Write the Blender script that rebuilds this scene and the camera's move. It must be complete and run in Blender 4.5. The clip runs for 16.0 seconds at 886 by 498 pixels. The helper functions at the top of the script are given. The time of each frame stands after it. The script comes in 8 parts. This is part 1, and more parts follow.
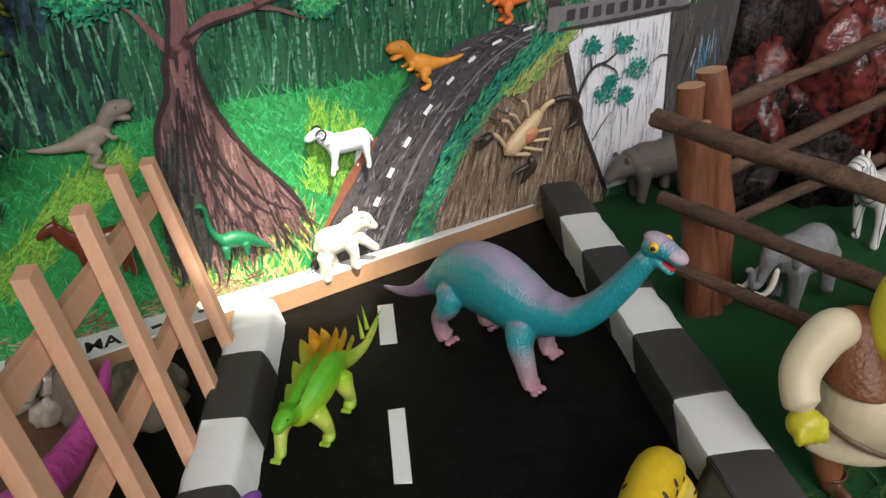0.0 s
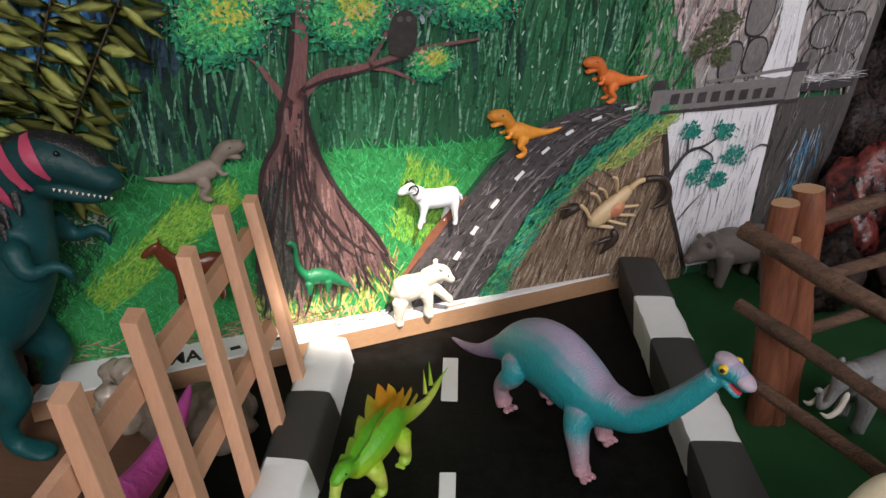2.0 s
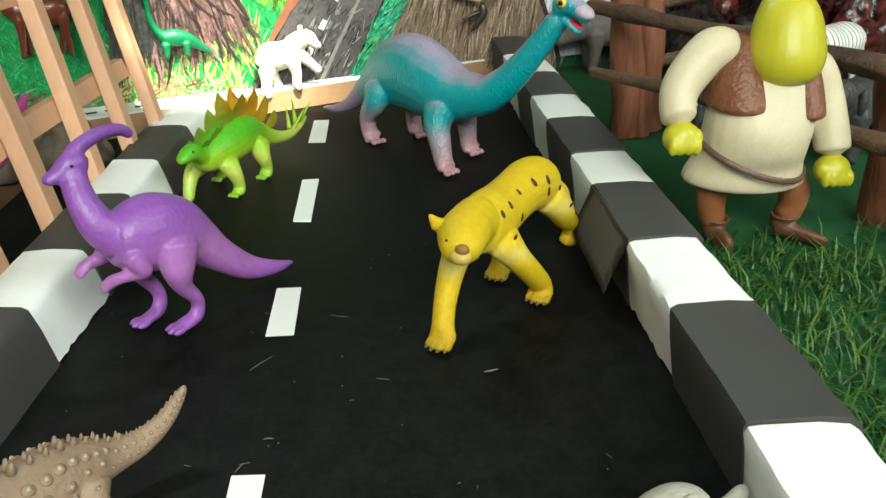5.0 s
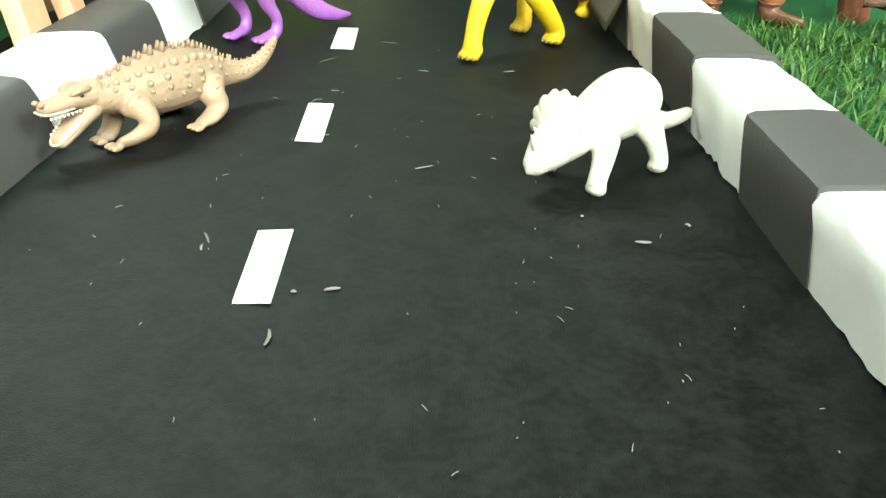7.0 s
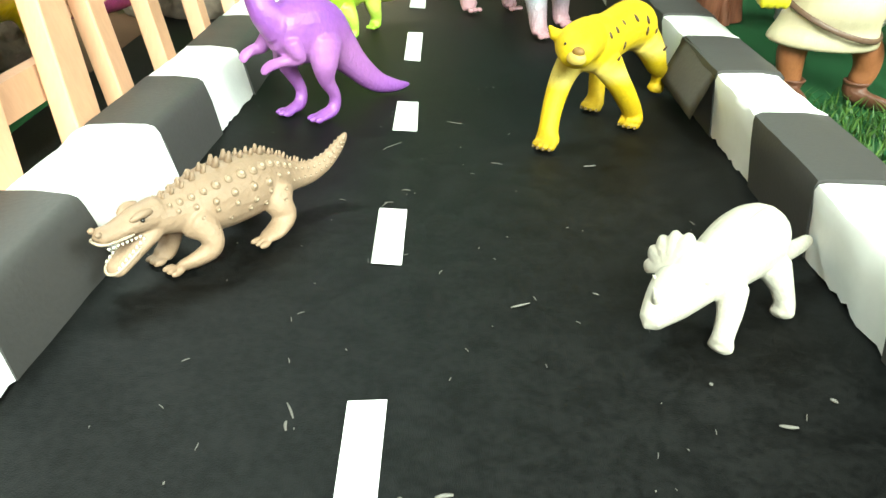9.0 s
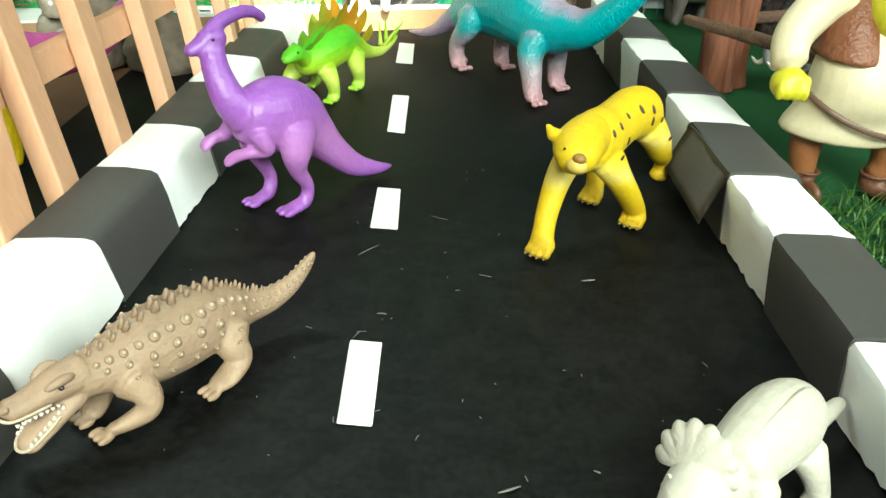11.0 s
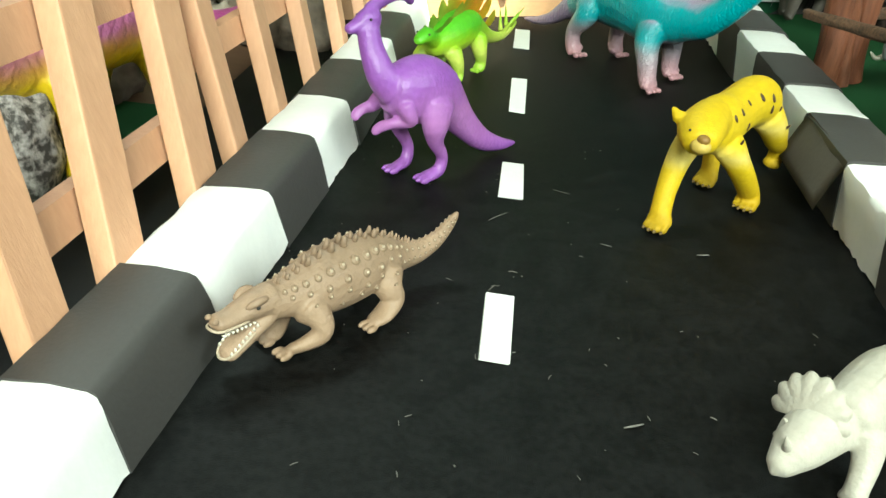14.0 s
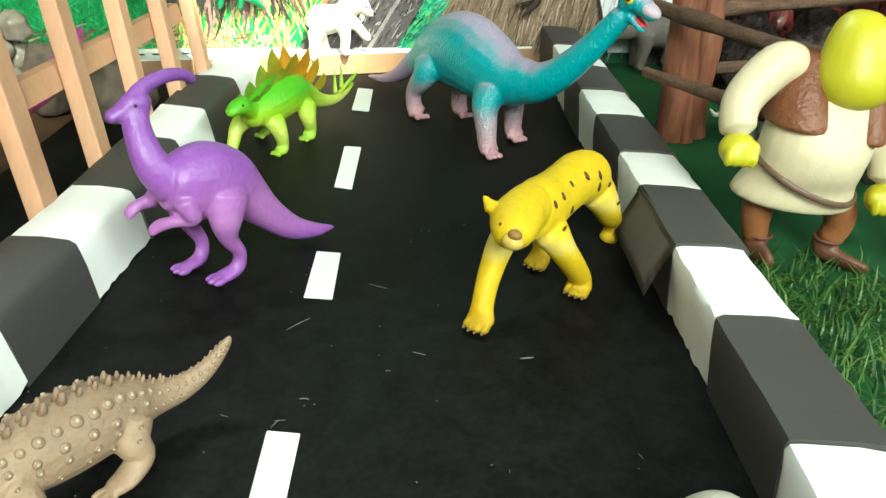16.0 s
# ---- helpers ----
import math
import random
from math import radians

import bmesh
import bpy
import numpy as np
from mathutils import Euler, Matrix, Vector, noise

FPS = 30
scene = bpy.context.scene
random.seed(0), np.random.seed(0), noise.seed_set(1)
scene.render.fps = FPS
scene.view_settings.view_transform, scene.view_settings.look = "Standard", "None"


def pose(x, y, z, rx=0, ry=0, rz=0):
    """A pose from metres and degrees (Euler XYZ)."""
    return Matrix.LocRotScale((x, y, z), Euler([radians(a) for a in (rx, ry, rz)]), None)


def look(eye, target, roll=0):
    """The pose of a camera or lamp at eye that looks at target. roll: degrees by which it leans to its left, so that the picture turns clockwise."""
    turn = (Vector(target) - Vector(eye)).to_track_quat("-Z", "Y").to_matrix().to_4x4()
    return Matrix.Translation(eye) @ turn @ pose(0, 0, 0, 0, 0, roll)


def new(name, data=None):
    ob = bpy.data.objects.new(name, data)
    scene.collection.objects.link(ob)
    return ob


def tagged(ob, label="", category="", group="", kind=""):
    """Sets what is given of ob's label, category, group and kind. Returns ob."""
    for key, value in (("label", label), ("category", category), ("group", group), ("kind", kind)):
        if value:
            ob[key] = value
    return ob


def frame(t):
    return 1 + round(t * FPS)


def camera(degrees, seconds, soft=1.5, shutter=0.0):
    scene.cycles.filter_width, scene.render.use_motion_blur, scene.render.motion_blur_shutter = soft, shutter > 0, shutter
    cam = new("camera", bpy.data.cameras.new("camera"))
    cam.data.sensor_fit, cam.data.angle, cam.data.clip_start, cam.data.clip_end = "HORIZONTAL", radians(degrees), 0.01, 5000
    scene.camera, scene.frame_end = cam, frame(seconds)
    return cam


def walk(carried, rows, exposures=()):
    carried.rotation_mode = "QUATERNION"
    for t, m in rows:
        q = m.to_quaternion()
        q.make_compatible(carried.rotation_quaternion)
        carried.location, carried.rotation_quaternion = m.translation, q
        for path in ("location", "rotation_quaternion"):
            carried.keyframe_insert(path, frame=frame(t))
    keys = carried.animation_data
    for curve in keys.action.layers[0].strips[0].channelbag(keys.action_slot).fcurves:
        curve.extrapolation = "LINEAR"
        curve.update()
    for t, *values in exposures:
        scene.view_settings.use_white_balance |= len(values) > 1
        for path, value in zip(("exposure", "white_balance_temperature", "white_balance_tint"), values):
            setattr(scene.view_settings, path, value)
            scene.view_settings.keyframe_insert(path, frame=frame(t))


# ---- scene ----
cam = camera(60.1, 16.0)
PATH = [
    (0, (0.018, 0.039, 0.424), (0.159, 1.828, -0.457), -4.7),
    (0.5, (0.016, 0.06, 0.463), (0.118, 1.861, -0.401), -2.8),
    (1, (0.016, 0.065, 0.49), (0.066, 1.877, -0.354), -1.4),
    (1.5, (0.018, 0.055, 0.503), (0.027, 1.862, -0.354), 0.2),
    (2, (0.01, 0.047, 0.494), (-0.025, 1.845, -0.382), 1.2),
    (2.5, (0.008, 0.04, 0.475), (-0.115, 1.827, -0.416), 0.7),
    (3, (0.011, 0.024, 0.471), (-0.116, 1.804, -0.432), 1.6),
    (3.5, (0.029, 0.021, 0.446), (-0.07, 1.813, -0.436), 1.0),
    (4, (0.043, 0.014, 0.364), (0.025, 1.828, -0.477), 0.6),
    (4.5, (0.054, -0.014, 0.298), (0.108, 1.815, -0.51), -0.1),
    (5, (0.077, -0.065, 0.246), (0.214, 1.726, -0.632), -0.8),
    (5.2, (0.082, -0.09, 0.233), (0.236, 1.696, -0.654), -0.8),
    (7.3, (0.063, -0.242, 0.162), (0.105, 1.472, -0.867), 2.0),
    (7.5, (0.058, -0.234, 0.164), (0.113, 1.479, -0.867), 2.8),
    (8, (0.046, -0.212, 0.181), (0.103, 1.512, -0.832), 2.9),
    (8.2, (0.041, -0.202, 0.186), (0.092, 1.533, -0.808), 2.6),
    (10.3, (0.019, -0.124, 0.21), (0.06, 1.592, -0.816), 4.1),
    (10.5, (0.02, -0.115, 0.214), (0.068, 1.61, -0.797), 4.4),
    (11, (0.027, -0.093, 0.225), (0.108, 1.65, -0.752), 4.8),
    (11.5, (0.03, -0.09, 0.232), (0.132, 1.669, -0.715), 5.5),
    (12, (0.03, -0.096, 0.23), (0.124, 1.664, -0.715), 6.1),
    (12.5, (0.019, -0.108, 0.231), (0.065, 1.645, -0.731), 5.9),
    (13, (0.006, -0.122, 0.23), (-0.03, 1.614, -0.762), 5.2),
    (13.5, (-0.004, -0.141, 0.232), (-0.123, 1.589, -0.764), 4.9),
    (14, (-0.001, -0.138, 0.231), (-0.122, 1.58, -0.785), 4.7),
    (14.5, (0.006, -0.116, 0.235), (-0.057, 1.617, -0.759), 5.0),
    (15, (0.015, -0.095, 0.238), (0.016, 1.66, -0.721), 5.8),
    (15.5, (0.028, -0.076, 0.244), (0.1, 1.692, -0.689), 6.2),
    (16, (0.053, -0.064, 0.244), (0.176, 1.707, -0.677), 5.8),
]
EXPOSURES = [(0, 1.24, 6500, 13), (1.5, 1.10, 6500, 16), (3, 0.98, 6500, 18), (3.6, 1.04, 6500, 17), (4.2, 1.08, 6500, 9), (4.5, 1.31, 6500, 4), (5, 1.86, 6500, -6), (6.2, 2.70, 6500, -11), (7.4, 3.38, 6500, -13), (8.2, 3.36, 6500, -13), (9.5, 2.92, 6500, -14), (10.5, 2.64, 6500, -12), (11.5, 2.49, 6500, -15), (16, 2.34, 6500, -13)]
walk(cam, [(t, look(eye, target, roll)) for t, eye, target, roll in PATH], EXPOSURES)

# ---- the light: three added lamps, and a made-up roof gap that lets one sunbeam in ----
world = bpy.data.worlds.new("sky")
scene.world = world
world.use_nodes = True
wn = world.node_tree
sky = wn.nodes.new("ShaderNodeTexSky")
sky.sky_type, sky.sun_disc = "NISHITA", False
SUN_WAY = Vector((0.25, -0.50, 0.83)).normalized()
sky.sun_elevation = math.asin(SUN_WAY.z)
sky.sun_rotation = math.atan2(SUN_WAY.x, SUN_WAY.y)
wn.links.new(sky.outputs[0], wn.nodes["Background"].inputs[0])
wn.nodes["Background"].inputs[1].default_value = 0.12

sun = new("sun", bpy.data.lights.new("sun", "SUN"))
sun.data.energy, sun.data.angle, sun.data.color = 5.0, radians(0.5), (1.0, 0.94, 0.80)
sun.matrix_world = look(SUN_WAY * 5, (0, 0, 0))

def fill_lamp(name, place, target, width, height, energy, tone):
    lamp = new(name, bpy.data.lights.new(name, "AREA"))
    lamp.data.shape, lamp.data.size, lamp.data.size_y = "RECTANGLE", width, height
    lamp.data.energy, lamp.data.color = energy, tone
    lamp.matrix_world = look(place, target)


# Added area lamps; the north one gives the road's left side its sheen.
fill_lamp("south_window_lamp", (0.15, -2.06, 1.75), (0.05, 0.5, 0.1), 1.6, 1.1, 31.0, (1.0, 0.985, 0.93))
fill_lamp("east_window_lamp", (2.06, -0.55, 1.50), (0.0, 0.4, 0.1), 1.5, 1.0, 9.0, (1.0, 0.985, 0.94))
fill_lamp("north_window_lamp", (-0.75, 1.71, 1.85), (0.0, 0.0, 0.0), 1.1, 0.8, 10.5, (0.93, 0.98, 1.0))


# ---- materials ----
def material(name, base, other=None, rough=0.5, grain=300.0, blotch=14.0, amount=0.5, bump=0.15, bump_size=600.0, gloss=0.5, metal=0.0, stretch=(1, 1, 1), random=0.0):
    """A surface of two tones mixed by noise at two sizes, with fine relief; sizes in features a metre."""
    m = bpy.data.materials.new(name)
    m.use_nodes = True
    n, l = m.node_tree.nodes, m.node_tree.links
    b = n["Principled BSDF"]
    other = other or tuple(c * 0.72 for c in base)
    co = n.new("ShaderNodeTexCoord")
    sc = n.new("ShaderNodeMapping")
    sc.inputs["Scale"].default_value = stretch
    l.new(co.outputs["Object"], sc.inputs[0])
    fine, wide = n.new("ShaderNodeTexNoise"), n.new("ShaderNodeTexNoise")
    fine.inputs["Scale"].default_value, wide.inputs["Scale"].default_value = grain, blotch
    fine.inputs["Detail"].default_value = wide.inputs["Detail"].default_value = 4
    l.new(sc.outputs[0], fine.inputs[0]), l.new(sc.outputs[0], wide.inputs[0])
    both = n.new("ShaderNodeMath")
    both.operation = "MULTIPLY_ADD"
    l.new(fine.outputs[0], both.inputs[0])
    both.inputs[1].default_value = 0.55
    half = n.new("ShaderNodeMath")
    half.operation = "MULTIPLY"
    l.new(wide.outputs[0], half.inputs[0])
    half.inputs[1].default_value = 0.45
    l.new(half.outputs[0], both.inputs[2])
    spread = n.new("ShaderNodeMapRange")
    l.new(both.outputs[0], spread.inputs[0])
    spread.inputs[1].default_value, spread.inputs[2].default_value = 0.5 - 0.5 * (1 - amount) - 0.02, 0.5 + 0.5 * (1 - amount) + 0.02
    mix = n.new("ShaderNodeMix")
    mix.data_type = "RGBA"
    l.new(spread.outputs[0], mix.inputs[0])
    mix.inputs[6].default_value, mix.inputs[7].default_value = (*base, 1), (*other, 1)
    out = mix.outputs[2]
    if random:
        info, hsv, span = n.new("ShaderNodeObjectInfo"), n.new("ShaderNodeHueSaturation"), n.new("ShaderNodeMapRange")
        l.new(info.outputs["Random"], span.inputs[0])
        span.inputs[3].default_value, span.inputs[4].default_value = 1 - random, 1 + random
        l.new(span.outputs[0], hsv.inputs["Value"]), l.new(out, hsv.inputs["Color"])
        out = hsv.outputs[0]
    l.new(out, b.inputs["Base Color"])
    b.inputs["Roughness"].default_value, b.inputs["Metallic"].default_value = rough, metal
    b.inputs["Specular IOR Level"].default_value = gloss
    if bump:
        tex, bp = n.new("ShaderNodeTexNoise"), n.new("ShaderNodeBump")
        tex.inputs["Scale"].default_value, tex.inputs["Detail"].default_value = bump_size, 3
        l.new(sc.outputs[0], tex.inputs[0]), l.new(tex.outputs[0], bp.inputs["Height"])
        bp.inputs["Strength"].default_value, bp.inputs["Distance"].default_value = bump, 0.002
        l.new(bp.outputs[0], b.inputs["Normal"])
    return m


def sprayed(name, tones, axis="Z", soft=0.006, rough=0.4, wrinkle=0.0, wrinkle_size=260.0, bump=0.25, bump_size=500.0, speck=None, gloss=0.5, over=None):
    """Moulded toy plastic sprayed in bands. tones: (height in metres, colour) from low to high along one axis of the thing. over: a colour misted on from above, and the lowest height it reaches."""
    m = bpy.data.materials.new(name)
    m.use_nodes = True
    n, l = m.node_tree.nodes, m.node_tree.links
    b = n["Principled BSDF"]
    co, sep, noise_1 = n.new("ShaderNodeTexCoord"), n.new("ShaderNodeSeparateXYZ"), n.new("ShaderNodeTexNoise")
    l.new(co.outputs["Object"], sep.inputs[0]), l.new(co.outputs["Object"], noise_1.inputs[0])
    noise_1.inputs["Scale"].default_value, noise_1.inputs["Detail"].default_value = 45, 4
    shift = n.new("ShaderNodeMath")
    shift.operation = "MULTIPLY_ADD"
    l.new(noise_1.outputs[0], shift.inputs[0])
    shift.inputs[1].default_value = soft * 2.5
    l.new(sep.outputs[axis], shift.inputs[2])
    low, high = tones[0][0], tones[-1][0]
    span = n.new("ShaderNodeMapRange")
    l.new(shift.outputs[0], span.inputs[0])
    span.inputs[1].default_value, span.inputs[2].default_value = low + soft * 1.25, high + soft * 1.25
    ramp = n.new("ShaderNodeValToRGB")
    l.new(span.outputs[0], ramp.inputs[0])
    marks = ramp.color_ramp.elements
    while len(marks) < len(tones):
        marks.new(0.5)
    for mark, (h, c) in zip(marks, tones):
        mark.position, mark.color = (h - low) / max(high - low, 1e-6), (*c, 1)
    tone = ramp.outputs[0]
    fine = n.new("ShaderNodeTexNoise")
    fine.inputs["Scale"].default_value, fine.inputs["Detail"].default_value = 220, 5
    l.new(co.outputs["Object"], fine.inputs[0])
    vary, span_2 = n.new("ShaderNodeHueSaturation"), n.new("ShaderNodeMapRange")
    l.new(fine.outputs[0], span_2.inputs[0])
    span_2.inputs[1].default_value, span_2.inputs[2].default_value = 0.3, 0.7
    span_2.inputs[3].default_value, span_2.inputs[4].default_value = 0.91, 1.07
    l.new(span_2.outputs[0], vary.inputs["Value"]), l.new(tone, vary.inputs["Color"])
    tone = vary.outputs[0]
    if over:
        up, wave_1, sum_1, fac, lift, both, mix = n.new("ShaderNodeSeparateXYZ"), n.new("ShaderNodeTexNoise"), n.new("ShaderNodeMath"), n.new("ShaderNodeMapRange"), n.new("ShaderNodeMapRange"), n.new("ShaderNodeMath"), n.new("ShaderNodeMix")
        l.new(co.outputs["Normal"], up.inputs[0]), l.new(co.outputs["Object"], wave_1.inputs[0])
        wave_1.inputs["Scale"].default_value = 60
        sum_1.operation, sum_1.inputs[1].default_value = "MULTIPLY_ADD", 0.5
        l.new(wave_1.outputs[0], sum_1.inputs[0]), l.new(up.outputs["Z"], sum_1.inputs[2])
        l.new(sum_1.outputs[0], fac.inputs[0])
        fac.inputs[1].default_value, fac.inputs[2].default_value = 0.62, 1.15
        l.new(sep.outputs["Z"], lift.inputs[0])
        lift.inputs[1].default_value, lift.inputs[2].default_value = over[1], over[1] + 0.012
        both.operation = "MULTIPLY"
        l.new(fac.outputs[0], both.inputs[0]), l.new(lift.outputs[0], both.inputs[1])
        mix.data_type = "RGBA"
        l.new(both.outputs[0], mix.inputs[0]), l.new(tone, mix.inputs[6])
        mix.inputs[7].default_value = (*over[0], 1)
        tone = mix.outputs[2]
    if speck:
        vor, lim, mix = n.new("ShaderNodeTexVoronoi"), n.new("ShaderNodeMath"), n.new("ShaderNodeMix")
        vor.inputs["Scale"].default_value = speck[1]
        l.new(co.outputs["Object"], vor.inputs[0])
        lim.operation, lim.inputs[1].default_value = "LESS_THAN", speck[2]
        l.new(vor.outputs["Distance"], lim.inputs[0])
        mix.data_type = "RGBA"
        l.new(lim.outputs[0], mix.inputs[0]), l.new(tone, mix.inputs[6])
        mix.inputs[7].default_value = (*speck[0], 1)
        tone = mix.outputs[2]
    l.new(tone, b.inputs["Base Color"])
    b.inputs["Roughness"].default_value, b.inputs["Specular IOR Level"].default_value = rough, gloss
    tex, bp = n.new("ShaderNodeTexNoise"), n.new("ShaderNodeBump")
    tex.inputs["Scale"].default_value, tex.inputs["Detail"].default_value = bump_size, 4
    l.new(co.outputs["Object"], tex.inputs[0]), l.new(tex.outputs[0], bp.inputs["Height"])
    bp.inputs["Strength"].default_value, bp.inputs["Distance"].default_value = bump, 0.0015
    last = bp
    if wrinkle:
        wave, bp2 = n.new("ShaderNodeTexWave"), n.new("ShaderNodeBump")
        wave.inputs["Scale"].default_value, wave.inputs["Distortion"].default_value = wrinkle_size / 6, 9
        wave.inputs["Detail"].default_value, wave.inputs["Detail Scale"].default_value = 3, 2.0
        l.new(co.outputs["Object"], wave.inputs[0]), l.new(wave.outputs["Fac"], bp2.inputs["Height"])
        bp2.inputs["Strength"].default_value, bp2.inputs["Distance"].default_value = wrinkle, 0.002
        l.new(bp.outputs[0], bp2.inputs["Normal"])
        last = bp2
    l.new(last.outputs[0], b.inputs["Normal"])
    return m


def brushed(name, tones, rough=0.75, gloss=0.3, dry=0.35):
    """Poster paint laid in strokes: each stroke takes one of the tones, with dry-brush streaks in it."""
    m = bpy.data.materials.new(name)
    m.use_nodes = True
    n, l = m.node_tree.nodes, m.node_tree.links
    b = n["Principled BSDF"]
    geo, ramp = n.new("ShaderNodeNewGeometry"), n.new("ShaderNodeValToRGB")
    l.new(geo.outputs["Random Per Island"], ramp.inputs[0])
    marks = ramp.color_ramp.elements
    while len(marks) < len(tones):
        marks.new(0.5)
    for k, (mark, c) in enumerate(zip(marks, tones)):
        mark.position, mark.color = k / (len(tones) - 1), (*c, 1)
    co, tex, hsv, span = n.new("ShaderNodeTexCoord"), n.new("ShaderNodeTexNoise"), n.new("ShaderNodeHueSaturation"), n.new("ShaderNodeMapRange")
    tex.inputs["Scale"].default_value, tex.inputs["Detail"].default_value = 260, 5
    l.new(co.outputs["Object"], tex.inputs[0]), l.new(tex.outputs[0], span.inputs[0])
    span.inputs[1].default_value, span.inputs[2].default_value = 0.3, 0.7
    span.inputs[3].default_value, span.inputs[4].default_value = 1 - dry, 1 + dry
    l.new(span.outputs[0], hsv.inputs["Value"]), l.new(ramp.outputs[0], hsv.inputs["Color"])
    l.new(hsv.outputs[0], b.inputs["Base Color"])
    b.inputs["Roughness"].default_value, b.inputs["Specular IOR Level"].default_value = rough, gloss
    return m


BLACK_FOAM = material("black_foam_sheet", (0.0004, 0.0005, 0.0004), (0.0050, 0.0052, 0.0050), rough=0.58, grain=260, blotch=60, amount=0.86, bump=0.2, bump_size=1500, gloss=0.155)
WHITE_PAPER = material("white_paper", (0.80, 0.80, 0.79), (0.72, 0.72, 0.71), rough=0.7, grain=180, blotch=25, amount=0.3, bump=0.12, bump_size=160)
BLACK_PAPER = material("black_card", (0.035, 0.033, 0.032), (0.05, 0.047, 0.045), rough=0.62, grain=400, blotch=18, amount=0.4, bump=0.1, bump_size=400)
# Grey card, its tone raised to stand in for light missing on the flap.
GREY_CARD = material("lightened_grey_card", (0.17, 0.155, 0.145), (0.13, 0.12, 0.11), rough=0.7, grain=300, blotch=30, amount=0.5, bump=0.12, bump_size=300)
FELT = material("green_felt", (0.011, 0.060, 0.018), (0.019, 0.086, 0.028), rough=0.95, grain=700, blotch=22, amount=0.5, bump=0.5, bump_size=1400, gloss=0.2)
WOOD_STRIP = material("planed_wood", (0.60, 0.34, 0.205), (0.47, 0.25, 0.145), rough=0.6, grain=60, blotch=12, amount=0.45, bump=0.12, bump_size=140, stretch=(6, 6, 0.5), random=0.10)
LEDGE_WOOD = material("ledge_wood", (0.42, 0.24, 0.13), (0.30, 0.17, 0.09), rough=0.65, grain=60, blotch=10, amount=0.5, bump=0.15, bump_size=150, stretch=(0.4, 5, 5))
POST_WOOD = material("stained_post_wood", (0.24, 0.085, 0.042), (0.11, 0.036, 0.02), rough=0.5, grain=90, blotch=18, amount=0.68, bump=0.7, bump_size=130, stretch=(3, 3, 0.4), random=0.12)
CUT_WOOD = material("cut_wood_end", (0.50, 0.30, 0.17), (0.40, 0.22, 0.12), rough=0.7, grain=300, bump=0.2)
STICK = material("dry_stick", (0.15, 0.078, 0.045), (0.045, 0.026, 0.017), rough=0.8, grain=110, blotch=25, amount=0.75, bump=1.0, bump_size=190, stretch=(0.35, 4, 4), random=0.15)
PLANK = material("brown_board", (0.16, 0.085, 0.045), (0.11, 0.055, 0.03), rough=0.7, grain=50, blotch=8, stretch=(1, 5, 1))
PLASTER = material("dim_plaster", (0.24, 0.22, 0.19), (0.17, 0.155, 0.135), rough=0.9, grain=40, blotch=3)
DARK_CLOTH = material("dark_cloth", (0.012, 0.010, 0.010), (0.022, 0.016, 0.014), rough=0.95, grain=90, blotch=7, gloss=0.15)
STONE = material("brown_stone", (0.20, 0.155, 0.115), (0.10, 0.078, 0.06), rough=0.85, grain=130, blotch=28, amount=0.65, bump=0.6, bump_size=170)
SPECKLED = material("speckled_stone", (0.045, 0.038, 0.034), (0.40, 0.36, 0.34), rough=0.6, grain=260, blotch=90, amount=0.88, bump=0.6, bump_size=200)
RED_ROCK = material("painted_red_rock", (0.008, 0.006, 0.006), (0.17, 0.032, 0.026), rough=0.26, grain=90, blotch=26, amount=0.86, bump=0.8, bump_size=130, gloss=0.5)
DARK_ROCK = material("painted_dark_rock", (0.004, 0.0036, 0.0036), (0.040, 0.028, 0.025), rough=0.36, grain=210, blotch=45, amount=0.85, bump=0.8, bump_size=130, gloss=0.10)
CRYSTAL = material("pale_crystal", (0.42, 0.37, 0.30), (0.20, 0.16, 0.12), rough=0.25, grain=90, blotch=40, amount=0.6, bump=0.5, bump_size=120)
POT_PLASTIC = material("black_plastic", (0.018, 0.017, 0.017), (0.03, 0.028, 0.027), rough=0.35, grain=100, blotch=20, bump=0.1)
EYE_BLACK = material("black_paint", (0.01, 0.01, 0.01), rough=0.3, bump=0)
EYE_YELLOW = material("yellow_paint", (0.85, 0.55, 0.03), rough=0.35, bump=0)
RED_PAINT = material("red_paint", (0.55, 0.03, 0.05), rough=0.4, bump=0)
IVORY = material("ivory_paint", (0.78, 0.74, 0.64), (0.66, 0.6, 0.5), rough=0.45, bump=0.1)
LEAF = material("fern_leaf", (0.42, 0.42, 0.11), (0.20, 0.24, 0.05), rough=0.55, grain=120, blotch=30, amount=0.5, bump=0.2, random=0.2)
FRESH_LEAF = material("fresh_leaf", (0.12, 0.28, 0.03), (0.08, 0.2, 0.02), rough=0.5)
STEM = material("brown_stem", (0.06, 0.04, 0.02), rough=0.7)
TURF = brushed("grass_blades", [(0.012, 0.042, 0.006), (0.024, 0.072, 0.009), (0.045, 0.110, 0.016), (0.095, 0.165, 0.032)], rough=0.5, gloss=0.4, dry=0.1)
LINT = material("pale_lint", (0.20, 0.19, 0.17), (0.07, 0.065, 0.06), rough=0.8, bump=0)


# ---- building helpers ----
def part(name, bm, mat, parent=None, label="", smooth=True):
    """Links a bmesh as one mesh object, under a thing or a part."""
    me = bpy.data.meshes.new(name)
    bm.to_mesh(me)
    bm.free()
    for m in mat if isinstance(mat, (list, tuple)) else [mat]:
        me.materials.append(m)
    if smooth:
        me.polygons.foreach_set("use_smooth", [True] * len(me.polygons))
    ob = new(name, me)
    ob.parent = parent
    return tagged(ob, label) if label else ob


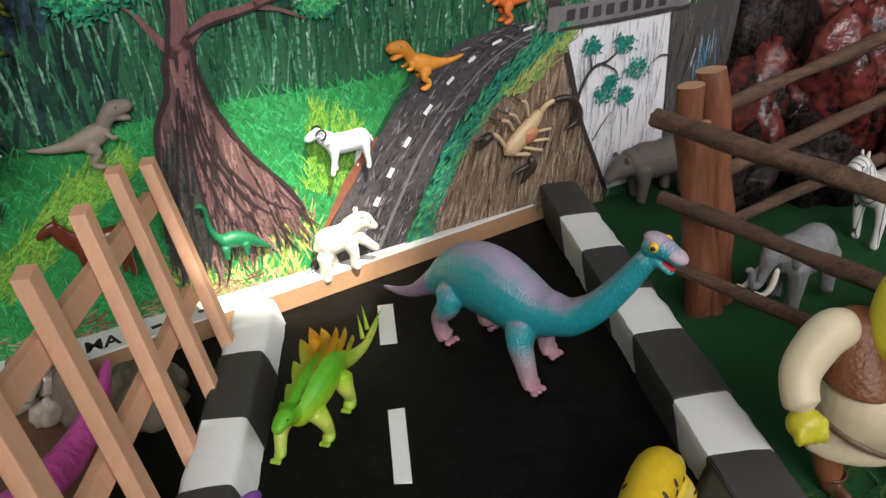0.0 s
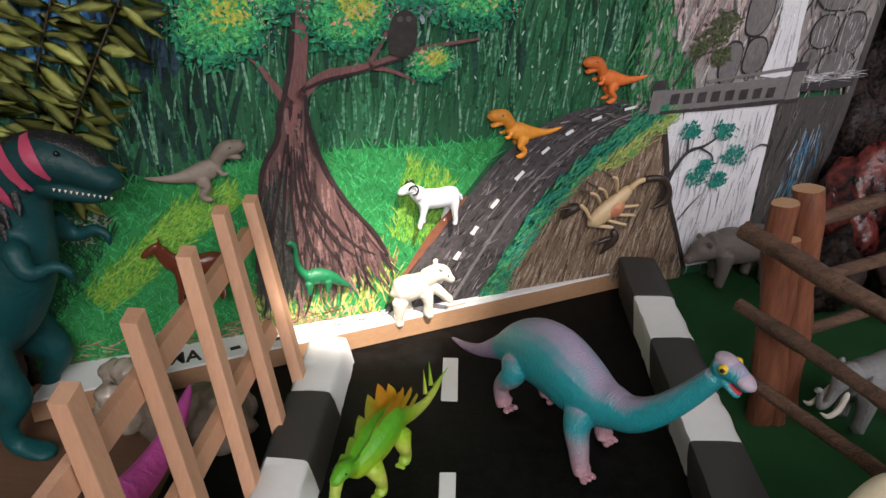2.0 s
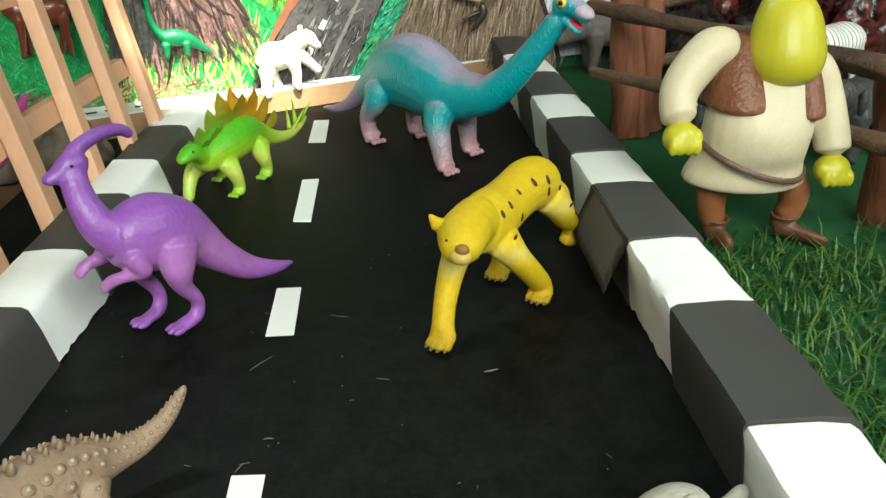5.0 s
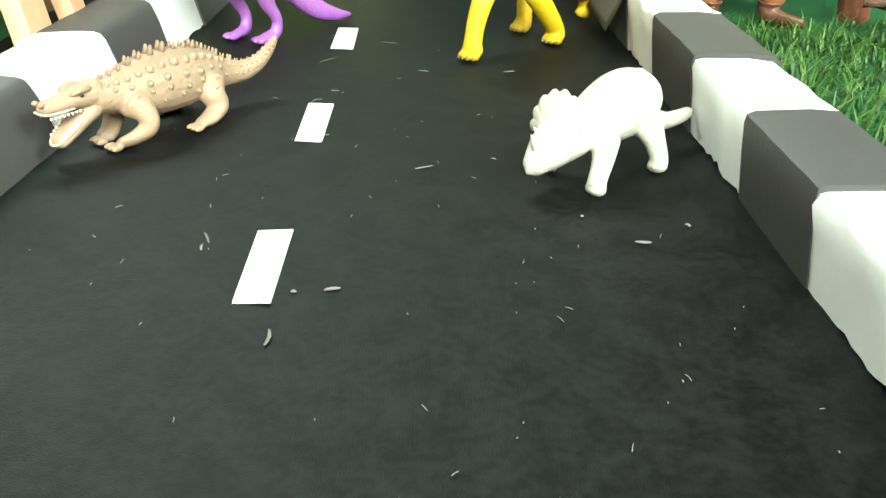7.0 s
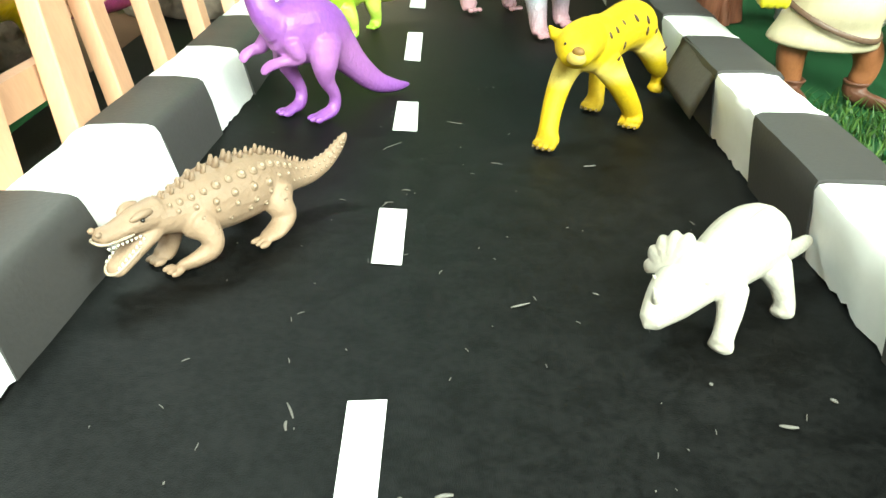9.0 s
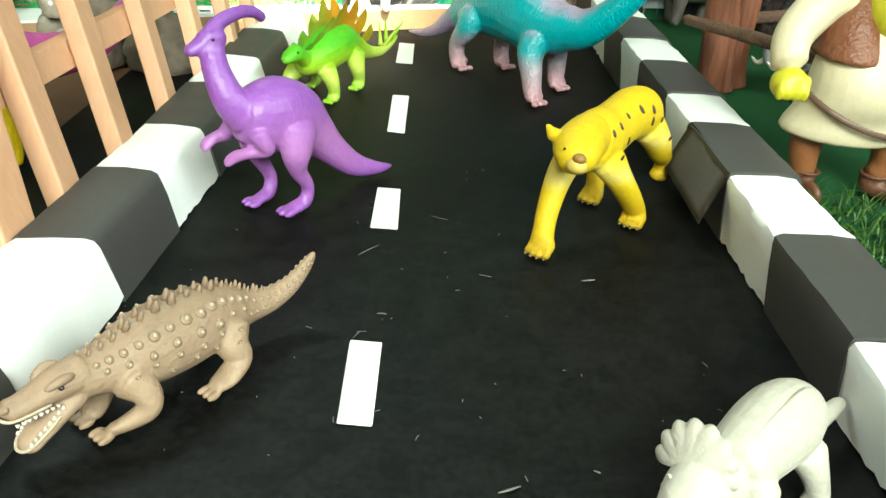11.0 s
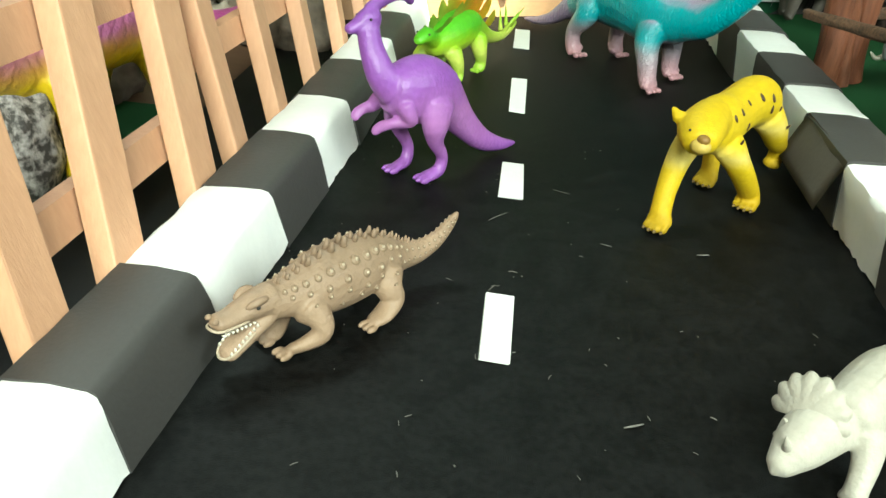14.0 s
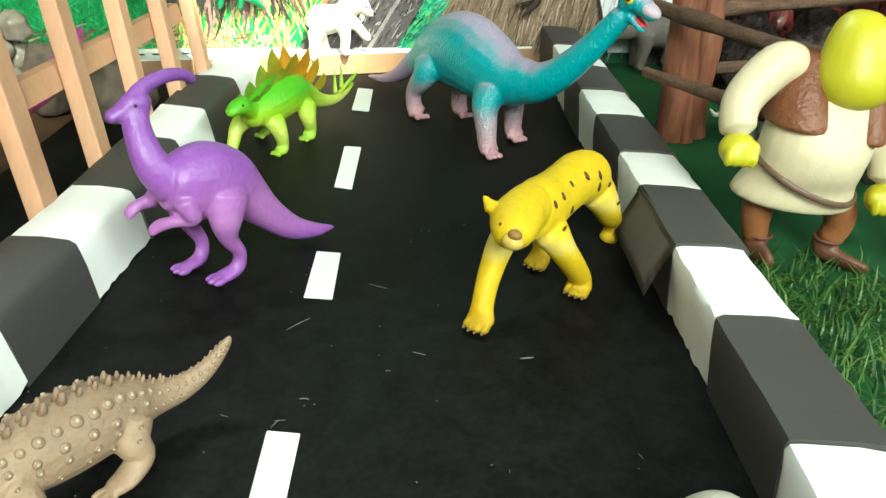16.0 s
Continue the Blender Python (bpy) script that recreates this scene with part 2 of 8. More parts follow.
def thing(name, m, label, category, group="", kind=""):
    ob = new(name)
    ob.empty_display_size = 0.01
    ob.matrix_basis = m
    return tagged(ob, label, category, group, kind)


def curve_through(points, steps=5):
    """Catmull-Rom through rows of numbers."""
    p = [np.array(a, float) for a in points]
    p = [2 * p[0] - p[1]] + p + [2 * p[-1] - p[-2]]
    out = []
    for k in range(1, len(p) - 2):
        for s in range(steps):
            t = s / steps
            out.append(0.5 * (2 * p[k] + (p[k + 1] - p[k - 1]) * t + (2 * p[k - 1] - 5 * p[k] + 4 * p[k + 1] - p[k + 2]) * t * t + (3 * p[k] - p[k - 1] - 3 * p[k + 1] + p[k + 2]) * t ** 3))
    return out + [p[-2]]


def tube(bm, stations, steps=4, sides=20):
    """A closed limb: rows of x, y, z, half width, half height, rounded at both ends."""
    rows = curve_through([(*s[:4], s[4] if len(s) > 4 else s[3]) for s in stations], steps)
    rings, n = [], len(rows)
    for k, r in enumerate(rows):
        t = Vector(rows[min(k + 1, n - 1)][:3]) - Vector(rows[max(k - 1, 0)][:3])
        t = t.normalized() if t.length > 1e-9 else Vector((1, 0, 0))
        if k == 0:
            side = Vector((0, 0, 1)).cross(t)
            side = side.normalized() if side.length > 0.75 else Vector((0, 1, 0))
        side = side - t * side.dot(t)
        side = side.normalized() if side.length > 1e-4 else Vector((1, 0, 0))
        up = t.cross(side).normalized()
        rw, rh = max(r[3], 2e-4), max(r[4], 2e-4)
        if k in (0, n - 1):
            rw, rh = rw * 0.72, rh * 0.72
        o = Vector(r[:3])
        rings.append([bm.verts.new(o + side * (rw * math.cos(a)) + up * (rh * math.sin(a))) for a in (2 * math.pi * j / sides for j in range(sides))])
        if k == 0:
            first = bm.verts.new(o - t * min(rw, rh) * 0.8)
        if k == n - 1:
            last = bm.verts.new(o + t * min(rw, rh) * 0.8)
    for a, b in zip(rings, rings[1:]):
        for j in range(sides):
            bm.faces.new((a[j], a[(j + 1) % sides], b[(j + 1) % sides], b[j]))
    for j in range(sides):
        bm.faces.new((first, rings[0][(j + 1) % sides], rings[0][j]))
        bm.faces.new((last, rings[-1][j], rings[-1][(j + 1) % sides]))


def stack(bm, rows, steps=4, sides=22):
    """An upright body of level oval rings: rows of x, y, z, half width, half depth."""
    rows = curve_through(rows, steps)
    rings = [[bm.verts.new((q[0] + q[3] * f * math.cos(a), q[1] + q[4] * f * math.sin(a), q[2])) for a in (2 * math.pi * j / sides for j in range(sides))] for q, f in zip(rows, [0.86] + [1.0] * (len(rows) - 2) + [0.8])]
    for a, b in zip(rings, rings[1:]):
        for j in range(sides):
            bm.faces.new((a[j], a[(j + 1) % sides], b[(j + 1) % sides], b[j]))
    bm.faces.new(rings[0][::-1]), bm.faces.new(rings[-1])


def ball(bm, c, r, squash=(1, 1, 1), detail=2):
    bmesh.ops.create_icosphere(bm, subdivisions=detail, radius=1.0, matrix=Matrix.Translation(c) @ Matrix.Diagonal((r * squash[0], r * squash[1], r * squash[2], 1)))


def cone(bm, base, tip, r, sides=8, r2=0.0):
    base, tip = Vector(base), Vector(tip)
    d = tip - base
    m = Matrix.Translation((base + tip) / 2) @ d.to_track_quat("Z", "Y").to_matrix().to_4x4()
    bmesh.ops.create_cone(bm, cap_ends=True, segments=sides, radius1=r, radius2=max(r2, r * 0.06), depth=d.length, matrix=m)


def box(bm, lo, hi, bevel=0.0):
    lo, hi = Vector(lo), Vector(hi)
    out = bmesh.ops.create_cube(bm, size=1.0, matrix=Matrix.Translation((lo + hi) / 2) @ Matrix.Diagonal((*(hi - lo), 1)))
    if bevel:
        edges = list({e for v in out["verts"] for e in v.link_edges})
        bmesh.ops.bevel(bm, geom=edges, offset=bevel, segments=2, affect="EDGES", profile=0.6)


def fused(bm, voxel, rounds=3):
    """Melts overlapping limbs into one skin, and smooths it."""
    me = bpy.data.meshes.new("melt")
    bm.to_mesh(me)
    bm.free()
    ob = new("melt", me)
    mod = ob.modifiers.new("melt", "REMESH")
    mod.mode, mod.voxel_size = "VOXEL", voxel
    got = bpy.data.meshes.new_from_object(ob.evaluated_get(bpy.context.evaluated_depsgraph_get()))
    out = bmesh.new()
    out.from_mesh(got)
    bpy.data.objects.remove(ob)
    bpy.data.meshes.remove(me)
    bpy.data.meshes.remove(got)
    for _ in range(rounds):
        bmesh.ops.smooth_vert(out, verts=out.verts, factor=0.5, use_axis_x=True, use_axis_y=True, use_axis_z=True)
    return out


def mirrored(stations):
    return [(s[0], -s[1], *s[2:]) for s in stations]


def figure(name, m, label, skin, limbs, voxel, group="", category="toy dinosaur", rounds=3, extra=None):
    """A moulded toy: a root and its body, fused from limbs."""
    root = thing(name, m, label, category, group)
    bm = bmesh.new()
    for s in limbs:
        tube(bm, s)
    if extra:
        extra(bm)
    part("body", fused(bm, voxel, rounds), skin, root)
    return root


def eyes(root, places, r, mat=None, pupil=True, way=(1, 0, 0)):
    for p in places:
        bm = bmesh.new()
        ball(bm, p, r)
        e = part("eye", bm, mat or EYE_BLACK, root, "painted eye")
        if mat and pupil:
            bm = bmesh.new()
            side = 1 if p[1] > 0 else -1
            ball(bm, (p[0] + r * 0.35, p[1] + side * r * 0.62, p[2] + r * 0.1), r * 0.5)
            part("pupil", bm, EYE_BLACK, e)


# ---- the ground, the room ----
def slab(name, lo, hi, mat, label, bevel=0.0, category="", kind="structure"):
    bm = bmesh.new()
    box(bm, lo, hi, bevel)
    return tagged(part(name, bm, mat, smooth=False), label, category or name.replace("_", " "), kind=kind)


slab("ground", (-2.2, -2.2, -0.06), (2.2, 2.4, -0.006), PLANK, "brown wooden board under the toy scene", category="ground")


def pierced_wall(name, lo, hi, axis, hole, label):
    """An unseen, added wall with one rectangular opening; hole: from, to along the wall, and its bottom and top."""
    a0, a1, z0, z1 = hole
    bm = bmesh.new()
    for p, q, b, t in ((lo[axis], a0, lo[2], hi[2]), (a1, hi[axis], lo[2], hi[2]), (a0, a1, lo[2], z0), (a0, a1, z1, hi[2])):
        c, d = list(lo), list(hi)
        c[axis], d[axis], c[2], d[2] = p, q, b, t
        box(bm, c, d)
    tagged(part(name, bm, PLASTER, smooth=False), label, "wall", kind="structure")


# Walls out of view, added to close the room and dim its light.
pierced_wall("wall_south", (-2.2, -2.2, -0.006), (2.2, -2.1, 2.4), 0, (-0.65, 0.95, 1.2, 2.3), "unseen added wall with an opening for the south lamp")
pierced_wall("wall_north", (-2.2, 1.75, -0.006), (2.2, 1.85, 2.4), 0, (-1.3, -0.2, 1.45, 2.25), "unseen added wall with a high opening for the north lamp")
slab("wall_west", (-2.2, -2.1, -0.006), (-2.1, 1.75, 2.4), PLASTER, "unseen added wall that closes the dim room")
pierced_wall("wall_east", (2.1, -2.1, -0.006), (2.2, 1.75, 2.4), 1, (-1.3, 0.2, 1.0, 2.0), "unseen added wall with a broad opening for the east lamp")

# The made-up roof gap is placed back along the sun from its patch.
GAP = Vector((-0.105, 0.800, 0.045)) + SUN_WAY * ((2.4 - 0.045) / SUN_WAY.z)


def ceiling():
    """An unseen, added roof slab with one small gap, its edges broken up into slits to fade the sun patch."""
    holes = [(GAP.x - 0.078, GAP.y - 0.065, GAP.x + 0.110, GAP.y + 0.098)]
    for k, wide in enumerate((0.0094, 0.0086, 0.0076, 0.0064, 0.0052, 0.0040, 0.0030, 0.0020, 0.0012)):
        holes.append((GAP.x - 0.070, GAP.y + 0.100 + 0.0110 * k, GAP.x + 0.190, GAP.y + 0.100 + 0.0110 * k + wide))
    for k, wide in enumerate((0.0085, 0.0072, 0.0058, 0.0044, 0.0030, 0.0018)):
        holes.append((GAP.x + 0.113 + 0.013 * k, GAP.y - 0.020, GAP.x + 0.113 + 0.013 * k + wide, GAP.y + 0.098))
    for k, wide in enumerate((0.0050, 0.0036, 0.0022)):
        holes.append((GAP.x - 0.088 - 0.011 * k, GAP.y - 0.060, GAP.x - 0.088 - 0.011 * k + wide, GAP.y + 0.098))
    for k, wide in enumerate((0.0050, 0.0036, 0.0024)):
        holes.append((GAP.x - 0.070, GAP.y - 0.076 - 0.012 * k, GAP.x + 0.080, GAP.y - 0.076 - 0.012 * k + wide))
    xs = sorted({-2.2, 2.2, *(h[0] for h in holes), *(h[2] for h in holes)})
    ys = sorted({-2.2, 1.85, *(h[1] for h in holes), *(h[3] for h in holes)})
    bm = bmesh.new()
    for x0, x1 in zip(xs, xs[1:]):
        for y0, y1 in zip(ys, ys[1:]):
            cx, cy = (x0 + x1) / 2, (y0 + y1) / 2
            if not any(h[0] < cx < h[2] and h[1] < cy < h[3] for h in holes):
                box(bm, (x0, y0, 2.4), (x1, y1, 2.404))
    tagged(part("ceiling", bm, PLASTER, smooth=False), "unseen added ceiling with a slatted gap that shapes the sunbeam", "ceiling", kind="structure")


ceiling()


def sheet(name, x0, x1, y0, y1, top, thick, mat, label, cuts=24, wave=0.0006, category="", kind="structure"):
    """A soft sheet that does not lie quite flat."""
    bm = bmesh.new()
    nx = max(2, int(cuts * (x1 - x0) / max(x1 - x0, y1 - y0)))
    ny = max(2, int(cuts * (y1 - y0) / max(x1 - x0, y1 - y0)))
    up = [[bm.verts.new((x0 + (x1 - x0) * i / nx, y0 + (y1 - y0) * j / ny, top + wave * noise.noise((i * 0.37, j * 0.37, x0 * 9)))) for j in range(ny + 1)] for i in range(nx + 1)]
    for i in range(nx):
        for j in range(ny):
            bm.faces.new((up[i][j], up[i + 1][j], up[i + 1][j + 1], up[i][j + 1]))
    rim = [e for e in bm.edges if e.is_boundary]
    low = bmesh.ops.extrude_edge_only(bm, edges=rim)
    for v in low["geom"]:
        if isinstance(v, bmesh.types.BMVert):
            v.co.z = top - thick
    bmesh.ops.recalc_face_normals(bm, faces=bm.faces)
    return tagged(part(name, bm, mat), label, category or name.replace("_", " "), kind=kind)


road = sheet("road", -0.245, 0.262, -1.3, 0.99, 0.0, 0.0058, BLACK_FOAM, "black foam sheet laid as a toy road", 60, 0.0004, "road")
sheet("pavement", 0.2625, 1.5, -1.3, 1.6, -0.001, 0.0048, FELT, "dark green felt lawn beside the road", 40, 0.0008, "lawn")
sheet("pavement", -0.42, -0.2455, 0.06, 0.43, -0.001, 0.0048, FELT, "green felt patch behind the wooden fence", 30, 0.0008, "lawn")


def lane_marks():
    for y1, y0, x0, x1 in ((0.777, 0.697, -0.0015, 0.0155), (0.5895, 0.497, 0.0008, 0.0153), (0.387, 0.329, 0.0005, 0.0170), (0.2095, 0.1515, 0.0, 0.0147), (0.0520, -0.0025, -0.0005, 0.0135), (-0.105, -0.162, 0.0, 0.0140), (-0.26, -0.32, 0.0, 0.0140)):
        bm = bmesh.new()
        box(bm, (x0, y0, 0.0001), (x1, y1, 0.0011))
        for v in bm.verts:
            v.co.x += random.uniform(-0.0006, 0.0006)
            v.co.y += random.uniform(-0.0012, 0.0012)
        part("lane_mark", bm, WHITE_PAPER, road, "white paper lane mark", smooth=False)


lane_marks()


# ---- kerbs: foam blocks wrapped in white paper and black card, turn about ----
def kerb(name, line, joints, white_first, height, width, slope, label):
    root = thing(name, Matrix(), label, "kerb")
    white = white_first
    for k, (far, near) in enumerate(zip(joints, joints[1:])):
        fat = 0.0 if white else 0.0009
        h, w = height((far + near) / 2) + fat + random.uniform(-0.0006, 0.0006), width + fat
        # the cross-section, from the road's side over the top to the far side
        sec = [(-fat, 0.0), (-fat + slope * 0.62, h * 0.62), (slope * 0.92, h - 0.005), (slope + 0.0012, h - 0.0015), (slope + 0.005, h), (w * 0.55, h + 0.0008), (w - 0.005, h - 0.0004), (w - 0.0008, h - 0.0045), (w, h * 0.5), (w + 0.001, 0.0)]
        bm = bmesh.new()
        rings, steps = [], 14
        for j in range(steps + 1):
            y = far + (near - far) * j / steps + (0 if j in (0, steps) else random.uniform(-0.0008, 0.0008))
            x0, s = line(y)
            ring = []
            for q, (a, z) in enumerate(sec):
                rag = (0.0011 if white else 0.0005) * noise.noise((y * 55, q * 0.9, k * 3.1))
                skew = 0.0025 * math.sin((k + j // steps) * 2.3 + q * 0.4)
                foot = 0.0002 + (max(0, 0.0045 * noise.noise((y * 210, k * 1.7, 4.0)) + 0.0008) if white and q == 0 else 0)
                ring.append(bm.verts.new((x0 + s * (a + rag), y + skew * (1 if j in (0, steps) else 0), max(z + rag if z else foot, 0.0002))))
            rings.append(ring)
        for a, b in zip(rings, rings[1:]):
            for q in range(len(sec) - 1):
                bm.faces.new((a[q], a[q + 1], b[q + 1], b[q]))
            bm.faces.new((a[-1], a[0], b[0], b[-1]))
        bm.faces.new(rings[0]), bm.faces.new(rings[-1][::-1])
        bmesh.ops.recalc_face_normals(bm, faces=bm.faces)
        sharp = [e for e in bm.edges if e.calc_face_angle(0) > 0.9]
        bmesh.ops.split_edges(bm, edges=sharp)
        part("block", bm, WHITE_PAPER if white else BLACK_PAPER, root, "white paper-wrapped block" if white else "black card-wrapped block")
        white = not white
    return root


kerb("kerb", lambda y: (0.2215 + 0.013 * min(y, 0.45), 1), [0.937, 0.841, 0.750, 0.659, 0.588, 0.494, 0.430, 0.3425, 0.262, 0.1715, 0.091, 0.010, -0.075, -0.165, -0.255, -0.345, -0.435], False, lambda y: 0.0425 + 0.0145 * max(y, 0), 0.0415, -0.0075, "black and white toy kerb of wrapped foam blocks beside the lawn")
kerb("kerb", lambda y: (-0.108 + (0.02 if y > 0.39 else 0.058) * (y - 0.39), -1), [0.762, 0.663, 0.562, 0.480, 0.390, 0.3135, 0.231, 0.1445, 0.0585, -0.03, -0.12, -0.21, -0.30, -0.39, -0.48], True, lambda y: 0.0362 - 0.012 * max(y - 0.42, 0), 0.050, 0.008, "black and white toy kerb of wrapped foam blocks beside the wooden fence")


def flap():
    """The loose edge of one card wrapping, hanging out over the road."""
    corners = [Vector(c) for c in ((0.2215, 0.429, 0.0492), (0.2225, 0.3425, 0.0482), (0.2045, 0.330, 0.0165), (0.2075, 0.427, 0.0150))]
    bm = bmesh.new()
    grid = []
    for i in range(8):
        t = i / 7
        row = []
        for j in range(7):
            s = j / 6
            p = corners[0].lerp(corners[1], t).lerp(corners[3].lerp(corners[2], t), s)
            bow = 0.0008 * math.sin(math.pi * min(1, s * 0.9)) * (0.25 + 0.75 * t)
            row.append(bm.verts.new(p + Vector((-bow * 0.9, -bow * 0.2, bow * 0.5)) + Vector((0, 0, 0.0006 * noise.noise((i * 0.7, j * 0.7, 3))))))
        grid.append(row)
    for i in range(7):
        for j in range(6):
            bm.faces.new((grid[i][j], grid[i][j + 1], grid[i + 1][j + 1], grid[i + 1][j]))
    bmesh.ops.solidify(bm, geom=bm.faces[:], thickness=0.0006)
    tagged(part("paper_flap", bm, GREY_CARD), "loose dark grey card flap peeling off the kerb", "paper")


flap()


# ---- the painted board behind, and the ledge at its foot ----
BOARD = pose(-0.0038, 0.8697, -0.0061, 5.58, 1.03, 22.44) @ Matrix.Scale(0.993, 4)
board = thing("painted_board", BOARD, "large board painted with a jungle, a road and a waterfall", "painting")


def paint(name, outline, level, mat, smooth_steps=0, label=""):
    """A flat patch of paint on the board; outline in metres along and up the board."""
    pts = curve_through(list(outline) + [outline[0]], smooth_steps)[:-1] if smooth_steps else outline
    bm = bmesh.new()
    vs = [bm.verts.new((p[0], -0.0005 * level, p[1])) for p in pts]
    es = [bm.edges.new((a, b)) for a, b in zip(vs, vs[1:] + vs[:1])]
    bmesh.ops.triangle_fill(bm, use_beauty=True, edges=es, normal=(0, -1, 0))
    return part(name, bm, mat, board, label, smooth=False)


def ribbon(name, rows, level, mat, steps=5):
    """A painted stroke of changing width: rows of along, up, width."""
    rows = curve_through(rows, steps)
    bm = bmesh.new()
    left, right = [], []
    for k, r in enumerate(rows):
        a, b = rows[max(k - 1, 0)], rows[min(k + 1, len(rows) - 1)]
        d = Vector((b[0] - a[0], b[1] - a[1])).normalized()
        w = r[2] / 2 * (1 + 0.25 * noise.noise((r[0] * 160, r[1] * 160, 2)))
        left.append(bm.verts.new((r[0] - d.y * w, -0.0005 * level, r[1] + d.x * w)))
        right.append(bm.verts.new((r[0] + d.y * w, -0.0005 * level, r[1] - d.x * w)))
    for k in range(len(rows) - 1):
        bm.faces.new((left[k], left[k + 1], right[k + 1], right[k]))
    return part(name, bm, mat, board, smooth=False)


def strokes(name, spots, level, mat, taper=0.25):
    """Many brush strokes in one layer: rows of along, up, length, width, degrees from upright, bend."""
    verts, faces = [], []
    for u, v, size, w, turn, bend in spots:
        a = radians(turn)
        dx, dz = math.sin(a), math.cos(a)
        for s, f in ((0, 0.6), (0.35, 1.0), (0.7, 0.8), (1.0, taper)):
            cu, cv = u + dx * size * s + dz * bend * s * s * size, v + dz * size * s - dx * bend * s * s * size
            verts += [(cu - dz * w * f / 2, 0, cv + dx * w * f / 2), (cu + dz * w * f / 2, 0, cv - dx * w * f / 2)]
        n = len(verts) - 8
        faces += [(n + 2 * k, n + 2 * k + 1, n + 2 * k + 3, n + 2 * k + 2) for k in range(3)]
    verts = [(x, -0.0005 * level - 0.0004 * ((k // 8) % 7) / 7, z) for k, (x, y, z) in enumerate(verts)]
    me = bpy.data.meshes.new(name)
    me.from_pydata(verts, [], faces)
    me.materials.append(mat)
    ob = new(name, me)
    ob.parent = board
    return tagged(ob, kind="stuff")


def inside(u, v, outline):
    hit = False
    for (x1, y1), (x2, y2) in zip(outline, list(outline[1:]) + [outline[0]]):
        if (y1 > v) != (y2 > v) and u < (x2 - x1) * (v - y1) / (y2 - y1) + x1:
            hit = not hit
    return hit


def scatter(count, outline, size, w, turn, bend=0.2, keep=None):
    us, vs = [p[0] for p in outline], [p[1] for p in outline]
    out, tries = [], 0
    while len(out) < count and tries < count * 30:
        tries += 1
        u, v = random.uniform(min(us), max(us)), random.uniform(min(vs), max(vs))
        if inside(u, v, outline) and (keep is None or keep(u, v)):
            t = turn(u, v) if callable(turn) else random.uniform(*turn)
            out.append((u, v, random.uniform(*size), random.uniform(*w), t, random.uniform(-bend, bend)))
    return out


def blob(cu, cv, r, count, size, w):
    out = []
    for _ in range(count):
        a, d = random.uniform(0, 2 * math.pi), r * math.sqrt(random.random()) * random.uniform(0.7, 1.1)
        out.append((cu + d * math.cos(a) * 1.15, cv + d * math.sin(a) * 0.85, random.uniform(*size), random.uniform(*w), random.uniform(0, 360), random.uniform(-0.5, 0.5)))
    return out


def flat_paint(name, base, other=None, amount=0.6, stretch=(1, 1, 1), grain=120.0, blotch=18.0):
    return material(name, base, other, rough=0.75, grain=grain, blotch=blotch, amount=amount, bump=0.2, bump_size=350, gloss=0.3, stretch=stretch)


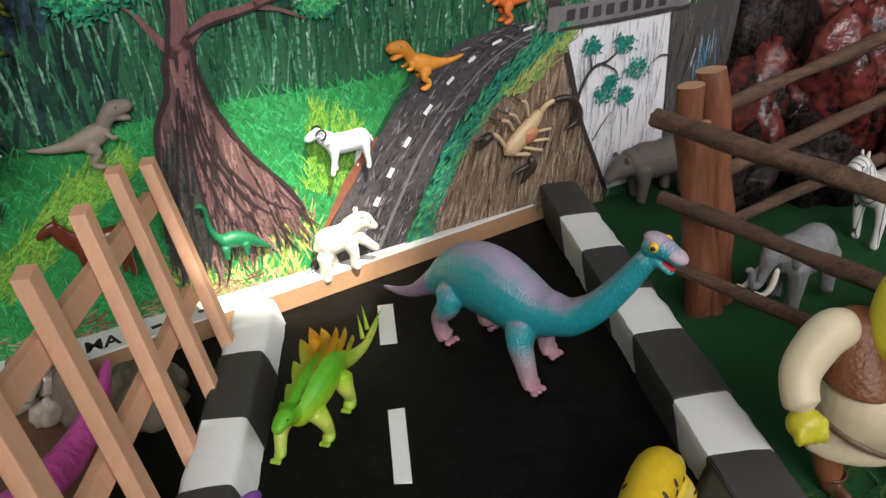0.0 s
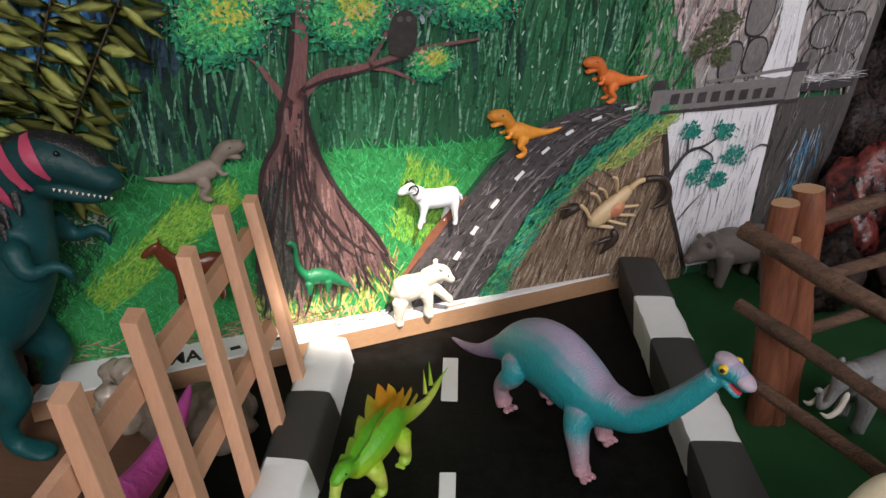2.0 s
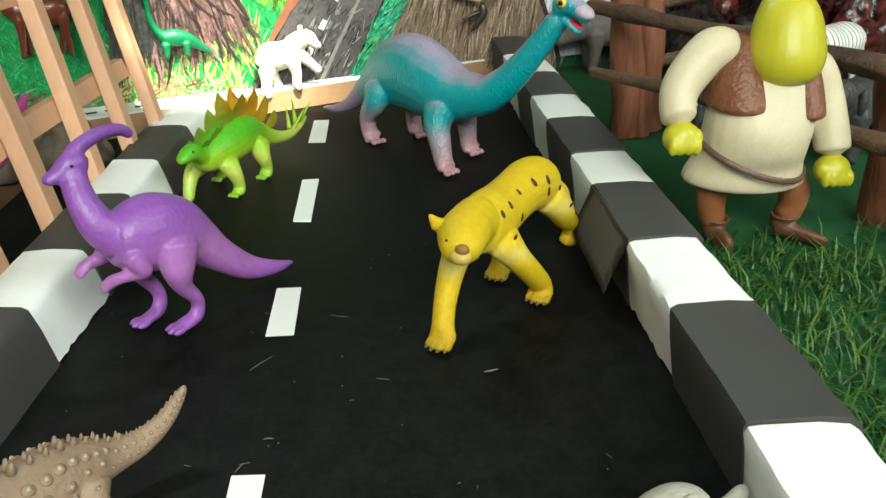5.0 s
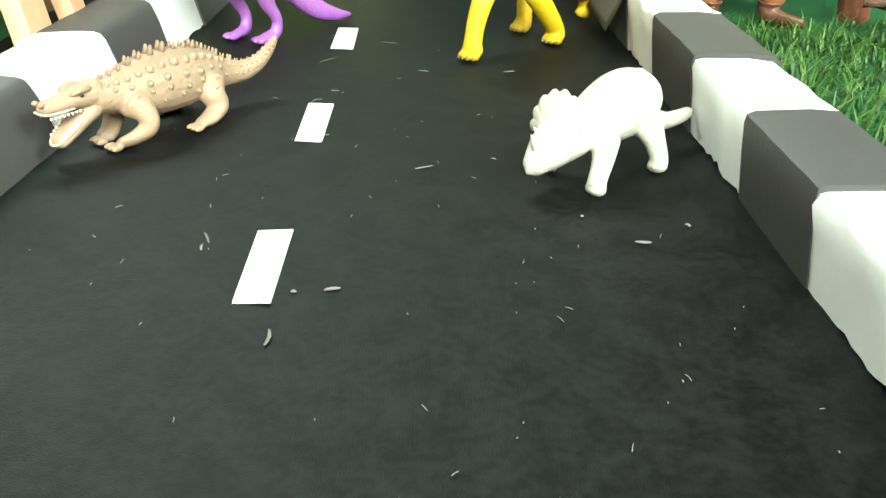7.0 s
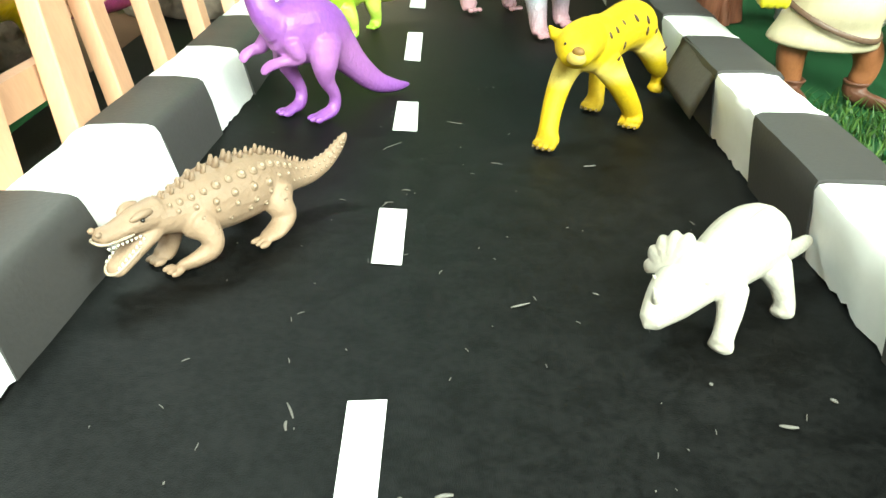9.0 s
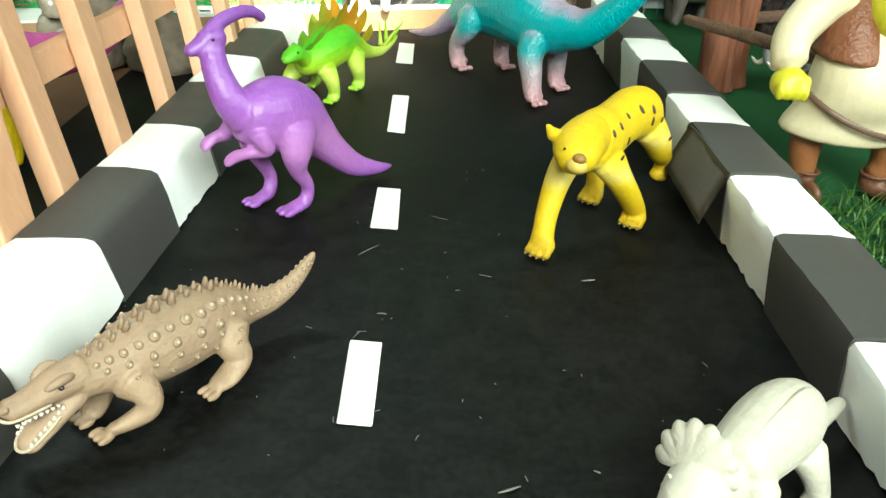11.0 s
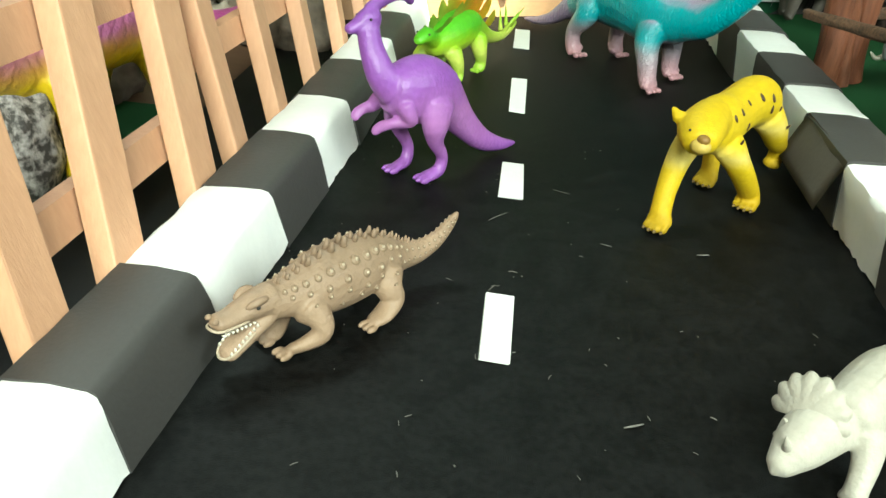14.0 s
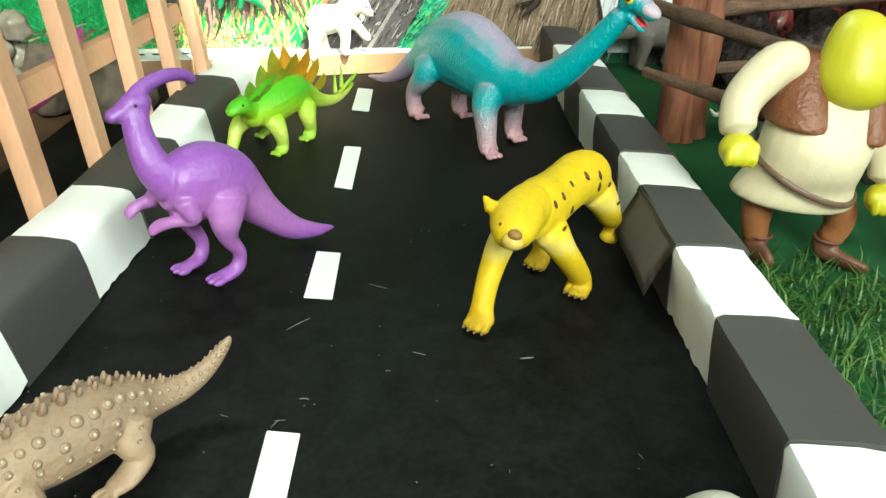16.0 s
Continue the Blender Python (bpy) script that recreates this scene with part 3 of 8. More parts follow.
def painted_scene():
    bm = bmesh.new()
    box(bm, (-0.455, 0.0, -0.01), (0.545, 0.012, 0.66), 0.001)
    part("panel", bm, flat_paint("jungle_green", (0.012, 0.075, 0.035), (0.03, 0.13, 0.06), stretch=(3, 3, 0.5)), board, smooth=False)
    # jungle: dark upright strokes, then pale trunks and glints
    jungle = [(-0.455, 0.22), (0.10, 0.23), (0.24, 0.29), (0.24, 0.64), (-0.455, 0.64)]
    strokes("jungle_brushwork", scatter(1500, jungle, (0.02, 0.07), (0.002, 0.005), (-6, 6)), 1, brushed("jungle_paint", [(0.006, 0.045, 0.02), (0.012, 0.085, 0.035), (0.02, 0.12, 0.05), (0.03, 0.16, 0.07)]))
    strokes("deep_brushwork", scatter(260, [(-0.455, 0.30), (0.22, 0.31), (0.22, 0.64), (-0.455, 0.64)], (0.03, 0.09), (0.006, 0.014), (-9, 9)), 1.4, brushed("deep_green_paint", [(0.004, 0.022, 0.016), (0.008, 0.045, 0.022), (0.012, 0.06, 0.05)]))
    # Darker green towards the board's left end.
    strokes("dusk_brushwork", scatter(420, [(-0.455, 0.215), (-0.24, 0.235), (-0.25, 0.33), (-0.33, 0.64), (-0.455, 0.64)], (0.02, 0.07), (0.004, 0.010), (-12, 12)), 1.7, brushed("left_dark_green_paint", [(0.004, 0.018, 0.014), (0.007, 0.034, 0.022), (0.012, 0.05, 0.04)]))
    strokes("pale_brushwork", scatter(300, [(-0.455, 0.23), (0.10, 0.235), (0.24, 0.29), (0.22, 0.36), (-0.455, 0.34)], (0.02, 0.075), (0.0010, 0.0034), (-6, 6)) + scatter(260, jungle, (0.015, 0.06), (0.0012, 0.0032), (-5, 5)), 2, brushed("pale_trunk_paint", [(0.015, 0.10, 0.05), (0.03, 0.15, 0.075), (0.06, 0.20, 0.11), (0.15, 0.29, 0.20)], dry=0.8))
    strokes("glint", scatter(60, [(-0.1, 0.28), (0.22, 0.30), (0.22, 0.42), (-0.1, 0.40)], (0.002, 0.008), (0.001, 0.0025), (-30, 30)), 3, brushed("glint_paint", [(0.45, 0.62, 0.5), (0.25, 0.45, 0.32)]))
    strokes("sky_brushwork", scatter(420, [(-0.454, 0.335), (-0.40, 0.345), (-0.352, 0.34), (-0.335, 0.38), (-0.36, 0.45), (-0.34, 0.62), (-0.454, 0.62)], (0.012, 0.04), (0.003, 0.009), (-16, 16)), 4.1, brushed("sky_paint", [(0.015, 0.07, 0.20), (0.03, 0.14, 0.36), (0.05, 0.20, 0.46), (0.12, 0.30, 0.52)], dry=0.5))
    strokes("navy_brushwork", scatter(150, [(-0.35, 0.32), (-0.285, 0.325), (-0.27, 0.40), (-0.28, 0.62), (-0.35, 0.62)], (0.015, 0.05), (0.003, 0.009), (-14, 14)), 4.4, brushed("navy_paint", [(0.006, 0.014, 0.022), (0.012, 0.03, 0.05), (0.03, 0.06, 0.09)], dry=0.5))
    strokes("grey_sky_brushwork", scatter(260, [(-0.14, 0.355), (-0.02, 0.362), (0.03, 0.40), (0.06, 0.47), (-0.13, 0.47)], (0.010, 0.03), (0.003, 0.008), (-40, 40)), 4.4, brushed("grey_sky_paint", [(0.08, 0.16, 0.17), (0.18, 0.26, 0.30), (0.34, 0.38, 0.42), (0.03, 0.08, 0.08)], dry=0.5))
    # the meadow
    meadow = [(-0.455, 0.02), (-0.455, 0.20), (-0.36, 0.225), (-0.24, 0.24), (-0.12, 0.245), (-0.03, 0.24), (0.06, 0.245), (0.0, 0.16), (-0.05, 0.09), (-0.085, 0.02)]
    paint("meadow", meadow, 3, flat_paint("meadow_green", (0.018, 0.19, 0.05), (0.04, 0.30, 0.08)), 0)
    strokes("meadow_grass", scatter(5200, meadow, (0.006, 0.020), (0.0007, 0.0018), (-70, 60)), 4, brushed("meadow_paint", [(0.012, 0.16, 0.045), (0.02, 0.26, 0.07), (0.035, 0.36, 0.10), (0.06, 0.42, 0.15)]))
    # Shade that nearby things cast on the meadow's left, put into the paint.
    strokes("shady_grass", scatter(900, [(-0.455, 0.06), (-0.455, 0.21), (-0.38, 0.225), (-0.36, 0.17), (-0.42, 0.09)], (0.008, 0.022), (0.0008, 0.0022), (-60, 50)), 4.6, brushed("cast_shade_paint", [(0.008, 0.05, 0.025), (0.012, 0.08, 0.03), (0.02, 0.12, 0.045)]))
    strokes("pale_bush", blob(-0.385, 0.185, 0.022, 120, (0.003, 0.008), (0.0008, 0.0018)), 5, brushed("pale_bush_paint", [(0.12, 0.16, 0.10), (0.3, 0.3, 0.24), (0.42, 0.36, 0.32)]))
    sunny = [(-0.40, 0.11), (-0.30, 0.20), (-0.25, 0.215), (-0.24, 0.19), (-0.31, 0.14), (-0.38, 0.08)]
    strokes("sunlit_grass", scatter(900, sunny, (0.008, 0.022), (0.0007, 0.0017), (10, 70)) + scatter(600, [(-0.075, 0.13), (-0.06, 0.225), (-0.01, 0.20), (0.005, 0.155), (-0.035, 0.11)], (0.008, 0.022), (0.0007, 0.0017), (-25, 35)), 5, brushed("sunlit_paint", [(0.10, 0.32, 0.03), (0.18, 0.42, 0.05), (0.30, 0.50, 0.08)]))
    strokes("straw", scatter(520, [(-0.23, 0.02), (-0.235, 0.085), (-0.16, 0.125), (-0.085, 0.12), (-0.055, 0.06), (-0.09, 0.02)], (0.008, 0.03), (0.001, 0.0028), (-35, 35)), 5, brushed("straw_paint", [(0.16, 0.30, 0.04), (0.42, 0.46, 0.09), (0.55, 0.48, 0.20), (0.36, 0.22, 0.10)]))
    strokes("dry_fringe", scatter(330, [(-0.455, 0.012), (-0.455, 0.05), (-0.25, 0.05), (-0.10, 0.045), (-0.10, 0.012)], (0.006, 0.02), (0.001, 0.0022), (60, 120)), 6, brushed("fringe_paint", [(0.10, 0.055, 0.03), (0.22, 0.12, 0.07), (0.42, 0.3, 0.2)]))
    # the great tree
    trunk = [(-0.226, 0.10), (-0.214, 0.16), (-0.214, 0.235), (-0.196, 0.262), (-0.193, 0.29), (-0.186, 0.312), (-0.170, 0.308), (-0.168, 0.280), (-0.155, 0.235), (-0.128, 0.185), (-0.092, 0.140), (-0.076, 0.108), (-0.105, 0.098), (-0.125, 0.088), (-0.15, 0.096), (-0.18, 0.082), (-0.205, 0.092)]
    paint("tree_trunk", trunk, 7, flat_paint("bark_brown", (0.10, 0.055, 0.05), (0.17, 0.09, 0.085), stretch=(4, 1, 0.7)), 3)
    paint("trunk_light", [(-0.190, 0.300), (-0.176, 0.306), (-0.172, 0.27), (-0.165, 0.235), (-0.178, 0.21), (-0.186, 0.25)], 8, flat_paint("bark_pink", (0.27, 0.12, 0.115), (0.18, 0.08, 0.075), stretch=(4, 1, 0.7)), 3)
    lean = lambda u, v: 180 - (u + 0.18) * 330 * (1.25 - v * 3.2) + random.uniform(-7, 7)
    strokes("bark_brushwork", scatter(300, trunk, (0.02, 0.055), (0.0018, 0.0042), lean), 9, brushed("bark_paint", [(0.025, 0.017, 0.018), (0.045, 0.03, 0.03), (0.16, 0.085, 0.08), (0.24, 0.14, 0.13)]), 0.1)
    strokes("bark_shade", scatter(130, [(-0.226, 0.10), (-0.214, 0.235), (-0.198, 0.25), (-0.185, 0.2), (-0.185, 0.09)], (0.02, 0.06), (0.002, 0.005), (170, 190)), 10, brushed("bark_shade_paint", [(0.02, 0.028, 0.024), (0.05, 0.05, 0.045), (0.09, 0.085, 0.075)]), 0.1)
    ink = flat_paint("bark_ink", (0.018, 0.013, 0.014), (0.05, 0.03, 0.03))
    ribbon("trunk_outline", [(-0.187, 0.315, 0.003), (-0.195, 0.29, 0.006), (-0.199, 0.262, 0.006), (-0.214, 0.232, 0.005), (-0.221, 0.18, 0.004), (-0.226, 0.11, 0.004)], 10.8, ink)
    ribbon("trunk_outline", [(-0.169, 0.308, 0.003), (-0.167, 0.28, 0.005), (-0.154, 0.236, 0.005), (-0.128, 0.187, 0.004), (-0.094, 0.142, 0.004), (-0.078, 0.110, 0.003)], 10.8, ink)
    for k in range(7):
        t = k / 6
        ribbon("bark_crease", [(-0.190 + 0.016 * t, 0.262 - 0.02 * t, 0.0012), (-0.200 + 0.040 * t, 0.200 - 0.01 * t, 0.0035), (-0.212 + 0.090 * t, 0.145 - 0.01 * t, 0.0030), (-0.218 + 0.125 * t, 0.108 + 0.006 * t, 0.0012)], 10.8, ink)
    ribbon("branch_shade", [(-0.172, 0.312, 0.003), (-0.149, 0.321, 0.004), (-0.11, 0.329, 0.003), (-0.05, 0.3455, 0.0022), (0.012, 0.3555, 0.001)], 9, ink)
    ribbon("branch_shade", [(-0.190, 0.305, 0.005), (-0.1815, 0.35, 0.005), (-0.1765, 0.42, 0.004), (-0.168, 0.50, 0.004)], 9, ink)
    bark = flat_paint("branch_brown", (0.24, 0.11, 0.105), (0.10, 0.05, 0.05), stretch=(2, 1, 0.5), grain=200)
    ribbon("branch", [(-0.180, 0.300, 0.024), (-0.174, 0.35, 0.015), (-0.169, 0.42, 0.015), (-0.162, 0.50, 0.012), (-0.16, 0.6, 0.01)], 8, bark)
    ribbon("branch", [(-0.176, 0.304, 0.012), (-0.150, 0.326, 0.010), (-0.11, 0.333, 0.007), (-0.05, 0.349, 0.005), (0.012, 0.357, 0.002)], 8, bark)
    ribbon("branch", [(-0.105, 0.333, 0.006), (-0.08, 0.327, 0.004), (-0.055, 0.315, 0.002)], 8, bark)
    ribbon("branch", [(-0.184, 0.296, 0.012), (-0.200, 0.320, 0.007), (-0.212, 0.338, 0.004), (-0.224, 0.349, 0.0015)], 8, bark)
    ribbon("branch", [(-0.105, 0.335, 0.005), (-0.085, 0.375, 0.004), (-0.08, 0.43, 0.004)], 8, bark)
    low, high, gold, rose, leaf_base = [], [], [], [], flat_paint("leaf_mass_green", (0.012, 0.12, 0.065), (0.03, 0.20, 0.10))
    for cu, cv, r, n in ((-0.245, 0.372, 0.042, 260), (-0.205, 0.415, 0.045, 260), (-0.126, 0.378, 0.040, 240), (0.002, 0.402, 0.046, 280), (-0.039, 0.330, 0.022, 120), (-0.075, 0.43, 0.06, 320), (-0.27, 0.44, 0.055, 260), (0.045, 0.45, 0.05, 220), (-0.16, 0.48, 0.07, 300)):
        low += blob(cu, cv, r * 1.0, n * 2, (0.004, 0.010), (0.0016, 0.0040))
        high += blob(cu, cv + r * 0.22, r * 0.82, n * 3, (0.003, 0.008), (0.0010, 0.0024))
        gold += blob(cu + r * 0.18, cv + r * 0.42, r * 0.42, n // 2, (0.002, 0.006), (0.0012, 0.0028))
        for _ in range(n // 3):
            a, d = random.uniform(-0.6, 3.0), r * random.uniform(0.8, 1.12)
            rose.append((cu + d * math.cos(a) * 1.15, cv + d * math.sin(a) * 0.85, random.uniform(0.001, 0.003), random.uniform(0.0008, 0.0018), random.uniform(0, 360), 0.2))
        paint("leaf_mass", [(cu + r * 0.80 * math.cos(a) * (1 + 0.2 * math.sin(3 * a + cu * 90)), cv + r * 0.60 * math.sin(a) * (1 + 0.2 * math.cos(4 * a + cv * 70))) for a in (2 * math.pi * k / 22 for k in range(22))], 10, leaf_base)
    strokes("crown_shade", low, 10.6, brushed("crown_shade_paint", [(0.006, 0.08, 0.045), (0.01, 0.15, 0.08), (0.015, 0.22, 0.11), (0.03, 0.27, 0.12)], dry=0.5))
    strokes("tree_crown", high, 11.4, brushed("crown_paint", [(0.015, 0.25, 0.10), (0.03, 0.36, 0.13), (0.07, 0.42, 0.12), (0.14, 0.46, 0.13)], dry=0.5))
    strokes("crown_gold", gold, 12.3, brushed("crown_gold_paint", [(0.20, 0.42, 0.06), (0.40, 0.46, 0.06), (0.52, 0.44, 0.08)], dry=0.4))
    strokes("crown_rose", rose, 12.3, brushed("crown_rose_paint", [(0.42, 0.30, 0.24), (0.5, 0.42, 0.36), (0.10, 0.06, 0.05)]))
    strokes("blossom", blob(-0.041, 0.340, 0.010, 24, (0.003, 0.007), (0.002, 0.004)) + blob(0.012, 0.408, 0.026, 40, (0.003, 0.007), (0.002, 0.004)) + blob(-0.12, 0.385, 0.02, 30, (0.003, 0.007), (0.002, 0.004)), 12, brushed("blossom_paint", [(0.5, 0.36, 0.08), (0.55, 0.32, 0.22), (0.4, 0.42, 0.1)]))
    paint("owl_shape", [(-0.086, 0.346), (-0.087, 0.368), (-0.082, 0.383), (-0.071, 0.388), (-0.061, 0.383), (-0.057, 0.368), (-0.060, 0.347), (-0.072, 0.342)], 13, flat_paint("owl_grey", (0.022, 0.02, 0.02), (0.05, 0.045, 0.042)), 4, "dark plain bird shape")
    for du in (-0.0045, 0.0045):
        paint("bird_eye", [(-0.0715 + du + 0.0030 * math.cos(a), 0.3795 + 0.0030 * math.sin(a)) for a in (2 * math.pi * k / 12 for k in range(12))], 14.5, flat_paint("bird_eye_grey", (0.10, 0.09, 0.085)))
    # the painted road, its verge and the cliff
    left = curve_through([(-0.098, 0.0), (-0.078, 0.038), (-0.04, 0.10), (0.002, 0.16), (0.06, 0.231), (0.128, 0.269), (0.245, 0.286)], 4)
    right = curve_through([(0.018, 0.0), (0.040, 0.034), (0.066, 0.087), (0.104, 0.158), (0.158, 0.212), (0.205, 0.246), (0.250, 0.266)], 4)
    paint("painted_road", [(p[0], p[1]) for p in left] + [(p[0], p[1]) for p in right[::-1]], 14, flat_paint("road_grey", (0.030, 0.027, 0.028), (0.10, 0.088, 0.092), stretch=(1, 1, 1), grain=160))
    along = lambda f: curve_through([(a * (1 - f) + b * f, c * (1 - f) + d * f) for (a, c), (b, d) in zip([tuple(p) for p in left], [tuple(p) for p in right])], 1)
    streak = []
    for k in range(800):
        line = along(random.uniform(0.04, 0.96))
        j = random.randrange(len(line) - 1)
        a, b = line[j], line[j + 1]
        streak.append((a[0], a[1], random.uniform(0.005, 0.020), random.uniform(0.0008, 0.0022), random.gauss(0, 14) + math.degrees(math.atan2(b[0] - a[0], b[1] - a[1])), 0.03))
    strokes("road_brushwork", streak, 15, brushed("road_paint", [(0.010, 0.009, 0.010), (0.03, 0.026, 0.028), (0.09, 0.08, 0.083), (0.28, 0.25, 0.25)]), 0.2)
    ribbon("road_edge", [(p[0], p[1], 0.0045 * (1.25 - p[1] * 3)) for p in along(0.70)], 16, flat_paint("edge_grey", (0.24, 0.22, 0.22), (0.12, 0.11, 0.11)), 1)
    mid = along(0.42)
    for k in range(4, len(mid) - 1, 2):
        a, b = Vector(mid[k][:2]), Vector(mid[k + 1][:2])
        b = a + (b - a) * 0.62
        w = 0.0075 * (1.1 - k / len(mid) * 0.75)
        ribbon("painted_dash", [(a.x, a.y, w), ((a.x + b.x) / 2, (a.y + b.y) / 2, w), (b.x, b.y, w * 0.9)], 17, WHITE_PAPER, 1)
    ribbon("red_verge", [(-0.062, 0.075, 0.004), (-0.035, 0.118, 0.011), (-0.008, 0.155, 0.010), (0.012, 0.178, 0.003)], 16, flat_paint("verge_red", (0.28, 0.09, 0.05), (0.16, 0.07, 0.04)))
    cliff = [(0.030, 0.0), (0.055, 0.045), (0.085, 0.095), (0.125, 0.150), (0.175, 0.205), (0.235, 0.245), (0.262, 0.252), (0.272, 0.225), (0.287, 0.165), (0.315, 0.10), (0.345, 0.045), (0.352, 0.0)]
    paint("cliff", cliff, 13, flat_paint("cliff_brown", (0.27, 0.19, 0.13), (0.16, 0.105, 0.07), stretch=(3, 1, 1)))
    strokes("cliff_brushwork", scatter(900, cliff, (0.014, 0.045), (0.0012, 0.003), lambda u, v: 196 + random.uniform(-8, 8) - (u - 0.1) * 60), 14, brushed("cliff_paint", [(0.06, 0.038, 0.025), (0.18, 0.12, 0.08), (0.33, 0.24, 0.17), (0.46, 0.36, 0.27)]), 0.1)
    ribbon("cliff_edge", [(0.264, 0.245, 0.005), (0.278, 0.20, 0.008), (0.298, 0.14, 0.006), (0.325, 0.085, 0.006), (0.35, 0.03, 0.007)], 18, flat_paint("edge_dark", (0.05, 0.04, 0.035)))
    verge = []
    for p, q in zip(right, right[1:]):
        for _ in range(34):
            t, o = random.random(), random.uniform(0.0, 0.024)
            verge.append((p[0] + (q[0] - p[0]) * t + o, p[1] + (q[1] - p[1]) * t - o * 0.5, random.uniform(0.008, 0.022), random.uniform(0.0012, 0.003), random.uniform(5, 65), 0.2))
    strokes("verge_grass", verge, 19, brushed("verge_paint", [(0.01, 0.12, 0.10), (0.015, 0.20, 0.15), (0.03, 0.26, 0.13), (0.10, 0.34, 0.10)]))
    strokes("verge_tip", scatter(170, [(0.17, 0.195), (0.23, 0.235), (0.262, 0.262), (0.278, 0.252), (0.25, 0.225), (0.2, 0.19)], (0.008, 0.02), (0.0012, 0.0025), (20, 80)), 20, brushed("verge_tip_paint", [(0.2, 0.36, 0.08), (0.42, 0.44, 0.12), (0.1, 0.3, 0.1)]))
    # waterfall, bridge and crags
    crag = [(0.205, 0.285), (0.545, 0.285), (0.545, 0.64), (0.225, 0.64), (0.215, 0.42)]
    paint("crag", crag, 13, flat_paint("crag_grey", (0.40, 0.37, 0.36), (0.20, 0.18, 0.18), stretch=(2, 1, 0.8)))
    strokes("crag_brushwork", scatter(900, crag, (0.012, 0.045), (0.001, 0.0045), (160, 205)), 14, brushed("crag_paint", [(0.035, 0.03, 0.032), (0.12, 0.10, 0.10), (0.30, 0.23, 0.22), (0.55, 0.50, 0.49)]), 0.1)
    strokes("crag_blush", scatter(420, [(0.238, 0.375), (0.33, 0.345), (0.36, 0.40), (0.37, 0.64), (0.235, 0.64)], (0.012, 0.04), (0.0015, 0.0045), (168, 196)), 15, brushed("blush_paint", [(0.22, 0.15, 0.15), (0.40, 0.27, 0.27), (0.50, 0.38, 0.37), (0.58, 0.50, 0.48)]), 0.1)
    strokes("jungle_fringe", scatter(420, [(0.200, 0.282), (0.292, 0.288), (0.285, 0.325), (0.255, 0.355), (0.236, 0.40), (0.225, 0.50), (0.205, 0.50)], (0.010, 0.030), (0.0014, 0.0036), (160, 205)), 16, brushed("fringe_paint", [(0.008, 0.075, 0.03), (0.015, 0.13, 0.045), (0.03, 0.20, 0.07), (0.16, 0.30, 0.16)]), 0.1)
    rim_paint, stone_paint = flat_paint("stone_rim", (0.035, 0.031, 0.033)), flat_paint("stone_face", (0.24, 0.22, 0.22), (0.10, 0.09, 0.092), stretch=(2, 1, 0.7), grain=200)
    for u, v, w, h in ((0.478, 0.397, 0.036, 0.021), (0.470, 0.352, 0.021, 0.022), (0.514, 0.350, 0.023, 0.027), (0.459, 0.318, 0.013, 0.015), (0.505, 0.311, 0.030, 0.017), (0.362, 0.378, 0.020, 0.030), (0.372, 0.326, 0.018, 0.024), (0.338, 0.318, 0.016, 0.028), (0.505, 0.43, 0.034, 0.018), (0.45, 0.44, 0.020, 0.024)):
        for level, f, mat in ((16, 1.0, rim_paint), (17, 0.90, stone_paint)):
            ring = [(u + w * f * math.copysign(abs(math.cos(a)) ** 0.8, math.cos(a)) * (1 + 0.06 * math.sin(3 * a + u * 90)), v + h * f * math.copysign(abs(math.sin(a)) ** 0.8, math.sin(a))) for a in (2 * math.pi * k / 20 for k in range(20))]
            paint("painted_boulder", ring, level, mat)
    strokes("boulder_trickle", scatter(150, [(0.445, 0.300), (0.54, 0.300), (0.54, 0.42), (0.445, 0.42)], (0.008, 0.024), (0.0006, 0.0016), (172, 188), 0.05), 18, brushed("trickle_paint", [(0.05, 0.046, 0.048), (0.30, 0.29, 0.30), (0.62, 0.61, 0.63)]), 0.1)
    water = flat_paint("water_white", (0.84, 0.83, 0.85), (0.70, 0.69, 0.73), stretch=(4, 1, 0.4))
    paint("waterfall", [(0.245, 0.262), (0.43, 0.272), (0.437, 0.18), (0.447, 0.074), (0.40, 0.03), (0.345, 0.03), (0.318, 0.10), (0.29, 0.16), (0.274, 0.22)], 14, water)
    paint("high_waterfall", [(0.388, 0.300), (0.436, 0.300), (0.430, 0.36), (0.427, 0.44), (0.422, 0.56), (0.376, 0.56), (0.384, 0.44), (0.394, 0.36)], 18, water, 3)
    fall = [(0.262, 0.262), (0.425, 0.268), (0.43, 0.18), (0.435, 0.09), (0.35, 0.05), (0.30, 0.16)]
    strokes("water_brushwork", scatter(260, fall, (0.012, 0.05), (0.0006, 0.0018), (172, 188), 0.05), 15, brushed("streak_paint", [(0.25, 0.24, 0.26), (0.42, 0.41, 0.44), (0.8, 0.8, 0.83)]), 0.1)
    strokes("water_spray", scatter(60, [(0.39, 0.302), (0.43, 0.302), (0.41, 0.56), (0.385, 0.56)], (0.01, 0.04), (0.0006, 0.0018), (172, 188), 0.05), 19, brushed("spray_paint", [(0.4, 0.4, 0.43), (0.8, 0.8, 0.84)]), 0.1)
    crag_2 = [(0.432, 0.268), (0.545, 0.268), (0.545, 0.0), (0.36, 0.0), (0.43, 0.04), (0.45, 0.09), (0.437, 0.18)]
    paint("dark_crag", crag_2, 15, flat_paint("crag_dark", (0.05, 0.045, 0.045), (0.10, 0.09, 0.085), stretch=(2, 1, 0.8)))
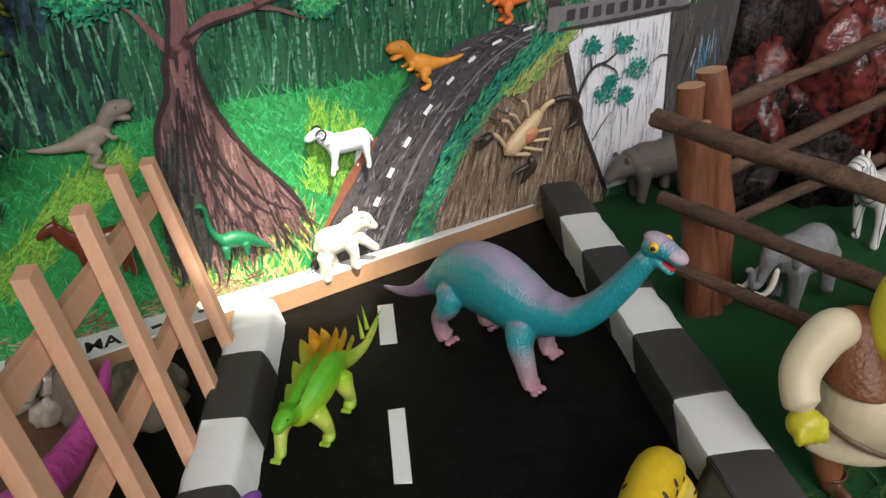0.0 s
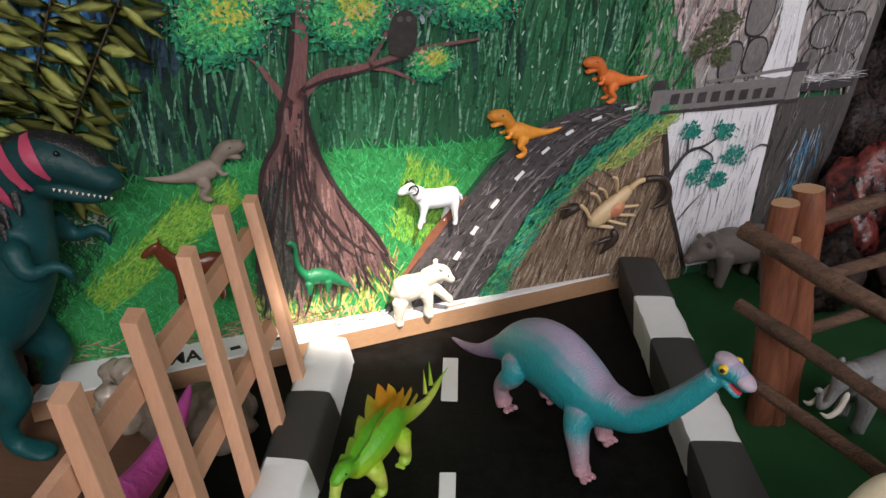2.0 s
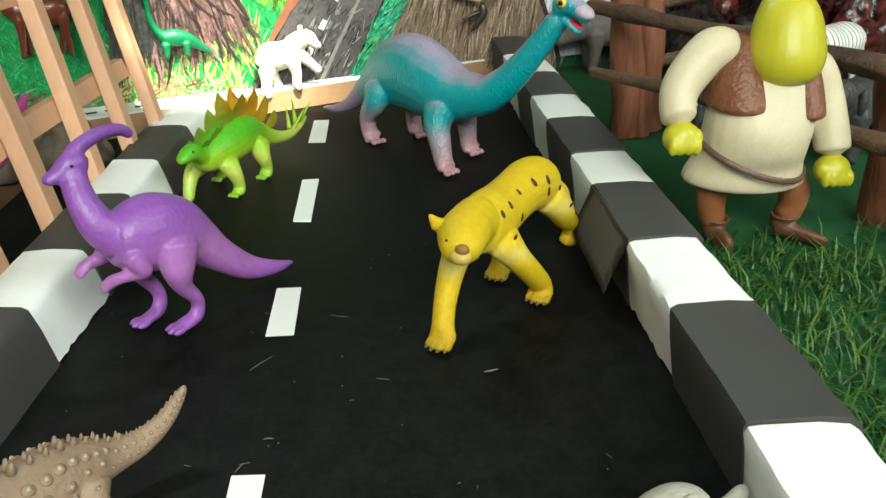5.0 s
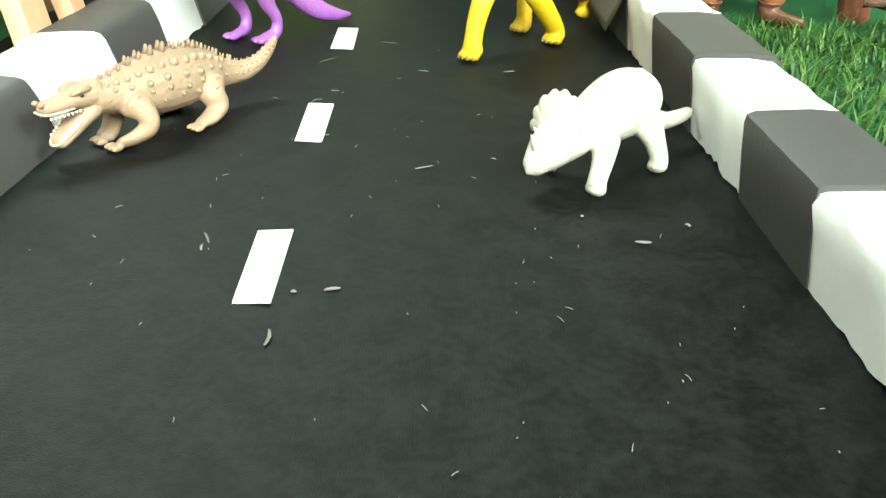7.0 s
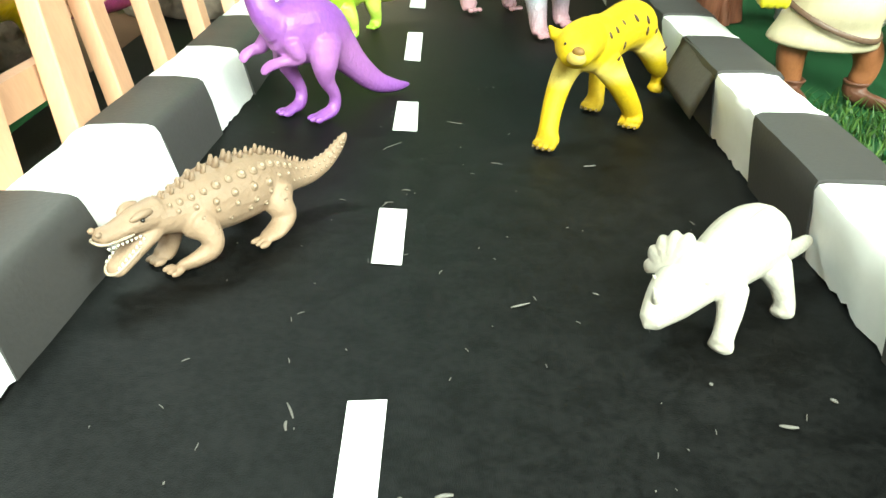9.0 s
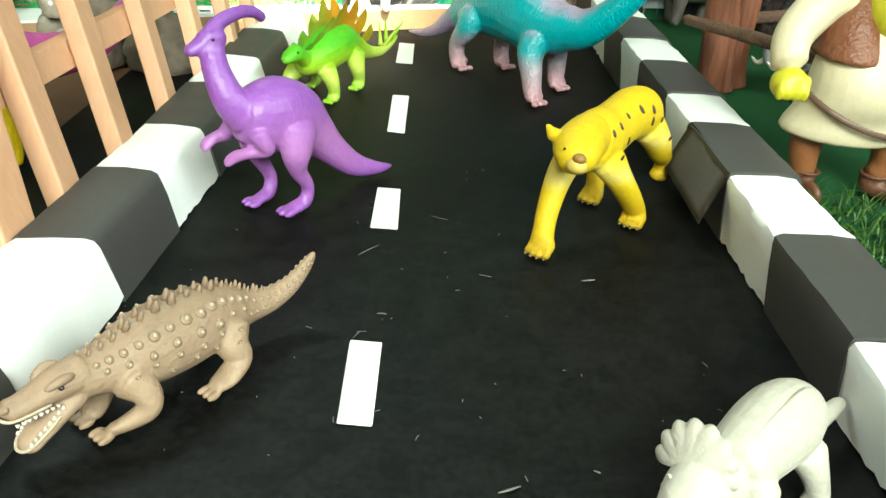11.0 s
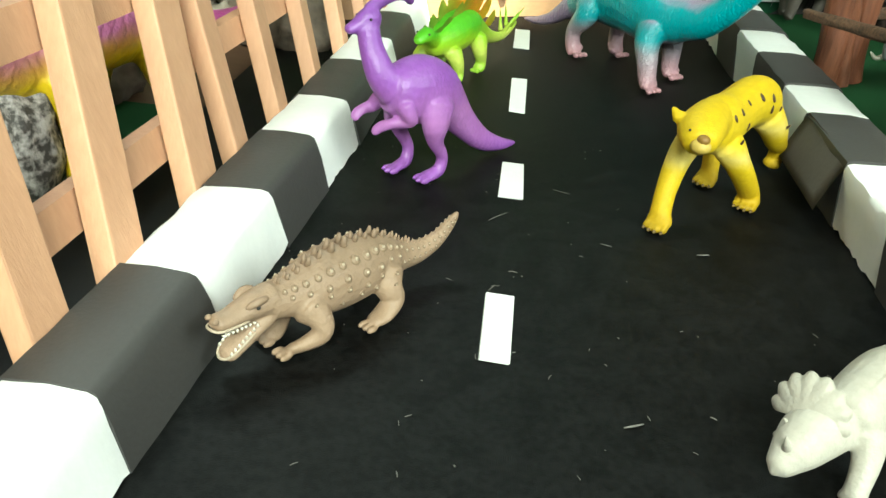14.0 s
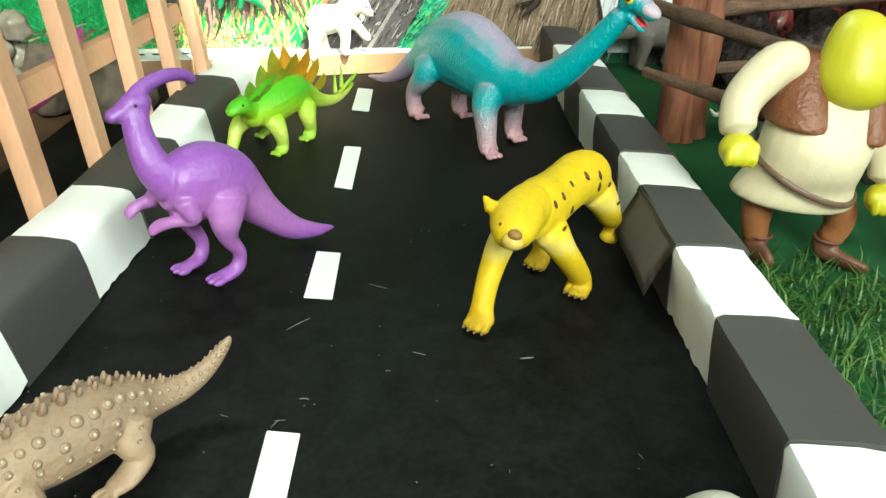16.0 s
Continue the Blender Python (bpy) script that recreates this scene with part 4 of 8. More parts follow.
    strokes("dark_crag_brushwork", scatter(200, crag_2, (0.015, 0.05), (0.001, 0.003), (168, 195)), 16, brushed("dark_crag_paint", [(0.02, 0.02, 0.022), (0.09, 0.08, 0.078), (0.17, 0.15, 0.14)]), 0.1)
    strokes("blue_pool", scatter(110, [(0.478, 0.22), (0.52, 0.24), (0.53, 0.02), (0.485, 0.02)], (0.01, 0.045), (0.0008, 0.0024), (172, 190)), 17, brushed("pool_paint", [(0.03, 0.12, 0.22), (0.08, 0.22, 0.34), (0.4, 0.46, 0.5)]), 0.1)
    stone = flat_paint("bridge_grey", (0.15, 0.135, 0.137), (0.23, 0.21, 0.21))
    dark = flat_paint("bridge_dark", (0.03, 0.027, 0.03), (0.07, 0.06, 0.062))
    ribbon("bridge_deck", [(0.238, 0.2755, 0.026), (0.33, 0.279, 0.030), (0.40, 0.2815, 0.032), (0.448, 0.283, 0.034)], 19, stone)
    ribbon("ledge_shadow", [(0.45, 0.282, 0.010), (0.50, 0.284, 0.014), (0.545, 0.286, 0.012)], 18, dark)
    strokes("ledge_water", scatter(70, [(0.455, 0.288), (0.543, 0.290), (0.543, 0.302), (0.455, 0.300)], (0.010, 0.028), (0.0006, 0.0016), (80, 100), 0.05), 19, brushed("ledge_paint", [(0.2, 0.19, 0.2), (0.45, 0.44, 0.46), (0.66, 0.65, 0.67)]), 0.1)
    ribbon("bridge_rail", [(0.31, 0.298, 0.004), (0.38, 0.304, 0.004), (0.44, 0.309, 0.005)], 20, stone)
    ribbon("bridge_shadow", [(0.25, 0.263, 0.004), (0.34, 0.264, 0.005), (0.46, 0.267, 0.006)], 21, dark)
    for u in (0.262, 0.281, 0.301, 0.321, 0.342, 0.363, 0.384, 0.405):
        paint("bridge_panel", [(u, 0.272), (u + 0.012, 0.2725), (u + 0.012, 0.286), (u, 0.285)], 21, dark, 0)
    for u, w, v0, v1 in ((0.234, 0.016, 0.262, 0.303), (0.436, 0.020, 0.268, 0.316)):
        paint("bridge_post", [(u, v0), (u + w, v0 + 0.001), (u + w, v1), (u, v1 - 0.002)], 22, stone, 0)
        paint("bridge_cap", [(u - 0.001, v1 - 0.012), (u + w + 0.001, v1 - 0.011), (u + w + 0.001, v1 + 0.001), (u - 0.001, v1)], 23, dark, 0)
    ribbon("sapling", [(0.283, 0.145, 0.008), (0.290, 0.180, 0.006), (0.306, 0.207, 0.005), (0.33, 0.214, 0.004), (0.350, 0.226, 0.002)], 21, dark)
    ribbon("sapling_twig", [(0.306, 0.207, 0.004), (0.303, 0.225, 0.002), (0.306, 0.24, 0.0015)], 21, dark)
    ribbon("sapling_twig", [(0.322, 0.213, 0.003), (0.345, 0.20, 0.002), (0.352, 0.185, 0.0015)], 21, dark)
    ribbon("dead_twig", [(0.318, 0.11, 0.002), (0.332, 0.13, 0.002), (0.345, 0.145, 0.001)], 21, dark)
    ribbon("dead_twig", [(0.437, 0.205, 0.003), (0.42, 0.208, 0.002), (0.405, 0.20, 0.001)], 21, dark)
    tuft = []
    for cu, cv, r in ((0.305, 0.236, 0.014), (0.356, 0.232, 0.016), (0.380, 0.197, 0.018), (0.331, 0.172, 0.016), (0.366, 0.163, 0.014), (0.340, 0.188, 0.009)):
        tuft += blob(cu, cv, r, 85, (0.003, 0.007), (0.0018, 0.0035))
    strokes("sapling_foliage", tuft, 22, brushed("sapling_paint", [(0.005, 0.12, 0.10), (0.01, 0.20, 0.16), (0.02, 0.27, 0.22)], dry=0.15))
    shrub = []
    for cu, cv, r in ((0.300, 0.352, 0.021), (0.318, 0.328, 0.014), (0.318, 0.368, 0.019), (0.285, 0.338, 0.010)):
        shrub += blob(cu, cv, r, 90, (0.003, 0.008), (0.0018, 0.0035))
    strokes("crag_shrub", shrub, 22, brushed("shrub_paint", [(0.03, 0.045, 0.02), (0.07, 0.085, 0.04), (0.11, 0.12, 0.06)]))
    ribbon("shrub_stem", [(0.262, 0.295, 0.003), (0.28, 0.325, 0.003), (0.305, 0.335, 0.002)], 21, dark)
    bm = bmesh.new()
    box(bm, (0.545, -0.006, -0.01), (0.557, 0.012, 0.66), 0.001)
    part("edge_strip", bm, flat_paint("strip_grey", (0.10, 0.09, 0.09)), board, "grey strip on the board's edge", smooth=False)


painted_scene()


def ledge():
    """A wooden strip with a white-papered top, wider towards one end, in front of the board's foot."""
    root = thing("ledge", pose(-0.002, -0.012, 0), "wooden ledge topped with white paper at the board's foot", "ledge")
    face = lambda x: 0.853 + 0.50 * x
    back = lambda x: 0.886 + 0.396 * x - 0.004
    bm = bmesh.new()
    xs = [-0.40 + 0.648 * k / 16 for k in range(17)]
    lo, hi = [], []
    for x in xs:
        for z, row in ((0.0005, lo), (0.0235, hi)):
            row.append((bm.verts.new((x, face(x), z)), bm.verts.new((x - 0.004, face(x) + 0.010, z))))
    for k in range(16):
        (a, b), (c, d), (e, f), (g, h) = lo[k], lo[k + 1], hi[k], hi[k + 1]
        for q in ((a, c, g, e), (e, g, h, f), (f, h, d, b), (b, d, c, a)):
            bm.faces.new(q)
    bm.faces.new((lo[0][0], hi[0][0], hi[0][1], lo[0][1])), bm.faces.new((lo[-1][0], lo[-1][1], hi[-1][1], hi[-1][0]))
    bmesh.ops.recalc_face_normals(bm, faces=bm.faces)
    part("strip", bm, LEDGE_WOOD, root, "bare wooden strip", smooth=False)
    bm = bmesh.new()
    pts = [(x, face(x) - 0.0005 + 0.0006 * math.sin(x * 90)) for x in xs] + [(x, max(back(x), face(x) + 0.008)) for x in xs[::-1]]
    f = bm.faces.new([bm.verts.new((x, y, 0.0262)) for x, y in pts])
    low = bmesh.ops.extrude_face_region(bm, geom=[f])
    for v in low["geom"]:
        if isinstance(v, bmesh.types.BMVert):
            v.co.z = 0.0236
    bmesh.ops.recalc_face_normals(bm, faces=bm.faces)
    part("paper_top", bm, WHITE_PAPER, root, "white paper top", smooth=False)
    # brushed capitals: two that can be read, the rest as bars
    ink = material("black_brush_ink", (0.012, 0.011, 0.011), (0.03, 0.028, 0.027), rough=0.6, bump=0)
    for x in (-0.323, -0.304, -0.243, -0.226, -0.209, -0.182):
        bm = bmesh.new()
        y = face(x) + 0.017
        box(bm, (-0.0055, -0.0030, 0), (0.0055, 0.0030, 0.0004))
        bmesh.ops.transform(bm, matrix=pose(x, y, 0.0263, 0, 0, 26 + random.uniform(-6, 6)), verts=bm.verts)
        part("mark", bm, ink, root, "black painted bar", smooth=False)
    letters = bpy.data.curves.new("letters", "FONT")
    letters.body, letters.size, letters.extrude, letters.offset = "MA", 0.030, 0.0003, 0.0006
    text = new("letters", letters)
    shape = bpy.data.meshes.new_from_object(text.evaluated_get(bpy.context.evaluated_depsgraph_get()))
    bpy.data.objects.remove(text)
    shape.materials.clear()
    shape.materials.append(ink)
    word = new("lettering", shape)
    word.parent, word.matrix_basis = root, pose(-0.287, 0.720, 0.0267, 0, 0, 22) @ Matrix.Diagonal((0.78, 1, 1, 1))
    tagged(word, "black hand-painted capitals")
    bm = bmesh.new()
    for k in range(3):
        x = -0.135 + 0.026 * k
        tube(bm, [(x, face(x) + 0.022, 0.0266, 0.0007), (x + 0.007, face(x) + 0.032, 0.0266, 0.0006), (x + 0.012, face(x) + 0.024, 0.0266, 0.0007), (x + 0.022, face(x) + 0.036, 0.0266, 0.0005)], 4, 6)
    part("scribble", bm, ink, root, "thin black scribble")
    bm = bmesh.new()
    box(bm, (0.0, 0.8555, 0.012), (0.028, 0.858, 0.0268))
    bmesh.ops.rotate(bm, cent=(0, 0.857, 0), matrix=Matrix.Rotation(radians(27.9), 3, "Z"), verts=bm.verts)
    part("tape", bm, material("masking_tape", (0.55, 0.44, 0.28), rough=0.6), root, "strip of masking tape", smooth=False)


ledge()
from mathutils.bvhtree import BVHTree


# ---- the picket fence ----
def picket_fence(label, posts, rails):
    """posts: rows of y at the kerb's height, y at the top, height, half thickness; rails: y from, y to, height from, to, half height."""
    root = thing("picket_fence", Matrix(), label, "fence", "fence panels")
    x_at = lambda y, z: -0.159 - 0.05 * (0.45 - y) - 0.30 * (z - 0.03)
    for y0, y1, h, w in posts:
        bm = bmesh.new()
        box(bm, (-0.0062, -w, 0.0), (0.0062, w, 1.0), 0.0012)
        for v in bm.verts:
            t = v.co.z
            y = y0 + (y1 - y0) * (t * h - 0.03) / (h - 0.03)
            tip = 0.0035 * (v.co.y / w) * (t > 0.5)
            v.co = Vector((x_at(y, t * h) + v.co.x, y + v.co.y + random.uniform(-0.0003, 0.0003), max(0.0005, t * h + tip * 0.4)))
        part("post", bm, WOOD_STRIP, root, smooth=False)
    for y0, y1, z0, z1, hh in rails:
        bm = bmesh.new()
        box(bm, (0, -0.004, -hh), (1, 0.004, hh))
        for v in bm.verts:
            t = v.co.x
            z = z0 + (z1 - z0) * t + v.co.z
            y = y0 + (y1 - y0) * t
            v.co = Vector((x_at(y, z) - 0.0065 - 0.0045 + v.co.y, y, z))
        part("rail", bm, WOOD_STRIP, root, smooth=False)
    return root


picket_fence("bare wooden picket fence panel along the toy road", [(0.690, 0.7455, 0.203, 0.0078), (0.614, 0.6775, 0.220, 0.008), (0.533, 0.5955, 0.218, 0.0082), (0.449, 0.4965, 0.217, 0.0085), (0.367, 0.4070, 0.218, 0.0095), (0.292, 0.3240, 0.200, 0.0100)], [(0.285, 0.735, 0.170, 0.168, 0.0085), (0.275, 0.70, 0.086, 0.083, 0.0080)])
picket_fence("bare wooden picket fence panel nearer the road's start", [(0.238, 0.282, 0.165, 0.0150), (0.154, 0.226, 0.222, 0.0135), (0.093, 0.135, 0.220, 0.0130), (0.0, 0.06, 0.220, 0.011), (-0.095, -0.04, 0.220, 0.010)], [(-0.11, 0.275, 0.136, 0.131, 0.0100), (-0.11, 0.262, 0.058, 0.057, 0.0090)])


# ---- the stick fence at the lawn's corner ----
def log(bm, a, b, r0, r1, knots=0.12, sides=14, seed=0.0, steps=14):
    a, b = Vector(a), Vector(b)
    d = (b - a).normalized()
    s = d.orthogonal().normalized()
    u = d.cross(s)
    rings = []
    for k in range(steps + 1):
        t = k / steps
        o = a.lerp(b, t) + (s * noise.noise((t * 3.0, seed, 1)) + u * noise.noise((t * 3.0, seed, 7))) * (r0 * 0.5)
        ring = []
        for j in range(sides):
            c = 2 * math.pi * j / sides
            r = (r0 + (r1 - r0) * t) * (1 + knots * noise.noise((math.cos(c) * 1.6, math.sin(c) * 1.6 + seed, t * 7)))
            ring.append(bm.verts.new(o + (s * math.cos(c) + u * math.sin(c)) * r))
        rings.append(ring)
    for p, q in zip(rings, rings[1:]):
        for j in range(sides):
            bm.faces.new((p[j], p[(j + 1) % sides], q[(j + 1) % sides], q[j]))
    ends = [bm.faces.new(rings[0][::-1]), bm.faces.new(rings[-1])]
    for f in ends:
        f.material_index = 1
    bmesh.ops.split_edges(bm, edges=[e for f in ends for e in f.edges])
    return bm


def stick_fence():
    root = thing("stick_fence", Matrix(), "rustic fence of thick stained posts and dry stick rails", "fence")
    for k, (a, b, r) in enumerate((((0.326, 0.687, 0.0), (0.3030, 0.690, 0.237), 0.0128), ((0.357, 0.705, 0.0), (0.3285, 0.711, 0.244), 0.0140), ((0.340, 0.686, 0.0), (0.3165, 0.691, 0.200), 0.0085), ((0.455, 0.452, 0.0), (0.424, 0.432, 0.240), 0.013), ((0.80, 0.95, 0.0), (0.77, 0.93, 0.25), 0.015))):
        part("post", log(bmesh.new(), a, b, r * 1.08, r * 0.97, 0.16, 18, k * 3.7), [POST_WOOD, CUT_WOOD], root, "thick reddish-brown post")
    for k, (a, b, r0, r1) in enumerate((((0.268, 0.680, 0.214), (0.428, 0.352, 0.196), 0.0078, 0.0085), ((0.281, 0.690, 0.130), (0.448, 0.354, 0.124), 0.0064, 0.0090), ((0.281, 0.665, 0.073), (0.433, 0.345, 0.084), 0.0052, 0.0075), ((0.345, 0.742, 0.192), (0.82, 0.96, 0.245), 0.0070, 0.0080), ((0.352, 0.748, 0.118), (0.82, 0.97, 0.160), 0.0075, 0.0080), ((0.36, 0.752, 0.060), (0.80, 0.96, 0.060), 0.0065, 0.0070), ((0.425, 0.39, 0.03), (0.50, 0.36, 0.035), 0.006, 0.006))):
        part("rail", log(bmesh.new(), a, b, r0, r1, 0.45, 14, 20 + k * 2.9, 34), [STICK, CUT_WOOD], root, "rough dry stick")


stick_fence()


# ---- toys on the road ----
def skin_tree(body):
    return BVHTree.FromPolygons([v.co for v in body.data.vertices], [p.vertices for p in body.data.polygons])



def parasaur():
    skin = sprayed("violet_plastic", [(0.0, (0.20, 0.065, 0.33)), (0.02, (0.30, 0.11, 0.37)), (0.045, (0.34, 0.135, 0.38)), (0.072, (0.22, 0.070, 0.34)), (0.12, (0.18, 0.062, 0.30))], rough=0.42, wrinkle=0.09, wrinkle_size=420, bump=0.3, bump_size=260)
    near_leg = [(-0.006, 0.012, 0.058, 0.011, 0.0155), (-0.001, 0.0165, 0.042, 0.0088, 0.0105), (-0.003, 0.0155, 0.029, 0.0058), (-0.011, 0.0150, 0.016, 0.0042), (-0.009, 0.0145, 0.006, 0.0046), (0.001, 0.0142, 0.0036, 0.0055, 0.0032), (0.0065, 0.0140, 0.0028, 0.0045, 0.0022)]
    far_leg = [(-0.004, -0.012, 0.058, 0.011, 0.0150), (0.005, -0.0160, 0.042, 0.0085, 0.0100), (0.003, -0.0145, 0.030, 0.0056), (-0.004, -0.0125, 0.016, 0.0042), (-0.001, -0.0110, 0.006, 0.0046), (0.008, -0.0105, 0.0036, 0.0055, 0.0032), (0.0135, -0.0105, 0.0028, 0.0045, 0.0022)]
    far_arm = [(0.020, -0.012, 0.059, 0.0065), (0.022, -0.0180, 0.052, 0.0052), (0.023, -0.0200, 0.0490, 0.0045), (0.030, -0.0212, 0.0478, 0.0036), (0.035, -0.0218, 0.0455, 0.0040, 0.0024), (0.038, -0.0220, 0.0415, 0.0032, 0.0016)]
    near_arm = [(0.022, 0.009, 0.059, 0.0068), (0.020, 0.0125, 0.052, 0.0054), (0.018, 0.0120, 0.0470, 0.0046), (0.026, 0.0050, 0.0450, 0.0036), (0.031, -0.0020, 0.0415, 0.0040, 0.0024), (0.0345, -0.0060, 0.0365, 0.0032, 0.0016)]
    root = figure("toy_parasaur", pose(-0.060, 0.3515, 0.0004, 0, 0, 231), "purple plastic crested dinosaur standing upright on the road", skin, [
        [(0.026, -0.003, 0.066, 0.012, 0.013), (0.017, -0.002, 0.064, 0.0165, 0.019), (0.002, 0, 0.062, 0.0185, 0.0235), (-0.013, 0.001, 0.058, 0.0168, 0.0205), (-0.026, 0.002, 0.0465, 0.0130, 0.0155), (-0.041, 0.004, 0.0305, 0.0092, 0.0110), (-0.061, 0.006, 0.0135, 0.0064, 0.0084), (-0.080, 0.009, 0.0062, 0.0040, 0.0052), (-0.0955, 0.011, 0.0042, 0.0012, 0.0016)],
        [(0.018, -0.002, 0.064, 0.012, 0.0145), (0.0275, -0.006, 0.074, 0.0098, 0.0106), (0.0300, -0.012, 0.086, 0.0080, 0.0086), (0.0290, -0.018, 0.096, 0.0070, 0.0076), (0.0270, -0.021, 0.103, 0.0066, 0.0072)],
        [(0.019, -0.022, 0.107, 0.0056, 0.0070), (0.027, -0.0225, 0.1055, 0.0070, 0.0078), (0.033, -0.0238, 0.1030, 0.0058, 0.0054), (0.038, -0.0250, 0.1012, 0.0048, 0.0036), (0.0412, -0.0258, 0.1004, 0.0043, 0.0029)],
        [(0.027, -0.0230, 0.110, 0.0046, 0.0048), (0.016, -0.0245, 0.1152, 0.0040, 0.0044), (0.002, -0.0265, 0.1175, 0.0035, 0.0040), (-0.010, -0.0285, 0.1155, 0.0032, 0.0036), (-0.0175, -0.0300, 0.1105, 0.0029, 0.0033)],
        near_leg, far_leg, near_arm, far_arm], 0.0010, "toys on the road", rounds=2, extra=lambda bm: [ball(bm, (x - 0.0012 * abs(k), y + k * 0.0042, 0.0030), 0.0027, (1.9, 0.75, 0.9)) for x, y in ((0.0075, 0.0140), (0.0145, -0.0105)) for k in (-1, 0, 1)])
    eyes(root, [(0.0295, -0.0163, 0.1075), (0.0295, -0.0300, 0.1075)], 0.0010)


def croc():
    tones = [(0.0, (0.27, 0.18, 0.115)), (0.014, (0.33, 0.225, 0.15)), (0.030, (0.27, 0.183, 0.12)), (0.044, (0.21, 0.142, 0.092))]
    skin = sprayed("tan_plastic", tones, rough=0.55, bump=0.45, bump_size=420)
    spine = [(0.050, 0, 0.0285, 0.0080, 0.0080), (0.036, 0, 0.0270, 0.0108, 0.0102), (0.018, 0, 0.0262, 0.0156, 0.0160), (-0.004, 0, 0.0258, 0.0164, 0.0168), (-0.022, 0, 0.0240, 0.0132, 0.0138), (-0.036, 0.001, 0.0208, 0.0080, 0.0086), (-0.050, 0.002, 0.0188, 0.0056, 0.0064), (-0.062, 0.003, 0.0215, 0.0042, 0.0048), (-0.071, 0.004, 0.0280, 0.0030, 0.0034), (-0.0765, 0.005, 0.0345, 0.0016, 0.0018)]
    root = figure("toy_crocodile", pose(-0.0705, 0.1762, 0.0004, 0, 0, 233.5), "tan plastic spiny reptile with gaping jaws on the road", skin, [
        spine,
        [(0.042, 0, 0.0300, 0.0085, 0.0082), (0.053, 0, 0.0304, 0.0074, 0.0064), (0.061, 0, 0.0298, 0.0066, 0.0046), (0.068, 0, 0.0290, 0.0056, 0.0038), (0.074, 0, 0.0294, 0.0054, 0.0038)],
        [(0.046, 0, 0.0245, 0.0078, 0.0055), (0.056, 0, 0.0192, 0.0074, 0.0046), (0.064, 0, 0.0136, 0.0064, 0.0036), (0.0705, 0, 0.0096, 0.0056, 0.0030)],
        [(0.031, 0.007, 0.024, 0.0084, 0.0100), (0.027, 0.0140, 0.0170, 0.0062), (0.028, 0.0155, 0.0100, 0.0050), (0.0350, 0.0110, 0.0046, 0.0056, 0.0036), (0.0425, 0.0080, 0.0032, 0.0050, 0.0024)],
        [(0.032, -0.007, 0.024, 0.0080, 0.0095), (0.028, -0.0140, 0.0165, 0.0068), (0.029, -0.0135, 0.0095, 0.0056), (0.036, -0.0085, 0.0045, 0.0050, 0.0034), (0.0420, -0.0060, 0.0032, 0.0048, 0.0022)],
        [(-0.019, 0.007, 0.022, 0.0105, 0.0120), (-0.017, 0.0135, 0.0155, 0.0076), (-0.018, 0.0165, 0.0095, 0.0058), (-0.010, 0.0178, 0.0046, 0.0064, 0.0038), (-0.0020, 0.0182, 0.0032, 0.0052, 0.0024)],
        [(-0.020, -0.007, 0.022, 0.0100, 0.0115), (-0.019, -0.0145, 0.0155, 0.0086), (-0.020, -0.0175, 0.0095, 0.0066), (-0.012, -0.0180, 0.0046, 0.0056, 0.0036), (-0.004, -0.0185, 0.0032, 0.0052, 0.0022)],
    ], 0.0008, "toys on the road", "toy reptile", 2, lambda bm: [ball(bm, (x, y + s * 0.0034, 0.0022), 0.0021, (1.9, 0.8, 0.85)) for x, y in ((0.0450, 0.0076), (0.0445, -0.0060), (0.0010, 0.0184), (-0.0010, -0.0185)) for s in (-1, 0, 1)])
    pale = material("worn_tan_tip", (0.46, 0.38, 0.29), (0.36, 0.28, 0.20), rough=0.45, bump=0)
    ring = material("dark_tan_ring", (0.20, 0.137, 0.085), (0.25, 0.172, 0.11), rough=0.55, bump=0.2)
    rows = curve_through(spine, 6)

    hide = skin_tree(root.children[0])

    def knob(row, lift, size, name, kind):
        """A boss on the hide, its foot darker and its top worn pale; lift: degrees above the flank."""
        x, y, z, w, h = row
        for side in (-1, 1):
            out = Vector((0, side * math.cos(radians(lift)), math.sin(radians(lift))))
            spot = hide.ray_cast(Vector((x, y, z)) + out * 0.05, -out)[0]
            if spot is None:
                continue
            bm = bmesh.new()
            if kind == "spike":
                cone(bm, spot - out * 0.001, spot + Vector((-0.0010, side * 0.0004, size)), size * 0.50, 9, size * 0.16)
                part(name, bm, skin, root)
                continue
            ball(bm, (0, 0, 0), size, (1, 1, 0.42), 2)
            count = len(bm.faces)
            ball(bm, (0, 0, size * 0.38), size * 0.42, (1, 1, 0.9), 1)
            for k, f in enumerate(bm.faces):
                f.material_index = 0 if k < count else 1
            bmesh.ops.transform(bm, matrix=Matrix.Translation(spot) @ out.to_track_quat("Z", "X").to_matrix().to_4x4(), verts=bm.verts)
            part(name, bm, [ring, pale], root)

    for k in range(4, 50, 2):
        if k < len(rows):
            knob(rows[k], 84, (0.0044 if 8 < k < 24 else 0.0028 if k < 34 else 0.0013) * random.uniform(0.7, 1.15), "spike", "spike")
    for lift, first, last, step, size in ((50, 4, 30, 2, 0.0023), (24, 5, 28, 3, 0.0021), (2, 8, 26, 3, 0.0017), (-16, 10, 24, 3, 0.0014), (48, 30, 52, 2, 0.0012), (10, 28, 52, 2, 0.0011)):
        for k in range(first, min(last, len(rows)), step):
            grow = 0.7 + 0.45 * math.sin(math.pi * (k - first) / max(last - first, 1)) if first < 20 else 1
            knob(rows[k], lift + random.uniform(-4, 4), size * grow * random.uniform(0.85, 1.1), "stud", "stud")
